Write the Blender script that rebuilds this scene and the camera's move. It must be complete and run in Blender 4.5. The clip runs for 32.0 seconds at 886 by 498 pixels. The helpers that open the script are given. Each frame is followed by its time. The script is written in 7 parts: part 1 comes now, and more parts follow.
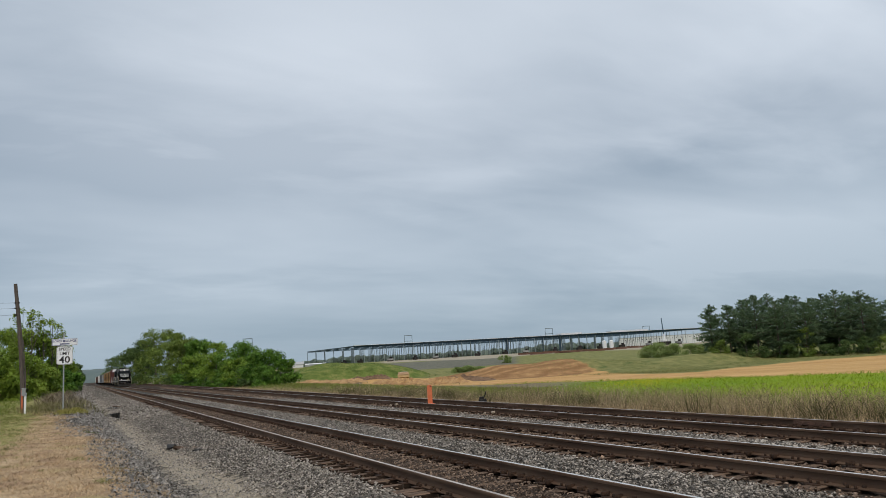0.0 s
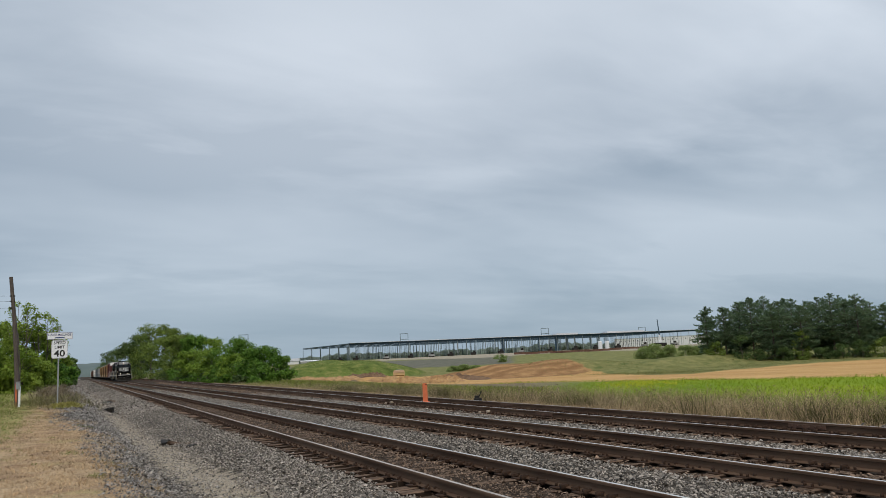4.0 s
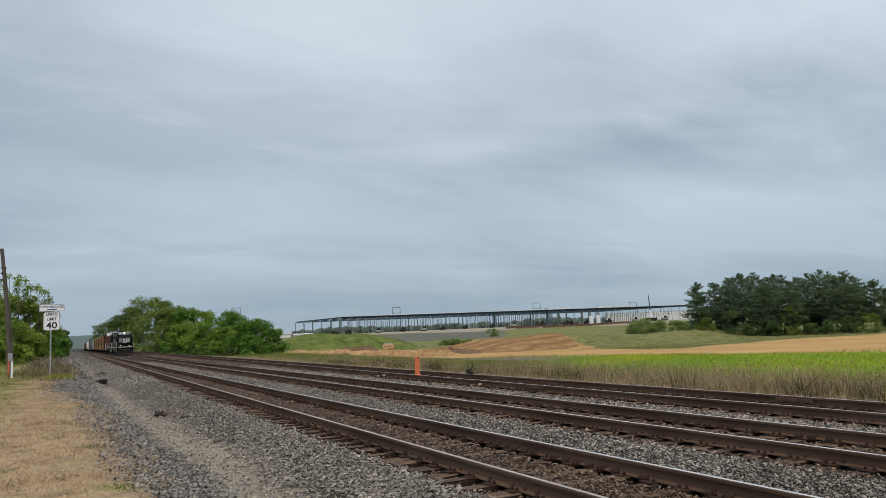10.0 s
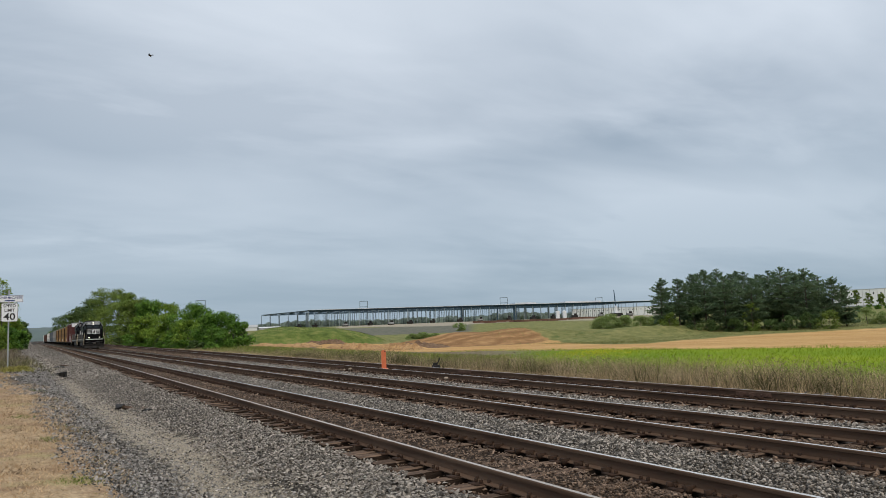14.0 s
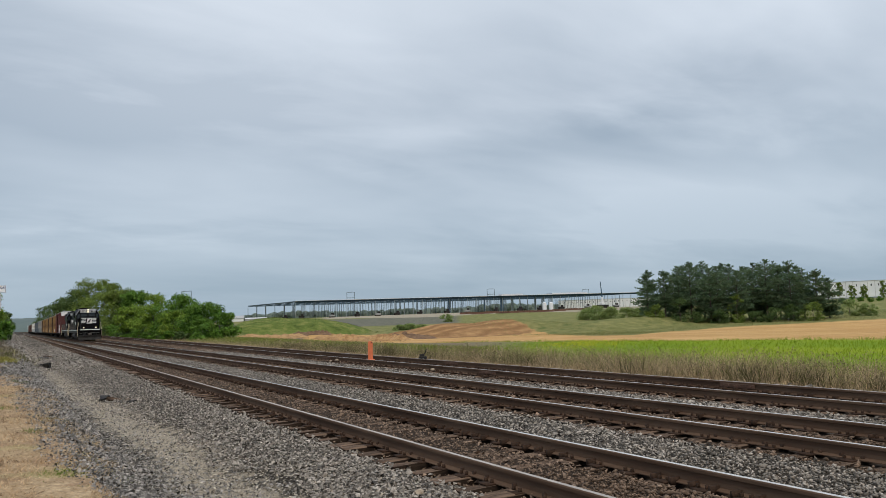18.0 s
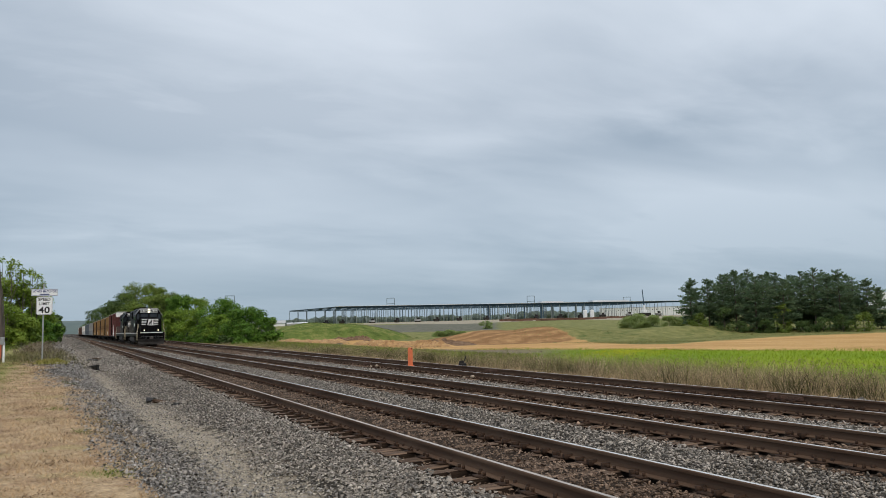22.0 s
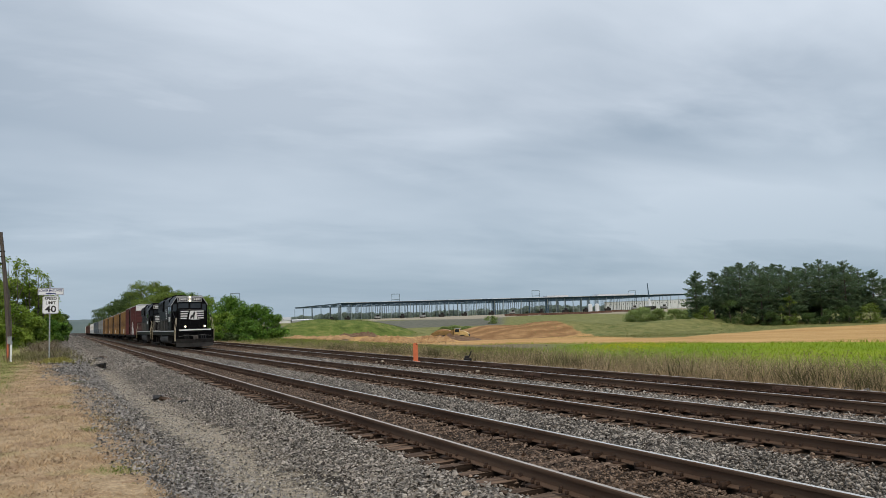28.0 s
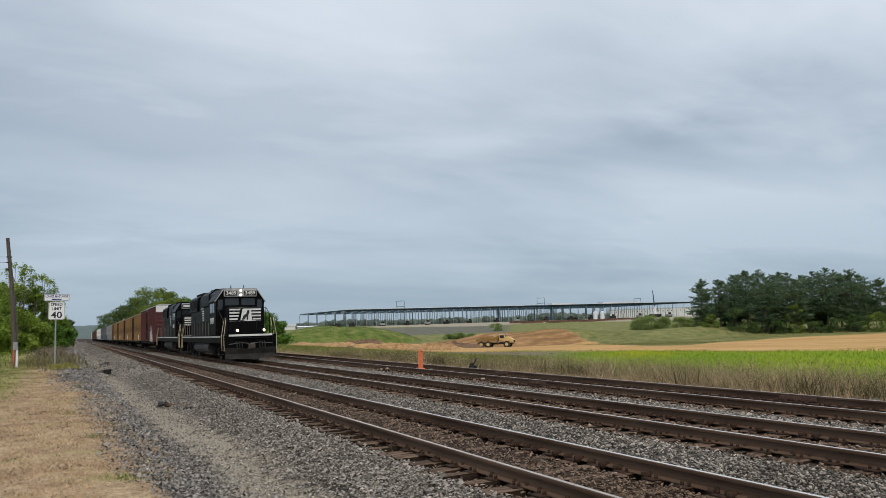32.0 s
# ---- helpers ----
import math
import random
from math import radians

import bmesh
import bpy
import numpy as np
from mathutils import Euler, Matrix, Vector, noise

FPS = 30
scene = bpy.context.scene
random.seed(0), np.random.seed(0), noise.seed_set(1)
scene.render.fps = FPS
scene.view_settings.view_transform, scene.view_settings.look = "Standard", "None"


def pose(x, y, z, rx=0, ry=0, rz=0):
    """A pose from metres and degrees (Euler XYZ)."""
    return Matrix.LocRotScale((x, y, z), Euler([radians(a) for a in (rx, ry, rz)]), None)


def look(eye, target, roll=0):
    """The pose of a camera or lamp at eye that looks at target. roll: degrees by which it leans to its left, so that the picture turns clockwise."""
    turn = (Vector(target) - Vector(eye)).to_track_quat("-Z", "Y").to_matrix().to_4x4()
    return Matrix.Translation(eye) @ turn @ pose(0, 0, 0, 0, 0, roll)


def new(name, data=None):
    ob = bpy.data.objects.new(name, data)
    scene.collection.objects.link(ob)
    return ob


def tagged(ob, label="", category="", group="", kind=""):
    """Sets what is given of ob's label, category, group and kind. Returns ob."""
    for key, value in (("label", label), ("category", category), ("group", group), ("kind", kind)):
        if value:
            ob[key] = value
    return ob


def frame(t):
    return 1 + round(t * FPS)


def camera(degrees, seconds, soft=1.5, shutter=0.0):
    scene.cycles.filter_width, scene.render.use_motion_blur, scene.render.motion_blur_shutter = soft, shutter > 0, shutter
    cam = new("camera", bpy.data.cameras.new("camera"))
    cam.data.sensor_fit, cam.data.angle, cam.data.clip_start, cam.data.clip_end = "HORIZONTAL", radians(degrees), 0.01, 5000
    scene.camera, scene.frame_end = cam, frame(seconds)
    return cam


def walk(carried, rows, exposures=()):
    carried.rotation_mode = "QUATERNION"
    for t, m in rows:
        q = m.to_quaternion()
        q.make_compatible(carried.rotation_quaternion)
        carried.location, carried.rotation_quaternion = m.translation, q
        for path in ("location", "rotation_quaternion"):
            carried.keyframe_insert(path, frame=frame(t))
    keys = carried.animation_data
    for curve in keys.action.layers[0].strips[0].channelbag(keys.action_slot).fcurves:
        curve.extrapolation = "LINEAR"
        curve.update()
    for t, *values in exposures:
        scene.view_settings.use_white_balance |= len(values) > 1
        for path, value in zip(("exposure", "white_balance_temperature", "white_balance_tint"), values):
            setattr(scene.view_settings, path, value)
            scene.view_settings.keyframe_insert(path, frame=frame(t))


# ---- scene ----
# Rails run along +y; rail tops lie at z = 0; the camera stands left of the tracks.
EYE = Vector((0.0, 0.0, 1.616))
TRACKS = ((5.313, 0.0), (9.188, 0.0), (12.588, 0.0199))   # centre at y = 0, drift per metre
GAUGE = 1.505
LEAD_Y, SPEED = 44.6, 5.02      # front of the train at the end, metres a second


def seen_from(yaw, pitch, roll, dx, dy, dz):
    eye = EYE + Vector((dx, dy, dz))
    y, p = radians(yaw), radians(pitch)
    way = Vector((-math.sin(y) * math.cos(p), math.cos(y) * math.cos(p), math.sin(p)))
    return look(eye, eye + way, roll)


cam = camera(60.43, 32.0, soft=0.75)
walk(cam, [(t, seen_from(*row)) for t, *row in (
    (0, -25.498, 8.363, -3.404, 0.002, -0.009, 0.014),
    (0.5, -24.892, 8.111, -3.275, -0.005, -0.014, 0.018),
    (1, -24.508, 7.895, -3.108, -0.000, -0.017, 0.020),
    (1.5, -24.407, 7.757, -2.858, -0.000, -0.020, 0.008),
    (2, -24.583, 7.772, -2.759, -0.000, -0.020, 0.003),
    (2.5, -24.884, 7.844, -2.692, -0.000, -0.014, 0.003),
    (3, -25.198, 8.038, -2.733, 0.001, -0.014, 0.002),
    (3.5, -25.477, 8.241, -2.740, 0.005, 0.004, 0.009),
    (5.5, -26.252, 8.112, -2.652, 0.021, 0.022, 0.011),
    (6, -26.322, 7.934, -2.616, 0.009, 0.011, 0.013),
    (6.5, -26.361, 7.938, -2.506, 0.006, 0.011, 0.006),
    (7, -26.438, 8.044, -2.363, 0.012, 0.015, 0.008),
    (7.5, -26.575, 8.096, -2.325, 0.009, 0.010, 0.006),
    (8, -26.619, 7.933, -2.380, 0.009, 0.007, 0.009),
    (8.5, -26.547, 7.526, -2.482, 0.002, 0.007, 0.004),
    (9, -26.336, 7.031, -2.530, -0.016, -0.010, 0.000),
    (9.5, -26.106, 6.581, -2.468, -0.005, -0.013, 0.001),
    (10, -26.194, 6.290, -2.427, -0.013, -0.011, 0.001),
    (10.5, -26.455, 6.123, -2.492, 0.010, -0.001, -0.002),
    (11, -26.924, 6.024, -2.503, 0.001, -0.008, -0.006),
    (11.5, -27.305, 5.999, -2.586, -0.001, -0.001, -0.006),
    (12, -27.634, 6.034, -2.571, -0.004, -0.008, -0.005),
    (12.5, -27.865, 6.092, -2.457, 0.006, -0.009, -0.007),
    (13, -28.118, 6.013, -2.338, 0.002, -0.007, -0.006),
    (13.5, -28.349, 5.871, -2.211, 0.002, -0.013, -0.010),
    (14, -28.586, 5.757, -2.103, 0.008, -0.005, -0.014),
    (14.5, -28.829, 5.795, -2.081, -0.003, -0.024, -0.008),
    (16.5, -30.073, 5.869, -2.304, 0.005, -0.028, -0.006),
    (17, -30.227, 5.458, -2.246, 0.016, -0.025, -0.010),
    (17.5, -30.048, 5.170, -2.149, 0.005, -0.025, -0.009),
    (18, -29.522, 5.065, -1.996, 0.028, 0.005, -0.006),
    (18.5, -28.594, 5.148, -1.768, 0.032, 0.021, 0.011),
    (19, -27.640, 5.222, -1.474, 0.030, 0.009, 0.008),
    (19.5, -26.873, 5.239, -1.419, 0.030, 0.016, 0.005),
    (20, -26.437, 5.255, -1.485, 0.014, 0.006, -0.003),
    (20.5, -26.287, 5.328, -1.668, 0.020, 0.015, 0.003),
    (21, -26.306, 5.424, -1.717, 0.019, 0.009, 0.002),
    (21.5, -26.422, 5.558, -1.610, 0.015, 0.014, -0.007),
    (22, -26.526, 5.643, -1.438, 0.012, 0.015, 0.001),
    (22.5, -26.617, 5.746, -1.365, -0.003, 0.001, 0.001),
    (23, -26.694, 5.853, -1.392, 0.004, 0.007, -0.003),
    (23.5, -26.832, 5.898, -1.470, 0.007, 0.009, 0.004),
    (24, -26.923, 5.927, -1.575, 0.012, -0.008, -0.002),
    (24.5, -26.959, 5.889, -1.478, 0.006, -0.004, -0.002),
    (25, -26.820, 5.767, -1.450, 0.003, -0.008, -0.003),
    (25.5, -26.680, 5.600, -1.538, 0.004, 0.002, -0.008),
    (27.5, -26.544, 5.339, -2.117, 0.026, -0.003, -0.010),
    (28, -26.181, 5.310, -1.981, 0.012, -0.009, -0.005),
    (28.5, -25.714, 5.269, -1.792, 0.014, 0.008, -0.002),
    (29, -25.340, 5.238, -1.555, 0.005, 0.014, -0.003),
    (29.5, -25.123, 5.277, -1.327, -0.003, 0.002, 0.001),
    (30, -25.065, 5.361, -1.188, 0.003, 0.016, 0.001),
    (30.5, -25.187, 5.476, -1.188, -0.002, 0.011, -0.004),
    (31, -25.438, 5.576, -1.256, -0.010, 0.016, -0.003),
    (31.5, -25.698, 5.724, -1.479, -0.011, 0.008, 0.001),
    (32, -25.819, 5.855, -1.771, 0.008, 0.018, 0.002),
)], exposures=[(0.0, -0.10), (7.0, -0.10), (13.0, -0.04), (18.0, 0.0), (32.0, 0.0)])

# ---- light ----
SUN_UP, SUN_ROUND = 52, 200
world = bpy.data.worlds.new("sky")
scene.world = world
world.use_nodes = True


def make_sky():
    nt = world.node_tree
    N, L = nt.nodes, nt.links
    N.clear()
    out, bg = N.new("ShaderNodeOutputWorld"), N.new("ShaderNodeBackground")
    sky = N.new("ShaderNodeTexSky")
    sky.sky_type, sky.sun_disc = "NISHITA", False
    sky.sun_elevation, sky.sun_rotation = radians(SUN_UP), radians(SUN_ROUND)
    tc, sep = N.new("ShaderNodeTexCoord"), N.new("ShaderNodeSeparateXYZ")
    L.new(tc.outputs["Generated"], sep.inputs[0])

    def calc(op, a, b=None, clamp=False):
        n = N.new("ShaderNodeMath")
        n.operation, n.use_clamp = op, clamp
        for i, v in enumerate((a, b)):
            if v is None:
                continue
            if isinstance(v, (int, float)):
                n.inputs[i].default_value = v
            else:
                L.new(v, n.inputs[i])
        return n.outputs[0]

    def mixed(f, a, b):
        n = N.new("ShaderNodeMix")
        n.data_type = "RGBA"
        for s, v in ((n.inputs["Factor"], f), (n.inputs["A"], a), (n.inputs["B"], b)):
            if isinstance(v, tuple):
                s.default_value = (*v, 1)
            elif isinstance(v, (int, float)):
                s.default_value = v
            else:
                L.new(v, s)
        return n.outputs["Result"]

    up = calc("MAXIMUM", sep.outputs["Z"], 0.0)
    den = calc("ADD", up, 0.16)
    # the cloud deck as a flat sheet seen in perspective
    px, py = calc("DIVIDE", sep.outputs["X"], den), calc("DIVIDE", sep.outputs["Y"], den)
    com = N.new("ShaderNodeCombineXYZ")
    L.new(px, com.inputs[0]), L.new(py, com.inputs[1])
    turn = N.new("ShaderNodeMapping")
    turn.inputs["Rotation"].default_value = (0, 0, radians(CLOUD_TURN))
    turn.inputs["Scale"].default_value = (0.75, 1.35, 1)
    turn.inputs["Location"].default_value = (*CLOUD_SHIFT, 0)
    L.new(com.outputs[0], turn.inputs[0])

    def cloud(scale, detail, rough, dist=0.0):
        n = N.new("ShaderNodeTexNoise")
        n.inputs["Scale"].default_value, n.inputs["Detail"].default_value = scale, detail
        n.inputs["Roughness"].default_value, n.inputs["Distortion"].default_value = rough, dist
        L.new(turn.outputs[0], n.inputs["Vector"])
        return n.outputs["Fac"]

    big, small = cloud(0.62, 4.0, 0.52, 0.35), cloud(2.6, 5.0, 0.55, 0.3)
    val = calc("ADD", calc("MULTIPLY", big, 0.62), calc("ADD", calc("MULTIPLY", small, 0.16), 0.112))
    # broad masses of thin and thick cloud: bearing, height, half widths, slope, amount
    turned_x = calc("ADD", calc("MULTIPLY", calc("ARCTAN2", sep.outputs["X"], sep.outputs["Y"]), 57.3), calc("MULTIPLY", calc("SUBTRACT", small, 0.5), 10.0))
    height = calc("ADD", calc("MULTIPLY", calc("ARCSINE", sep.outputs["Z"]), 57.3), calc("MULTIPLY", calc("SUBTRACT", small, 0.5), 5.0))
    for a0, e0, wa, we, slope, amount in CLOUD_MASSES:
        da = calc("SUBTRACT", turned_x, a0)
        de = calc("SUBTRACT", calc("SUBTRACT", height, e0), calc("MULTIPLY", da, slope))
        d2 = calc("ADD", calc("POWER", calc("ABSOLUTE", calc("DIVIDE", da, wa)), 2.0), calc("POWER", calc("ABSOLUTE", calc("DIVIDE", de, we)), 2.0))
        val = calc("ADD", val, calc("MULTIPLY", calc("POWER", 2.718, calc("MULTIPLY", d2, -1.0)), amount))
    fac = calc("MULTIPLY", calc("SUBTRACT", val, 0.37), 4.1, True)
    thick = mixed(fac, (0.336, 0.416, 0.512), (0.730, 0.803, 0.895))
    # towards the horizon the deck turns even and blue-grey
    low = calc("SUBTRACT", 1.0, calc("MULTIPLY", up, 3.7), True)
    # thinner, brighter cloud high ahead
    dot = N.new("ShaderNodeVectorMath")
    dot.operation = "DOT_PRODUCT"
    L.new(tc.outputs["Generated"], dot.inputs[0])
    dot.inputs[1].default_value = Vector((0.26, 0.82, 0.46)).normalized()
    glow = calc("MULTIPLY", calc("SUBTRACT", dot.outputs["Value"], 0.86), 7.0, True)
    thick = mixed(calc("MULTIPLY", glow, 0.5), thick, (0.75, 0.815, 0.90))
    deck = mixed(calc("MULTIPLY", low, 0.82), thick, (0.315, 0.424, 0.525))
    # an overcast sky is brightest overhead
    over = N.new("ShaderNodeVectorMath")
    over.operation = "SCALE"
    L.new(deck, over.inputs[0])
    L.new(calc("MULTIPLY_ADD", calc("MULTIPLY", calc("SUBTRACT", up, 0.45), 1.8, True), 0.75), over.inputs["Scale"])
    over.inputs["Scale"].links[0].from_node.inputs[2].default_value = 1.0
    deck = over.outputs[0]
    veil = N.new("ShaderNodeVectorMath")
    veil.operation = "SCALE"
    L.new(sky.outputs[0], veil.inputs[0])
    veil.inputs["Scale"].default_value = 0.10
    L.new(mixed(0.94, veil.outputs[0], deck), bg.inputs["Color"])
    bg.inputs["Strength"].default_value = 1.0
    L.new(bg.outputs[0], out.inputs[0])


CLOUD_TURN, CLOUD_SHIFT = -20, (0.35, 0.2)
CLOUD_MASSES = ((17, 21.5, 12, 5, -0.05, 0.10), (31, 25, 14, 5, 0, 0.08), (4, 14.0, 15, 3.4, -0.03, -0.15), (37, 12.6, 9, 2.2, 0.05, -0.08), (24, 10.2, 9, 1.8, -0.05, -0.07),
                (52, 17.5, 8, 3, 0, 0.035), (57, 13, 8, 2.4, 0, 0.05), (49, 7.0, 14, 2.4, 0.03, 0.13), (2, 6.0, 15, 3.0, 0, -0.07), (9, 7.4, 12, 1.2, 0, 0.06), (-6, 22, 8, 6, 0, -0.06))
make_sky()
sun = new("sun", bpy.data.lights.new("sun", "SUN"))
sun.data.energy, sun.data.angle, sun.data.color = 1.5, radians(25), (1.0, 0.84, 0.63)
sun.matrix_world = look((0, 0, 60), (-40 * math.sin(radians(SUN_ROUND)) * 0.6, -40 * math.cos(radians(SUN_ROUND)) * 0.6, 60 - 30))
scene.view_settings.exposure = 0.0


# ---- materials ----
def surf(name, c1, c2, scale=4.0, rough=0.7, bump=0.0, metal=0.0, c3=None, scale3=30.0, amount3=0.4, vary=0.0, stretch=(1, 1, 1), island=False, dist=0.02, emit=0.0, spec=0.5, thin=0.0):
    """A surface of two tones broken by noise, a third tone in fine flecks, relief, and a shift of tone from piece to piece."""
    m = bpy.data.materials.new(name)
    m.use_nodes = True
    nt = m.node_tree
    N, L = nt.nodes, nt.links
    b = N["Principled BSDF"]
    tc, mp = N.new("ShaderNodeTexCoord"), N.new("ShaderNodeMapping")
    mp.inputs["Scale"].default_value = stretch
    L.new(tc.outputs["Object"], mp.inputs[0])

    def noise_of(s, d=5.0, r=0.6):
        n = N.new("ShaderNodeTexNoise")
        n.inputs["Scale"].default_value, n.inputs["Detail"].default_value, n.inputs["Roughness"].default_value = s, d, r
        L.new(mp.outputs[0], n.inputs["Vector"])
        return n.outputs["Fac"]

    def ramp(src, lo, hi, a, c):
        n = N.new("ShaderNodeValToRGB")
        n.color_ramp.elements[0].position, n.color_ramp.elements[1].position = lo, hi
        n.color_ramp.elements[0].color, n.color_ramp.elements[1].color = (*a, 1), (*c, 1)
        L.new(src, n.inputs[0])
        return n.outputs[0]

    def blend(f, a, c, kind="MIX"):
        n = N.new("ShaderNodeMix")
        n.data_type, n.blend_type = "RGBA", kind
        if isinstance(f, float):
            n.inputs["Factor"].default_value = f
        else:
            L.new(f, n.inputs["Factor"])
        L.new(a, n.inputs["A"])
        if isinstance(c, tuple):
            n.inputs["B"].default_value = (*c, 1)
        else:
            L.new(c, n.inputs["B"])
        return n.outputs["Result"]

    fine = noise_of(scale3)
    col = ramp(noise_of(scale), 0.35, 0.65, c1, c2)
    if c3:
        n = N.new("ShaderNodeMath")
        n.operation, n.use_clamp = "MULTIPLY", True
        n.inputs[1].default_value = amount3
        L.new(ramp(fine, 0.45, 0.62, (0, 0, 0), (1, 1, 1)), n.inputs[0])
        col = blend(n.outputs[0], col, c3)
    if vary:
        src = N.new("ShaderNodeNewGeometry").outputs["Random Per Island"] if island else N.new("ShaderNodeObjectInfo").outputs["Random"]
        hs = N.new("ShaderNodeHueSaturation")
        mr = N.new("ShaderNodeMapRange")
        mr.inputs["To Min"].default_value, mr.inputs["To Max"].default_value = 1 - vary, 1 + vary
        L.new(src, mr.inputs["Value"]), L.new(mr.outputs[0], hs.inputs["Value"])
        L.new(col, hs.inputs["Color"])
        col = hs.outputs[0]
    L.new(col, b.inputs["Base Color"])
    b.inputs["Roughness"].default_value, b.inputs["Metallic"].default_value = rough, metal
    b.inputs["Specular IOR Level"].default_value = spec
    if emit:
        L.new(col, b.inputs["Emission Color"])
        b.inputs["Emission Strength"].default_value = emit
    if bump:
        bp = N.new("ShaderNodeBump")
        bp.inputs["Strength"].default_value, bp.inputs["Distance"].default_value = bump, dist
        L.new(fine, bp.inputs["Height"]), L.new(bp.outputs[0], b.inputs["Normal"])
    if thin:
        # thin leaves let part of the light through
        tr, mx = N.new("ShaderNodeBsdfTranslucent"), N.new("ShaderNodeMixShader")
        L.new(col, tr.inputs["Color"])
        mx.inputs[0].default_value = thin
        L.new(b.outputs[0], mx.inputs[1]), L.new(tr.outputs[0], mx.inputs[2])
        L.new(mx.outputs[0], N["Material Output"].inputs[0])
    return m


M = {}
M["rail_side"] = surf("rusty rail steel", (0.074, 0.045, 0.030), (0.140, 0.092, 0.063), 3, 0.85, 0.3, 0.0, (0.105, 0.055, 0.033), 40, 0.4, stretch=(1, 0.15, 1), dist=0.004, spec=0.15)
M["rail_top"] = surf("polished rail head", (0.90, 0.81, 0.71), (0.97, 0.90, 0.81), 6, 0.26, 0.05, 0.85, (0.50, 0.42, 0.35), 60, 0.30, stretch=(1, 0.1, 1), dist=0.001)
M["rail_top_brown"] = surf("brown worn rail head", (0.50, 0.38, 0.28), (0.74, 0.62, 0.50), 5, 0.28, 0.05, 0.8, (0.24, 0.17, 0.12), 50, 0.5, stretch=(1, 0.1, 1), dist=0.001)
M["rail_top_dull"] = surf("little used rail head", (0.62, 0.55, 0.49), (0.80, 0.73, 0.66), 6, 0.30, 0.05, 0.8, (0.14, 0.09, 0.07), 50, 0.4, stretch=(1, 0.1, 1), dist=0.001)
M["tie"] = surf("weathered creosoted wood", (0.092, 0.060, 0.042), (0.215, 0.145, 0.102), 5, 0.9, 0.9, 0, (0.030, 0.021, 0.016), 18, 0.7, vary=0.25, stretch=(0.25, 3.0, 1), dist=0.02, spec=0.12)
# tie sides: creosote, darkened to stand for the shade in the gaps
M["tie_side_shade"] = surf("creosoted wood with painted shade", (0.022, 0.016, 0.012), (0.05, 0.034, 0.025), 5, 0.95, 0.9, 0, (0.012, 0.009, 0.008), 18, 0.6, stretch=(0.25, 3.0, 1), dist=0.02, spec=0.08)
M["plate"] = surf("rusted tie plate", (0.028, 0.018, 0.013), (0.065, 0.038, 0.026), 20, 0.85, 0.5, 0.0, dist=0.005, spec=0.15)
M["stone"] = surf("crushed grey ballast stone", (0.150, 0.132, 0.113), (0.370, 0.331, 0.288), 9, 0.9, 0.5, 0, (0.16, 0.136, 0.108), 50, 0.5, vary=0.75, island=True, dist=0.01, spec=0.15)
M["stone_dark"] = surf("blue-grey crushed stone", (0.136, 0.124, 0.113), (0.325, 0.300, 0.275), 9, 0.9, 0.5, 0, (0.17, 0.152, 0.13), 50, 0.5, vary=0.75, island=True, dist=0.01, spec=0.15)
M["stone_brown"] = surf("grimy brown ballast stone", (0.118, 0.080, 0.057), (0.282, 0.200, 0.145), 9, 0.9, 0.5, 0, (0.06, 0.044, 0.033), 50, 0.5, vary=0.5, island=True, dist=0.01, spec=0.12)
M["stone_path"] = surf("pale buff gravel", (0.25, 0.218, 0.174), (0.49, 0.436, 0.355), 9, 0.9, 0.5, 0, (0.30, 0.25, 0.19), 50, 0.5, vary=0.45, island=True, dist=0.01, spec=0.15)
M["steel_blue"] = surf("dark blue painted steel", (0.028, 0.062, 0.098), (0.042, 0.084, 0.124), 0.3, 0.6)
M["steel_grey"] = surf("grey-green primed steel", (0.075, 0.105, 0.115), (0.115, 0.145, 0.150), 0.3, 0.6)
# lit copy of the primed steel, its light put into the colour
M["steel_lit"] = surf("primed steel paled as if lit", (0.25, 0.29, 0.30), (0.34, 0.38, 0.39), 0.3, 0.6)
M["white_panel"] = surf("white tilt-up wall panel", (0.66, 0.68, 0.70), (0.78, 0.79, 0.80), 0.05, 0.7)
M["leaf"] = surf("fresh green foliage", (0.082, 0.178, 0.022), (0.160, 0.282, 0.044), 0.35, 0.55, 0, 0, (0.038, 0.086, 0.014), 2.0, 0.6, vary=0.42, island=True, thin=0.28, spec=0.10)
M["leaf_light"] = surf("light green foliage", (0.142, 0.238, 0.029), (0.248, 0.350, 0.053), 0.4, 0.55, 0, 0, (0.06, 0.115, 0.017), 2.0, 0.45, vary=0.42, island=True, thin=0.34, spec=0.10)
M["leaf_olive"] = surf("olive green foliage", (0.128, 0.188, 0.036), (0.215, 0.285, 0.062), 0.35, 0.6, 0, 0, (0.075, 0.115, 0.026), 2.0, 0.4, vary=0.35, island=True, thin=0.38, spec=0.15)
# pine needles are lightened to imitate haze at that distance
M["needle"] = surf("pine needles paled for haze", (0.128, 0.192, 0.106), (0.188, 0.262, 0.142), 0.3, 0.65, 0, 0, (0.080, 0.130, 0.076), 1.5, 0.5, vary=0.2, island=True, thin=0.45, spec=0.12)
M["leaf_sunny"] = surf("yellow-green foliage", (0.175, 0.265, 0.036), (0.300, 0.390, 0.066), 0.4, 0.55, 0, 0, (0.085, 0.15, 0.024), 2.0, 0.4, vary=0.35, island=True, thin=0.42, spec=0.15)
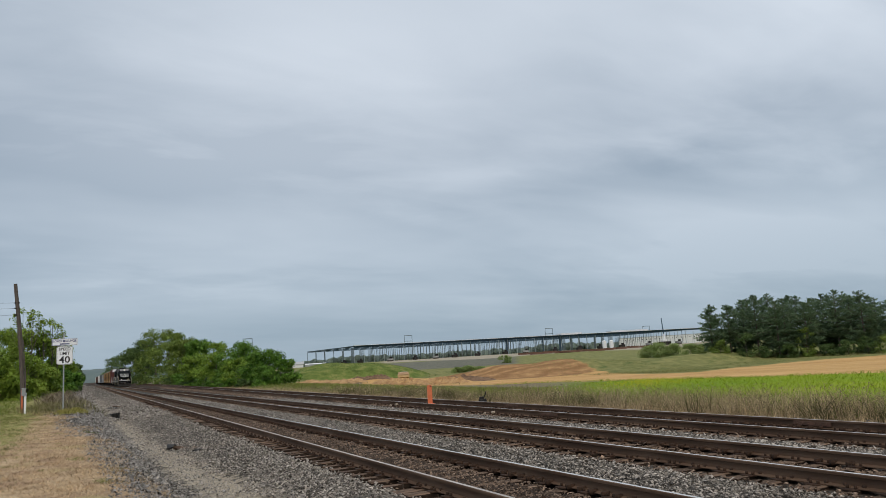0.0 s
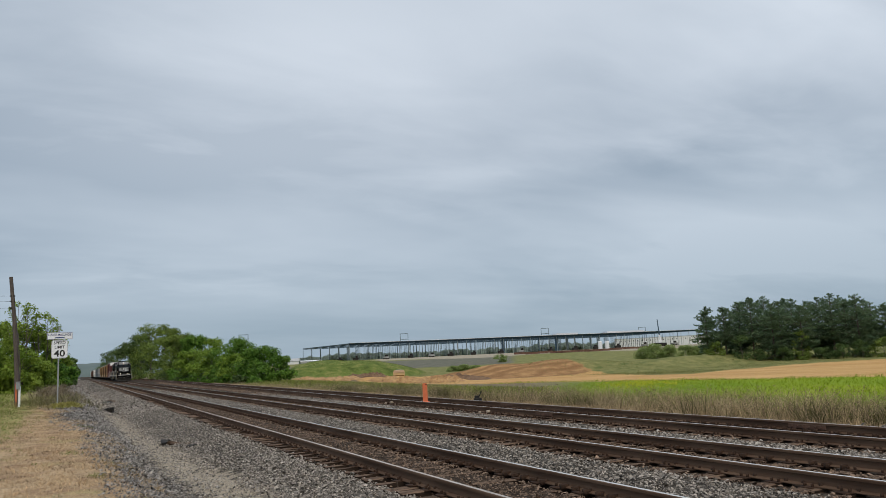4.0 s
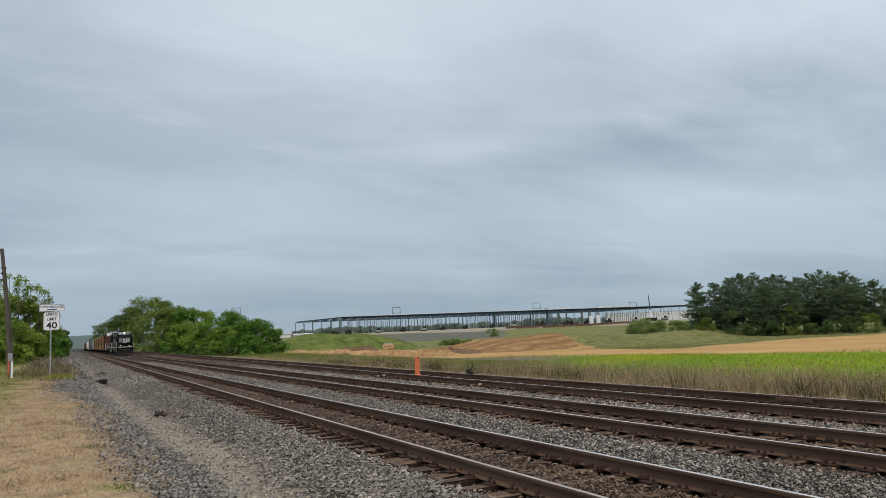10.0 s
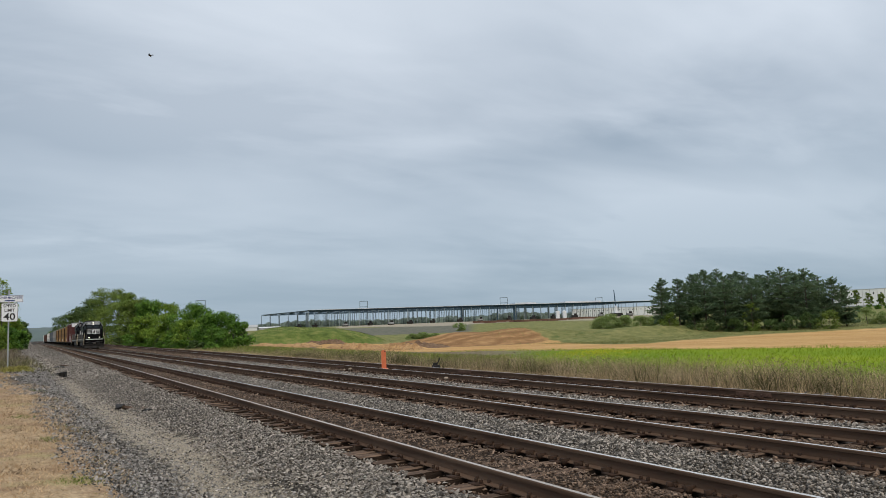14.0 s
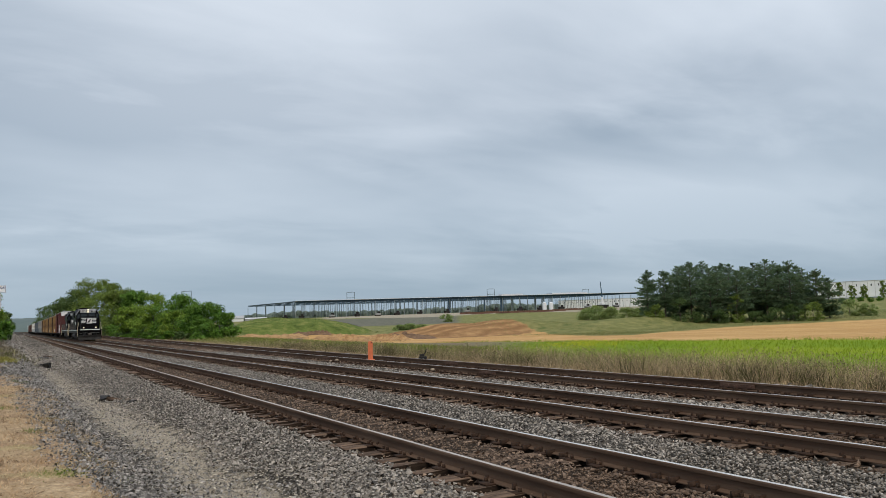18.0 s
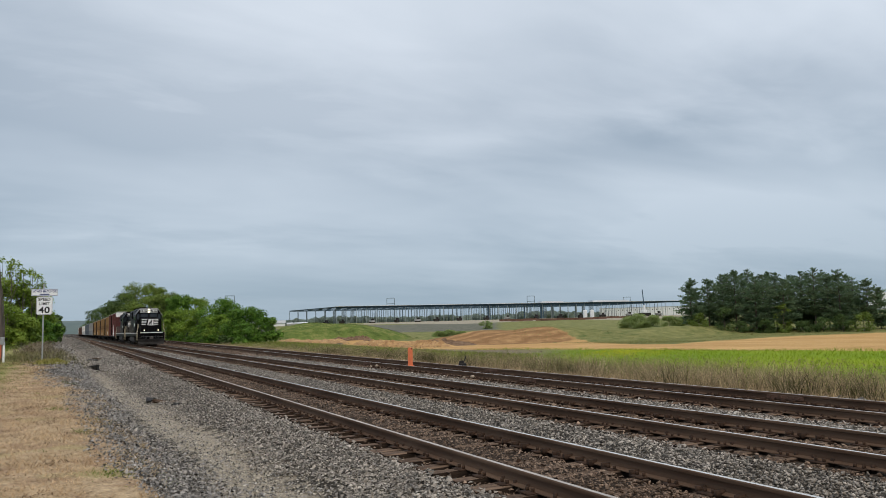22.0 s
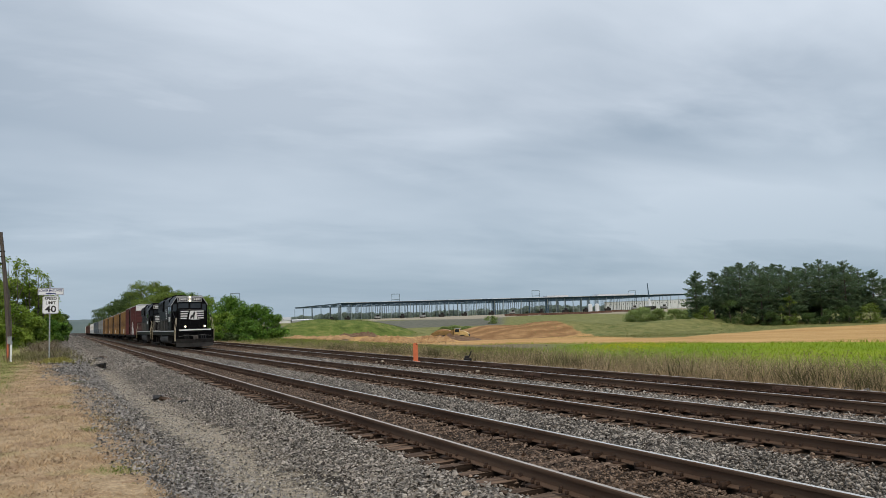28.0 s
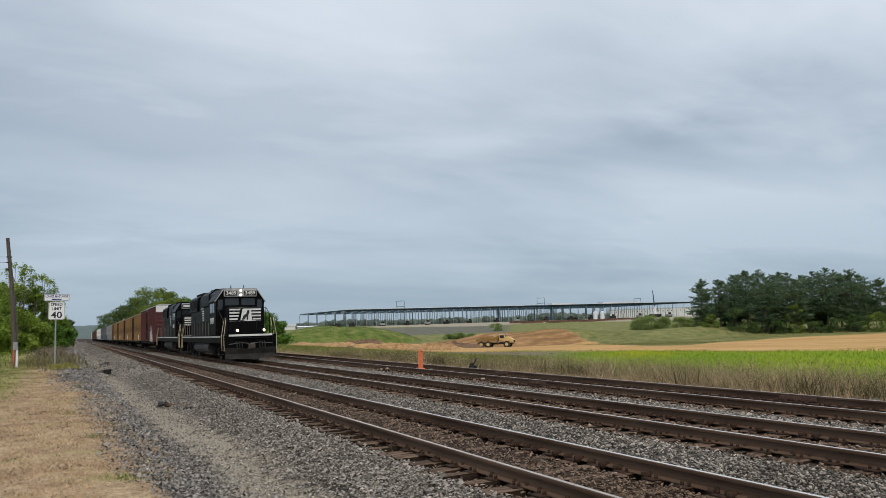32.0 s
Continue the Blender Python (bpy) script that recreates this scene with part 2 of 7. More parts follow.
# light green bushes on the rise, paled further as painted haze
M["leaf_pale"] = surf("pale green foliage with haze", (0.235, 0.305, 0.105), (0.320, 0.395, 0.145), 0.4, 0.6, 0, 0, (0.16, 0.22, 0.075), 2.0, 0.4, vary=0.16, island=True, thin=0.48, spec=0.06)
M["leaf_dark"] = surf("dark green foliage", (0.074, 0.122, 0.036), (0.128, 0.182, 0.058), 0.3, 0.6, 0, 0, (0.03, 0.07, 0.022), 2.0, 0.5, vary=0.4, island=True, thin=0.34, spec=0.15)
M["bark"] = surf("grey-brown bark", (0.07, 0.055, 0.045), (0.14, 0.115, 0.095), 3, 0.9, 0.8, stretch=(4, 4, 0.7))
# far hills and woods: distance haze is mixed into their base colours
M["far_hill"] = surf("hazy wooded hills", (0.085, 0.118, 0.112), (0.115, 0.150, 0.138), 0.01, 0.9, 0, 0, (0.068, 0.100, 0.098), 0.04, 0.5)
M["far_leaf"] = surf("distant woods paled for haze", (0.225, 0.285, 0.245), (0.290, 0.350, 0.300), 0.02, 0.9, 0, 0, (0.17, 0.225, 0.205), 0.06, 0.5, vary=0.14, island=True, thin=0.5)


# ---- mesh tools ----
def npmesh(name, V, F, mats, parent=None, label="", smooth=False, slots=None):
    """One mesh object from arrays of corners and of faces that all have the same number of corners (or a list of faces)."""
    me = bpy.data.meshes.new(name)
    if isinstance(F, np.ndarray):
        k = F.shape[1]
        me.vertices.add(len(V)), me.loops.add(F.size), me.polygons.add(len(F))
        me.vertices.foreach_set("co", np.asarray(V, np.float32).ravel())
        me.loops.foreach_set("vertex_index", F.astype(np.int32).ravel())
        me.polygons.foreach_set("loop_start", np.arange(len(F), dtype=np.int32) * k)
        me.update(calc_edges=True)
    else:
        me.from_pydata([tuple(v) for v in V], [], F)
    for m in (mats if isinstance(mats, (list, tuple)) else [mats]):
        me.materials.append(m)
    if slots is not None:
        me.polygons.foreach_set("material_index", np.asarray(slots, np.int32))
    if smooth:
        me.polygons.foreach_set("use_smooth", np.ones(len(me.polygons), bool))
    me.update()
    ob = new(name, me)
    if parent:
        ob.parent = parent
    if label:
        tagged(ob, label)
    return ob


def part(name, bm, material, parent, label="", smooth=False):
    me = bpy.data.meshes.new(name)
    bm.to_mesh(me)
    bm.free()
    me.materials.append(material)
    if smooth:
        me.polygons.foreach_set("use_smooth", np.ones(len(me.polygons), bool))
    ob = new(name, me)
    ob.parent = parent
    if label:
        tagged(ob, label)
    return ob


def thing(name, label, category, at=(0, 0, 0), turn=0, group="", kind=""):
    ob = new(name)
    ob.empty_display_size = 0.3
    ob.matrix_basis = pose(*at, 0, 0, turn)
    return tagged(ob, label, category, group, kind)


def box(bm, x, y, z, sx, sy, sz, bevel=0.0, rz=0.0, rx=0.0, ry=0.0):
    """A box with its centre at x, y, z; bevelled edges where bevel is given."""
    r = bmesh.ops.create_cube(bm, size=1.0, matrix=pose(x, y, z, rx, ry, rz) @ Matrix.Diagonal((sx, sy, sz, 1)))
    if bevel:
        edges = list({e for v in r["verts"] for e in v.link_edges})
        bmesh.ops.bevel(bm, geom=edges, offset=bevel, segments=1, affect="EDGES", clamp_overlap=True)
    return bm


def rod(bm, a, b, r, r2=None, n=8):
    """A round bar from a to b."""
    a, b = Vector(a), Vector(b)
    d = b - a
    q = d.to_track_quat("Z", "Y").to_matrix().to_4x4()
    bmesh.ops.create_cone(bm, cap_ends=True, segments=n, radius1=r, radius2=r if r2 is None else r2, depth=d.length, matrix=Matrix.Translation((a + b) / 2) @ q)
    return bm


def bent(bm, pts, r, n=6):
    for a, b in zip(pts, pts[1:]):
        rod(bm, a, b, r, n=n)
    return bm


def prism(bm, outline, axis, lo, hi):
    """A solid with the outline, given in the two other axes in order, drawn out along the axis from lo to hi."""
    def place(p, q):
        c = list(p)
        c.insert("xyz".index(axis), q)
        return bm.verts.new(c)
    a, b = [place(p, lo) for p in outline], [place(p, hi) for p in outline]
    bm.faces.new(a), bm.faces.new(list(reversed(b)))
    n = len(a)
    for i in range(n):
        bm.faces.new((a[i], b[i], b[(i + 1) % n], a[(i + 1) % n]))
    bmesh.ops.recalc_face_normals(bm, faces=bm.faces)
    return bm


BM = bmesh.new
rng = np.random.default_rng(7)


def smooth01(a, b, x):
    t = np.clip((np.asarray(x, float) - a) / (b - a), 0, 1)
    return t * t * (3 - 2 * t)


# ---- ground ----
FAR_R = np.array([0, 20, 60, 117, 200, 230, 250, 300, 400, 560, 700, 1000, 2000, 5000])
FAR_Z = np.array([-0.6, -0.6, -1.7, -2.6, -4.0, -3.6, -2.9, -1.5, 1.0, 3.9, 4.6, 5.5, 7.0, 9.0])
BED_X = np.array([-400, -30, -8, 0.2, 0.75, 1.5, 2.4, 2.7, 3.9, 4.2, 4.72, 4.9, 5.74, 5.9, 6.35, 6.6, 7.25, 7.9, 8.75, 8.98, 9.4, 9.62, 10.3, 10.5, 11.4, 12.2, 12.4, 12.8, 13.0, 13.7, 14.2, 15.2, 16.8, 18.0])
BED_Z = np.array([0.0, 0.0, 0.02, 0.03, 0.0, -0.42, -0.46, -0.42, -0.255, -0.265, -0.270, -0.189, -0.187, -0.262, -0.255, -0.215, -0.205, -0.222, -0.225, -0.195, -0.195, -0.225, -0.222, -0.205, -0.21, -0.225, -0.2, -0.2, -0.225, -0.215, -0.22, -0.3, -0.55, -0.6])


def ground_z(x, y):
    x, y = np.asarray(x, float), np.asarray(y, float)
    drift = np.where(x > 11, 0.0199 * np.clip(y, -50, 400) * smooth01(10.5, 12.5, x), 0)
    z = np.interp(x - drift, BED_X, BED_Z)
    left = 1 - smooth01(-0.2, 1.3, x)
    z = z + left * 0.40 * smooth01(6, 36, y) * (1 - 0.5 * smooth01(60, 200, y))
    r = np.hypot(x, y)
    w = smooth01(0, 1, (x - 18 - drift) / (0.30 * r + 3))
    z = z + w * (np.interp(r, FAR_R, FAR_Z) + 0.6)
    for cx, cy, rx, ry, h in MOUNDS:
        q = ((x - cx) / rx) ** 2 + ((y - cy) / ry) ** 2
        z = z + h * np.clip(1 - q, 0, 1) ** (0.9 if h > 5 else 1.3)
    return z


# spoil heaps and banks: centre, half widths, height
MOUNDS = (
    (80, 239, 26, 17, 5.1), (70, 252, 16, 12, 2.0),
    (105, 200, 15, 13, 1.8), (121, 189, 26, 18, 3.2), (136, 186, 20, 14, 1.2),
    (64, 172, 9, 5, 1.5), (73, 172, 7, 4, 1.3), (81, 172, 7, 5, 1.4), (56, 178, 9, 6, 1.2),
    (80, 198, 20, 9, -2.6),
    (170, 175, 40, 16, 1.4), (152, 172, 36, 15, 1.5),
)


def verge_edge(y):
    """Where the dry grass ends towards the tracks."""
    rag = 0.22 * np.sin(y * 0.9 + 1.0) * np.sin(y * 0.37) + 0.12 * np.sin(y * 2.3)
    return np.interp(y, (0, 7.8, 13, 20, 24, 28, 35, 60), (0.95, 0.85, 0.75, 0.70, 0.15, -0.6, -0.95, -1.6)) + rag


def path_x(y):
    """The middle of the trodden path beside the ballast."""
    return np.interp(y, (0, 6, 13, 21, 27, 48, 100, 300), (2.7, 2.6, 2.42, 1.98, 1.65, 1.45, 1.2, 1.0))


def spaced(parts):
    return np.unique(np.concatenate([np.arange(a, b, s) for a, b, s in parts]).round(4))


def make_ground():
    xs = spaced(((-4000, -400, 600), (-400, -60, 40), (-60, -12, 4), (-12, -2, 0.5), (-2, 4, 0.15), (4, 7, 0.1), (7, 14.4, 0.15), (14.4, 16, 0.4), (16, 40, 0.8), (40, 240, 3.5), (240, 700, 20), (700, 4600, 300)))
    ys = spaced(((-900, -60, 60), (-60, 0, 5), (0, 45, 0.45), (45, 130, 1.5), (130, 300, 3.5), (300, 720, 20), (720, 4600, 300)))
    X, Y = np.meshgrid(xs, ys, indexing="ij")
    Z = ground_z(X, Y)
    near = (np.hypot(X, Y) < 80)
    bumps = np.array([noise.noise((x * 0.9, y * 0.9, 3.0)) for x, y in zip(X.ravel(), Y.ravel())]).reshape(X.shape)
    Z = Z + bumps * np.where(near, 0.035, 0.0) * (1 - smooth01(3.5, 4.0, X) * (1 - smooth01(15, 17, X)))
    V = np.stack([X, Y, Z], -1).reshape(-1, 3)
    nx, ny = X.shape
    i = np.arange(nx * ny).reshape(nx, ny)
    F = np.stack([i[:-1, :-1], i[1:, :-1], i[1:, 1:], i[:-1, 1:]], -1).reshape(-1, 4)
    ob = npmesh("ground", V, F, M["ground"], smooth=True)
    x, y = V[:, 0], V[:, 1]
    drift = np.where(x > 11, 0.0199 * np.clip(y, -50, 400), 0)
    r = np.hypot(x, y)
    edge = verge_edge(y)
    soil_edge = np.interp(y, (0, 52, 66, 99, 111, 150), (76, 74.3, 69, 66.8, 63.5, 58))
    wav = np.array([noise.noise((0.0, q * 0.16, 7.0)) for q in y]) * 0.5
    bearing = np.degrees(np.arctan2(x, np.maximum(y, 1e-3)))
    zones = {
        "dry": 1 - smooth01(-0.35, 0.35, x - edge),
        "path": 0.78 * smooth01(-1.0, -0.1, x - path_x(y) - wav) * (1 - smooth01(0.1, 1.0, x - path_x(y) - wav)) * (1 - 0.5 * smooth01(60, 130, y)),
        "grime_shade": smooth01(-0.12, 0.12, x - 3.95) * (1 - smooth01(-0.3, 0.3, x - 6.6)) + 0.7 * smooth01(-0.3, 0.3, x - 8.2) * (1 - smooth01(-0.3, 0.3, x - 10.2)) + 0.8 * smooth01(-0.3, 0.3, x - drift - 11.5) * (1 - smooth01(-0.3, 0.3, x - drift - 13.7)) + .8 * smooth01(42, 75, y) * smooth01(-.3, .3, x - 9.6) * (1 - smooth01(-.3, .3, x - drift - 15.8)),
        "weed": smooth01(-0.5, 0.5, x - drift - 15.6),
        "green": smooth01(-1.5, 1.5, x - drift - 19.0) * (0.30 + 0.70 * smooth01(29, 45, bearing)) * (1 - smooth01(-2, 2, x - soil_edge)),
        "soil": smooth01(-2, 2, x - soil_edge) * smooth01(20, 34, x) * (1 - smooth01(-8, 8, r - np.interp(bearing, (20, 35, 37.5, 39, 40.5, 43.4, 45.8, 49.4, 53, 60, 90), (222, 222, 203, 172, 154, 150, 190, 214, 225, 242, 260)))),
        "turf": smooth01(-26, -14, r - np.interp(bearing, (20, 35, 37.5, 40, 43.4, 45.8, 49.4, 53, 60, 90), (226, 226, 172, 152, 150, 190, 214, 225, 242, 260))) * smooth01(30, 60, x),
        "pad": smooth01(440, 470, r + 25 * np.sin(bearing * .5)) * (1 - smooth01(600, 640, r)) * smooth01(19, 22, bearing) * (1 - smooth01(45, 47, bearing)),
        "mown": smooth01(20, 60, x) * smooth01(300, 320, r) * (1 - smooth01(440, 470, r)) * (1 - smooth01(29, 32, bearing)),
        "lawn": (1 - smooth01(-2.2, -0.7, x + 0.012 * (y - 20))) * smooth01(13, 26, y),
    }
    # the grassed heap, and bare earth on the cut bank
    heap = np.clip(1.25 - ((x - 80) / 25) ** 2 - ((y - 239) / 19) ** 2, 0, 1)
    zones["heap"] = smooth01(0.15, 0.4, heap)
    bank = np.clip(1.2 - ((x - 110) / 36) ** 2 - ((y - 188) / 28) ** 2, 0, 1)
    zones["soil"] = np.clip(np.maximum(zones["soil"] * (1 - smooth01(0.15, 0.4, heap)), smooth01(0.1, 0.4, bank)), 0, 1)
    zones["soil"] *= 1 - smooth01(-.8, .8, bearing - np.interp(r, (165, 172, 190, 206, 222, 240), (60, 42.9, 39.7, 37.0, 34.8, 33.0))) * (bearing < 45)
    cut = np.clip(1.3 - ((x - 108) / 36) ** 2 - ((y - 193) / 26) ** 2, 0, 1)
    zones["cut"] = smooth01(0.1, 0.5, cut) * zones["soil"]
    for key, w in zones.items():
        a = ob.data.attributes.new(key, "FLOAT", "POINT")
        a.data.foreach_set("value", np.clip(w, 0, 1).astype(np.float32))
    return tagged(ob, "open ground of gravel, dry grass, field and bare earth", "ground", kind="structure")


def ground_material():
    m = bpy.data.materials.new("ground")
    m.use_nodes = True
    nt = m.node_tree
    N, L = nt.nodes, nt.links
    b = N["Principled BSDF"]
    tc = N.new("ShaderNodeTexCoord")

    def noise_of(s, d=6.0, r=0.6):
        n = N.new("ShaderNodeTexNoise")
        n.inputs["Scale"].default_value, n.inputs["Detail"].default_value, n.inputs["Roughness"].default_value = s, d, r
        L.new(tc.outputs["Object"], n.inputs["Vector"])
        return n.outputs["Fac"]

    def ramp(src, stops):
        n = N.new("ShaderNodeValToRGB")
        e = n.color_ramp.elements
        while len(e) < len(stops):
            e.new(0.5)
        for el, (p, c) in zip(e, stops):
            el.position, el.color = p, (*c, 1)
        L.new(src, n.inputs[0])
        return n.outputs[0]

    fine, mid, wide, blotch = noise_of(26), noise_of(3.2), noise_of(0.35), noise_of(0.045)
    grit = N.new("ShaderNodeTexVoronoi")
    grit.inputs["Scale"].default_value = 22
    L.new(tc.outputs["Object"], grit.inputs["Vector"])
    pebble = N.new("ShaderNodeSeparateColor")
    L.new(grit.outputs["Color"], pebble.inputs[0])

    def blend(f, a, c):
        n = N.new("ShaderNodeMix")
        n.data_type = "RGBA"
        if isinstance(f, float):
            n.inputs["Factor"].default_value = f
        else:
            L.new(f, n.inputs["Factor"])
        L.new(a, n.inputs["A"]), L.new(c, n.inputs["B"])
        return n.outputs["Result"]

    def dulled(src, k):
        n = N.new("ShaderNodeMath")
        n.operation = "MULTIPLY"
        L.new(src, n.inputs[0])
        n.inputs[1].default_value = k
        return n.outputs[0]

    def zone(name, rag=0.7, grain=None):
        a = N.new("ShaderNodeAttribute")
        a.attribute_name = name
        s = N.new("ShaderNodeMath")
        s.operation = "SUBTRACT"
        L.new(grain or mid, s.inputs[0])
        s.inputs[1].default_value = 0.5
        k = N.new("ShaderNodeMath")
        k.operation = "MULTIPLY_ADD"
        L.new(s.outputs[0], k.inputs[0])
        k.inputs[1].default_value = rag
        L.new(a.outputs["Fac"], k.inputs[2])
        mr = N.new("ShaderNodeMapRange")
        mr.interpolation_type = "SMOOTHSTEP"
        mr.inputs["From Min"].default_value, mr.inputs["From Max"].default_value = 0.32, 0.68
        L.new(k.outputs[0], mr.inputs["Value"])
        return mr.outputs[0]

    # near-black base: the shade between the loose stones is put into this colour
    col = ramp(pebble.outputs[0], ((0.0, (0.014, 0.012, 0.010)), (0.5, (0.045, 0.039, 0.033)), (1.0, (0.13, 0.115, 0.098))))
    col = blend(dulled(wide, 0.5), col, ramp(mid, ((0.35, (0.030, 0.025, 0.020)), (0.65, (0.120, 0.102, 0.083)))))
    col = blend(zone("path", 1.9), col, ramp(fine, ((0.3, (0.23, 0.193, 0.145)), (0.7, (0.47, 0.405, 0.315)))))
    # brown dirt, darkened further for the shade in the gaps between the ties
    col = blend(zone("grime_shade"), col, ramp(fine, ((0.3, (0.020, 0.014, 0.010)), (0.7, (0.075, 0.052, 0.037)))))
    dry = blend(wide, ramp(fine, ((0.36, (0.23, 0.155, 0.085)), (0.62, (0.60, 0.44, 0.275)))), ramp(mid, ((0.36, (0.27, 0.185, 0.10)), (0.62, (0.57, 0.425, 0.27)))))
    patch, tint = noise_of(1.3, 4.0), noise_of(0.8, 3.0, 0.5)
    dry = blend(ramp(patch, ((0.50, (0, 0, 0)), (0.60, (0.75, 0.75, 0.75)))), dry, ramp(fine, ((0.36, (0.21, 0.135, 0.080)), (0.62, (0.40, 0.265, 0.165)))))
    dry = blend(ramp(tint, ((0.57, (0, 0, 0)), (0.66, (0.6, 0.6, 0.6)))), dry, ramp(fine, ((0.36, (0.22, 0.20, 0.075)), (0.62, (0.40, 0.345, 0.15)))))
    col = blend(zone("dry", 1.3), col, dry)
    col = blend(zone("lawn"), col, ramp(mid, ((0.3, (0.19, 0.205, 0.055)), (0.7, (0.40, 0.335, 0.15)))))
    col = blend(zone("weed"), col, ramp(mid, ((0.3, (0.16, 0.13, 0.085)), (0.7, (0.25, 0.205, 0.135)))))
    col = blend(zone("green", 0.5), col, blend(blotch, ramp(mid, ((0.3, (0.125, 0.215, 0.010)), (0.7, (0.19, 0.29, 0.016)))), ramp(blotch, ((0.4, (0.16, 0.25, 0.012)), (0.6, (0.30, 0.345, 0.020))))))
    col = blend(zone("turf", 1.0, wide), col, ramp(wide, ((0.3, (0.102, 0.130, 0.040)), (0.66, (0.255, 0.235, 0.092)))))
    col = blend(zone("heap", 0.8, wide), col, ramp(wide, ((0.34, (0.075, 0.108, 0.024)), (0.5, (0.128, 0.168, 0.038)), (0.66, (0.215, 0.22, 0.070)))))
    col = blend(zone("mown", 0.8, wide), col, ramp(wide, ((0.35, (0.105, 0.108, 0.082)), (0.65, (0.175, 0.168, 0.130)))))
    col = blend(zone("pad", 0.8, wide), col, ramp(wide, ((0.3, (0.27, 0.235, 0.17)), (0.7, (0.40, 0.35, 0.275)))))
    col = blend(zone("soil", 1.0, wide), col, blend(wide, ramp(blotch, ((0.35, (0.42, 0.23, 0.080)), (0.65, (0.65, 0.425, 0.185)))), ramp(mid, ((0.3, (0.41, 0.23, 0.085)), (0.7, (0.62, 0.405, 0.175))))))
    drag = N.new("ShaderNodeMapping")
    drag.inputs["Rotation"].default_value = (0, 0, radians(42))
    drag.inputs["Scale"].default_value = (0.02, 0.22, 1)
    L.new(tc.outputs["Object"], drag.inputs[0])
    ruts = N.new("ShaderNodeTexNoise")
    ruts.inputs["Scale"].default_value, ruts.inputs["Detail"].default_value, ruts.inputs["Roughness"].default_value = 1.6, 6.0, 0.65
    L.new(drag.outputs[0], ruts.inputs["Vector"])
    rutted = N.new("ShaderNodeMath")
    rutted.operation, rutted.use_clamp = "MULTIPLY", True
    L.new(zone("soil", 1.0, wide), rutted.inputs[0])
    L.new(ramp(ruts.outputs["Fac"], ((0.50, (0, 0, 0)), (0.66, (0.6, 0.6, 0.6)))), rutted.inputs[1])
    col = blend(rutted.outputs[0], col, ramp(mid, ((0.3, (0.30, 0.155, 0.062)), (0.7, (0.42, 0.245, 0.105)))))
    streak = N.new("ShaderNodeTexWave")
    streak.bands_direction = "Y"
    streak.inputs["Scale"].default_value, streak.inputs["Distortion"].default_value, streak.inputs["Detail"].default_value = 0.05, 14.0, 4.0
    L.new(tc.outputs["Object"], streak.inputs["Vector"])
    col = blend(zone("cut", 1.2, wide), col, blend(streak.outputs["Fac"], ramp(mid, ((0.3, (0.20, 0.105, 0.046)), (0.7, (0.29, 0.160, 0.072)))), ramp(wide, ((0.35, (0.27, 0.150, 0.066)), (0.65, (0.44, 0.262, 0.120))))))
    L.new(col, b.inputs["Base Color"])
    b.inputs["Roughness"].default_value = 0.95
    b.inputs["Specular IOR Level"].default_value = 0.1
    bp = N.new("ShaderNodeBump")
    bp.inputs["Strength"].default_value, bp.inputs["Distance"].default_value = 0.8, 0.04
    L.new(grit.outputs["Distance"], bp.inputs["Height"]), L.new(bp.outputs[0], b.inputs["Normal"])
    return m


M["ground"] = ground_material()
make_ground()


# ---- tracks ----
def rail_mesh(name, y0, y1, step=20.0):
    """A flat-bottomed rail along y with its head's top at z = 0: foot, web, head."""
    half = [(0.070, -0.176), (0.070, -0.166), (0.014, -0.146), (0.009, -0.100), (0.010, -0.048), (0.036, -0.040), (0.037, -0.012), (0.032, -0.003), (0.026, 0.0)]
    ring = half + [(-x, z) for x, z in reversed(half)]
    ys = np.arange(y0, y1 + 0.01, step)
    n = len(ring)
    V = [(x, y, z) for y in ys for x, z in ring]
    F, S = [], []
    for j in range(len(ys) - 1):
        for k in range(n):
            a, b = j * n + k, j * n + (k + 1) % n
            F.append((a, b, b + n, a + n))
            S.append(1 if k == n // 2 - 1 else 0)
    me = bpy.data.meshes.new(name)
    me.from_pydata(V, [], F)
    return me, S


def boxes_mesh(centres, sizes, turns=None):
    """Arrays for many boxes at once, one island each."""
    c, s = np.asarray(centres, float), np.asarray(sizes, float)
    k = np.array([(i, j, l) for i in (-.5, .5) for j in (-.5, .5) for l in (-.5, .5)])
    P = k[None] * s[:, None]
    if turns is not None:
        ca, sa = np.cos(turns)[:, None], np.sin(turns)[:, None]
        P = np.stack([P[..., 0] * ca - P[..., 1] * sa, P[..., 0] * sa + P[..., 1] * ca, P[..., 2]], -1)
    V = (P + c[:, None]).reshape(-1, 3)
    f = np.array([(0, 1, 3, 2), (4, 6, 7, 5), (0, 4, 5, 1), (2, 3, 7, 6), (0, 2, 6, 4), (1, 5, 7, 3)])
    F = (f[None] + 8 * np.arange(len(c))[:, None, None]).reshape(-1, 4)
    return V, F


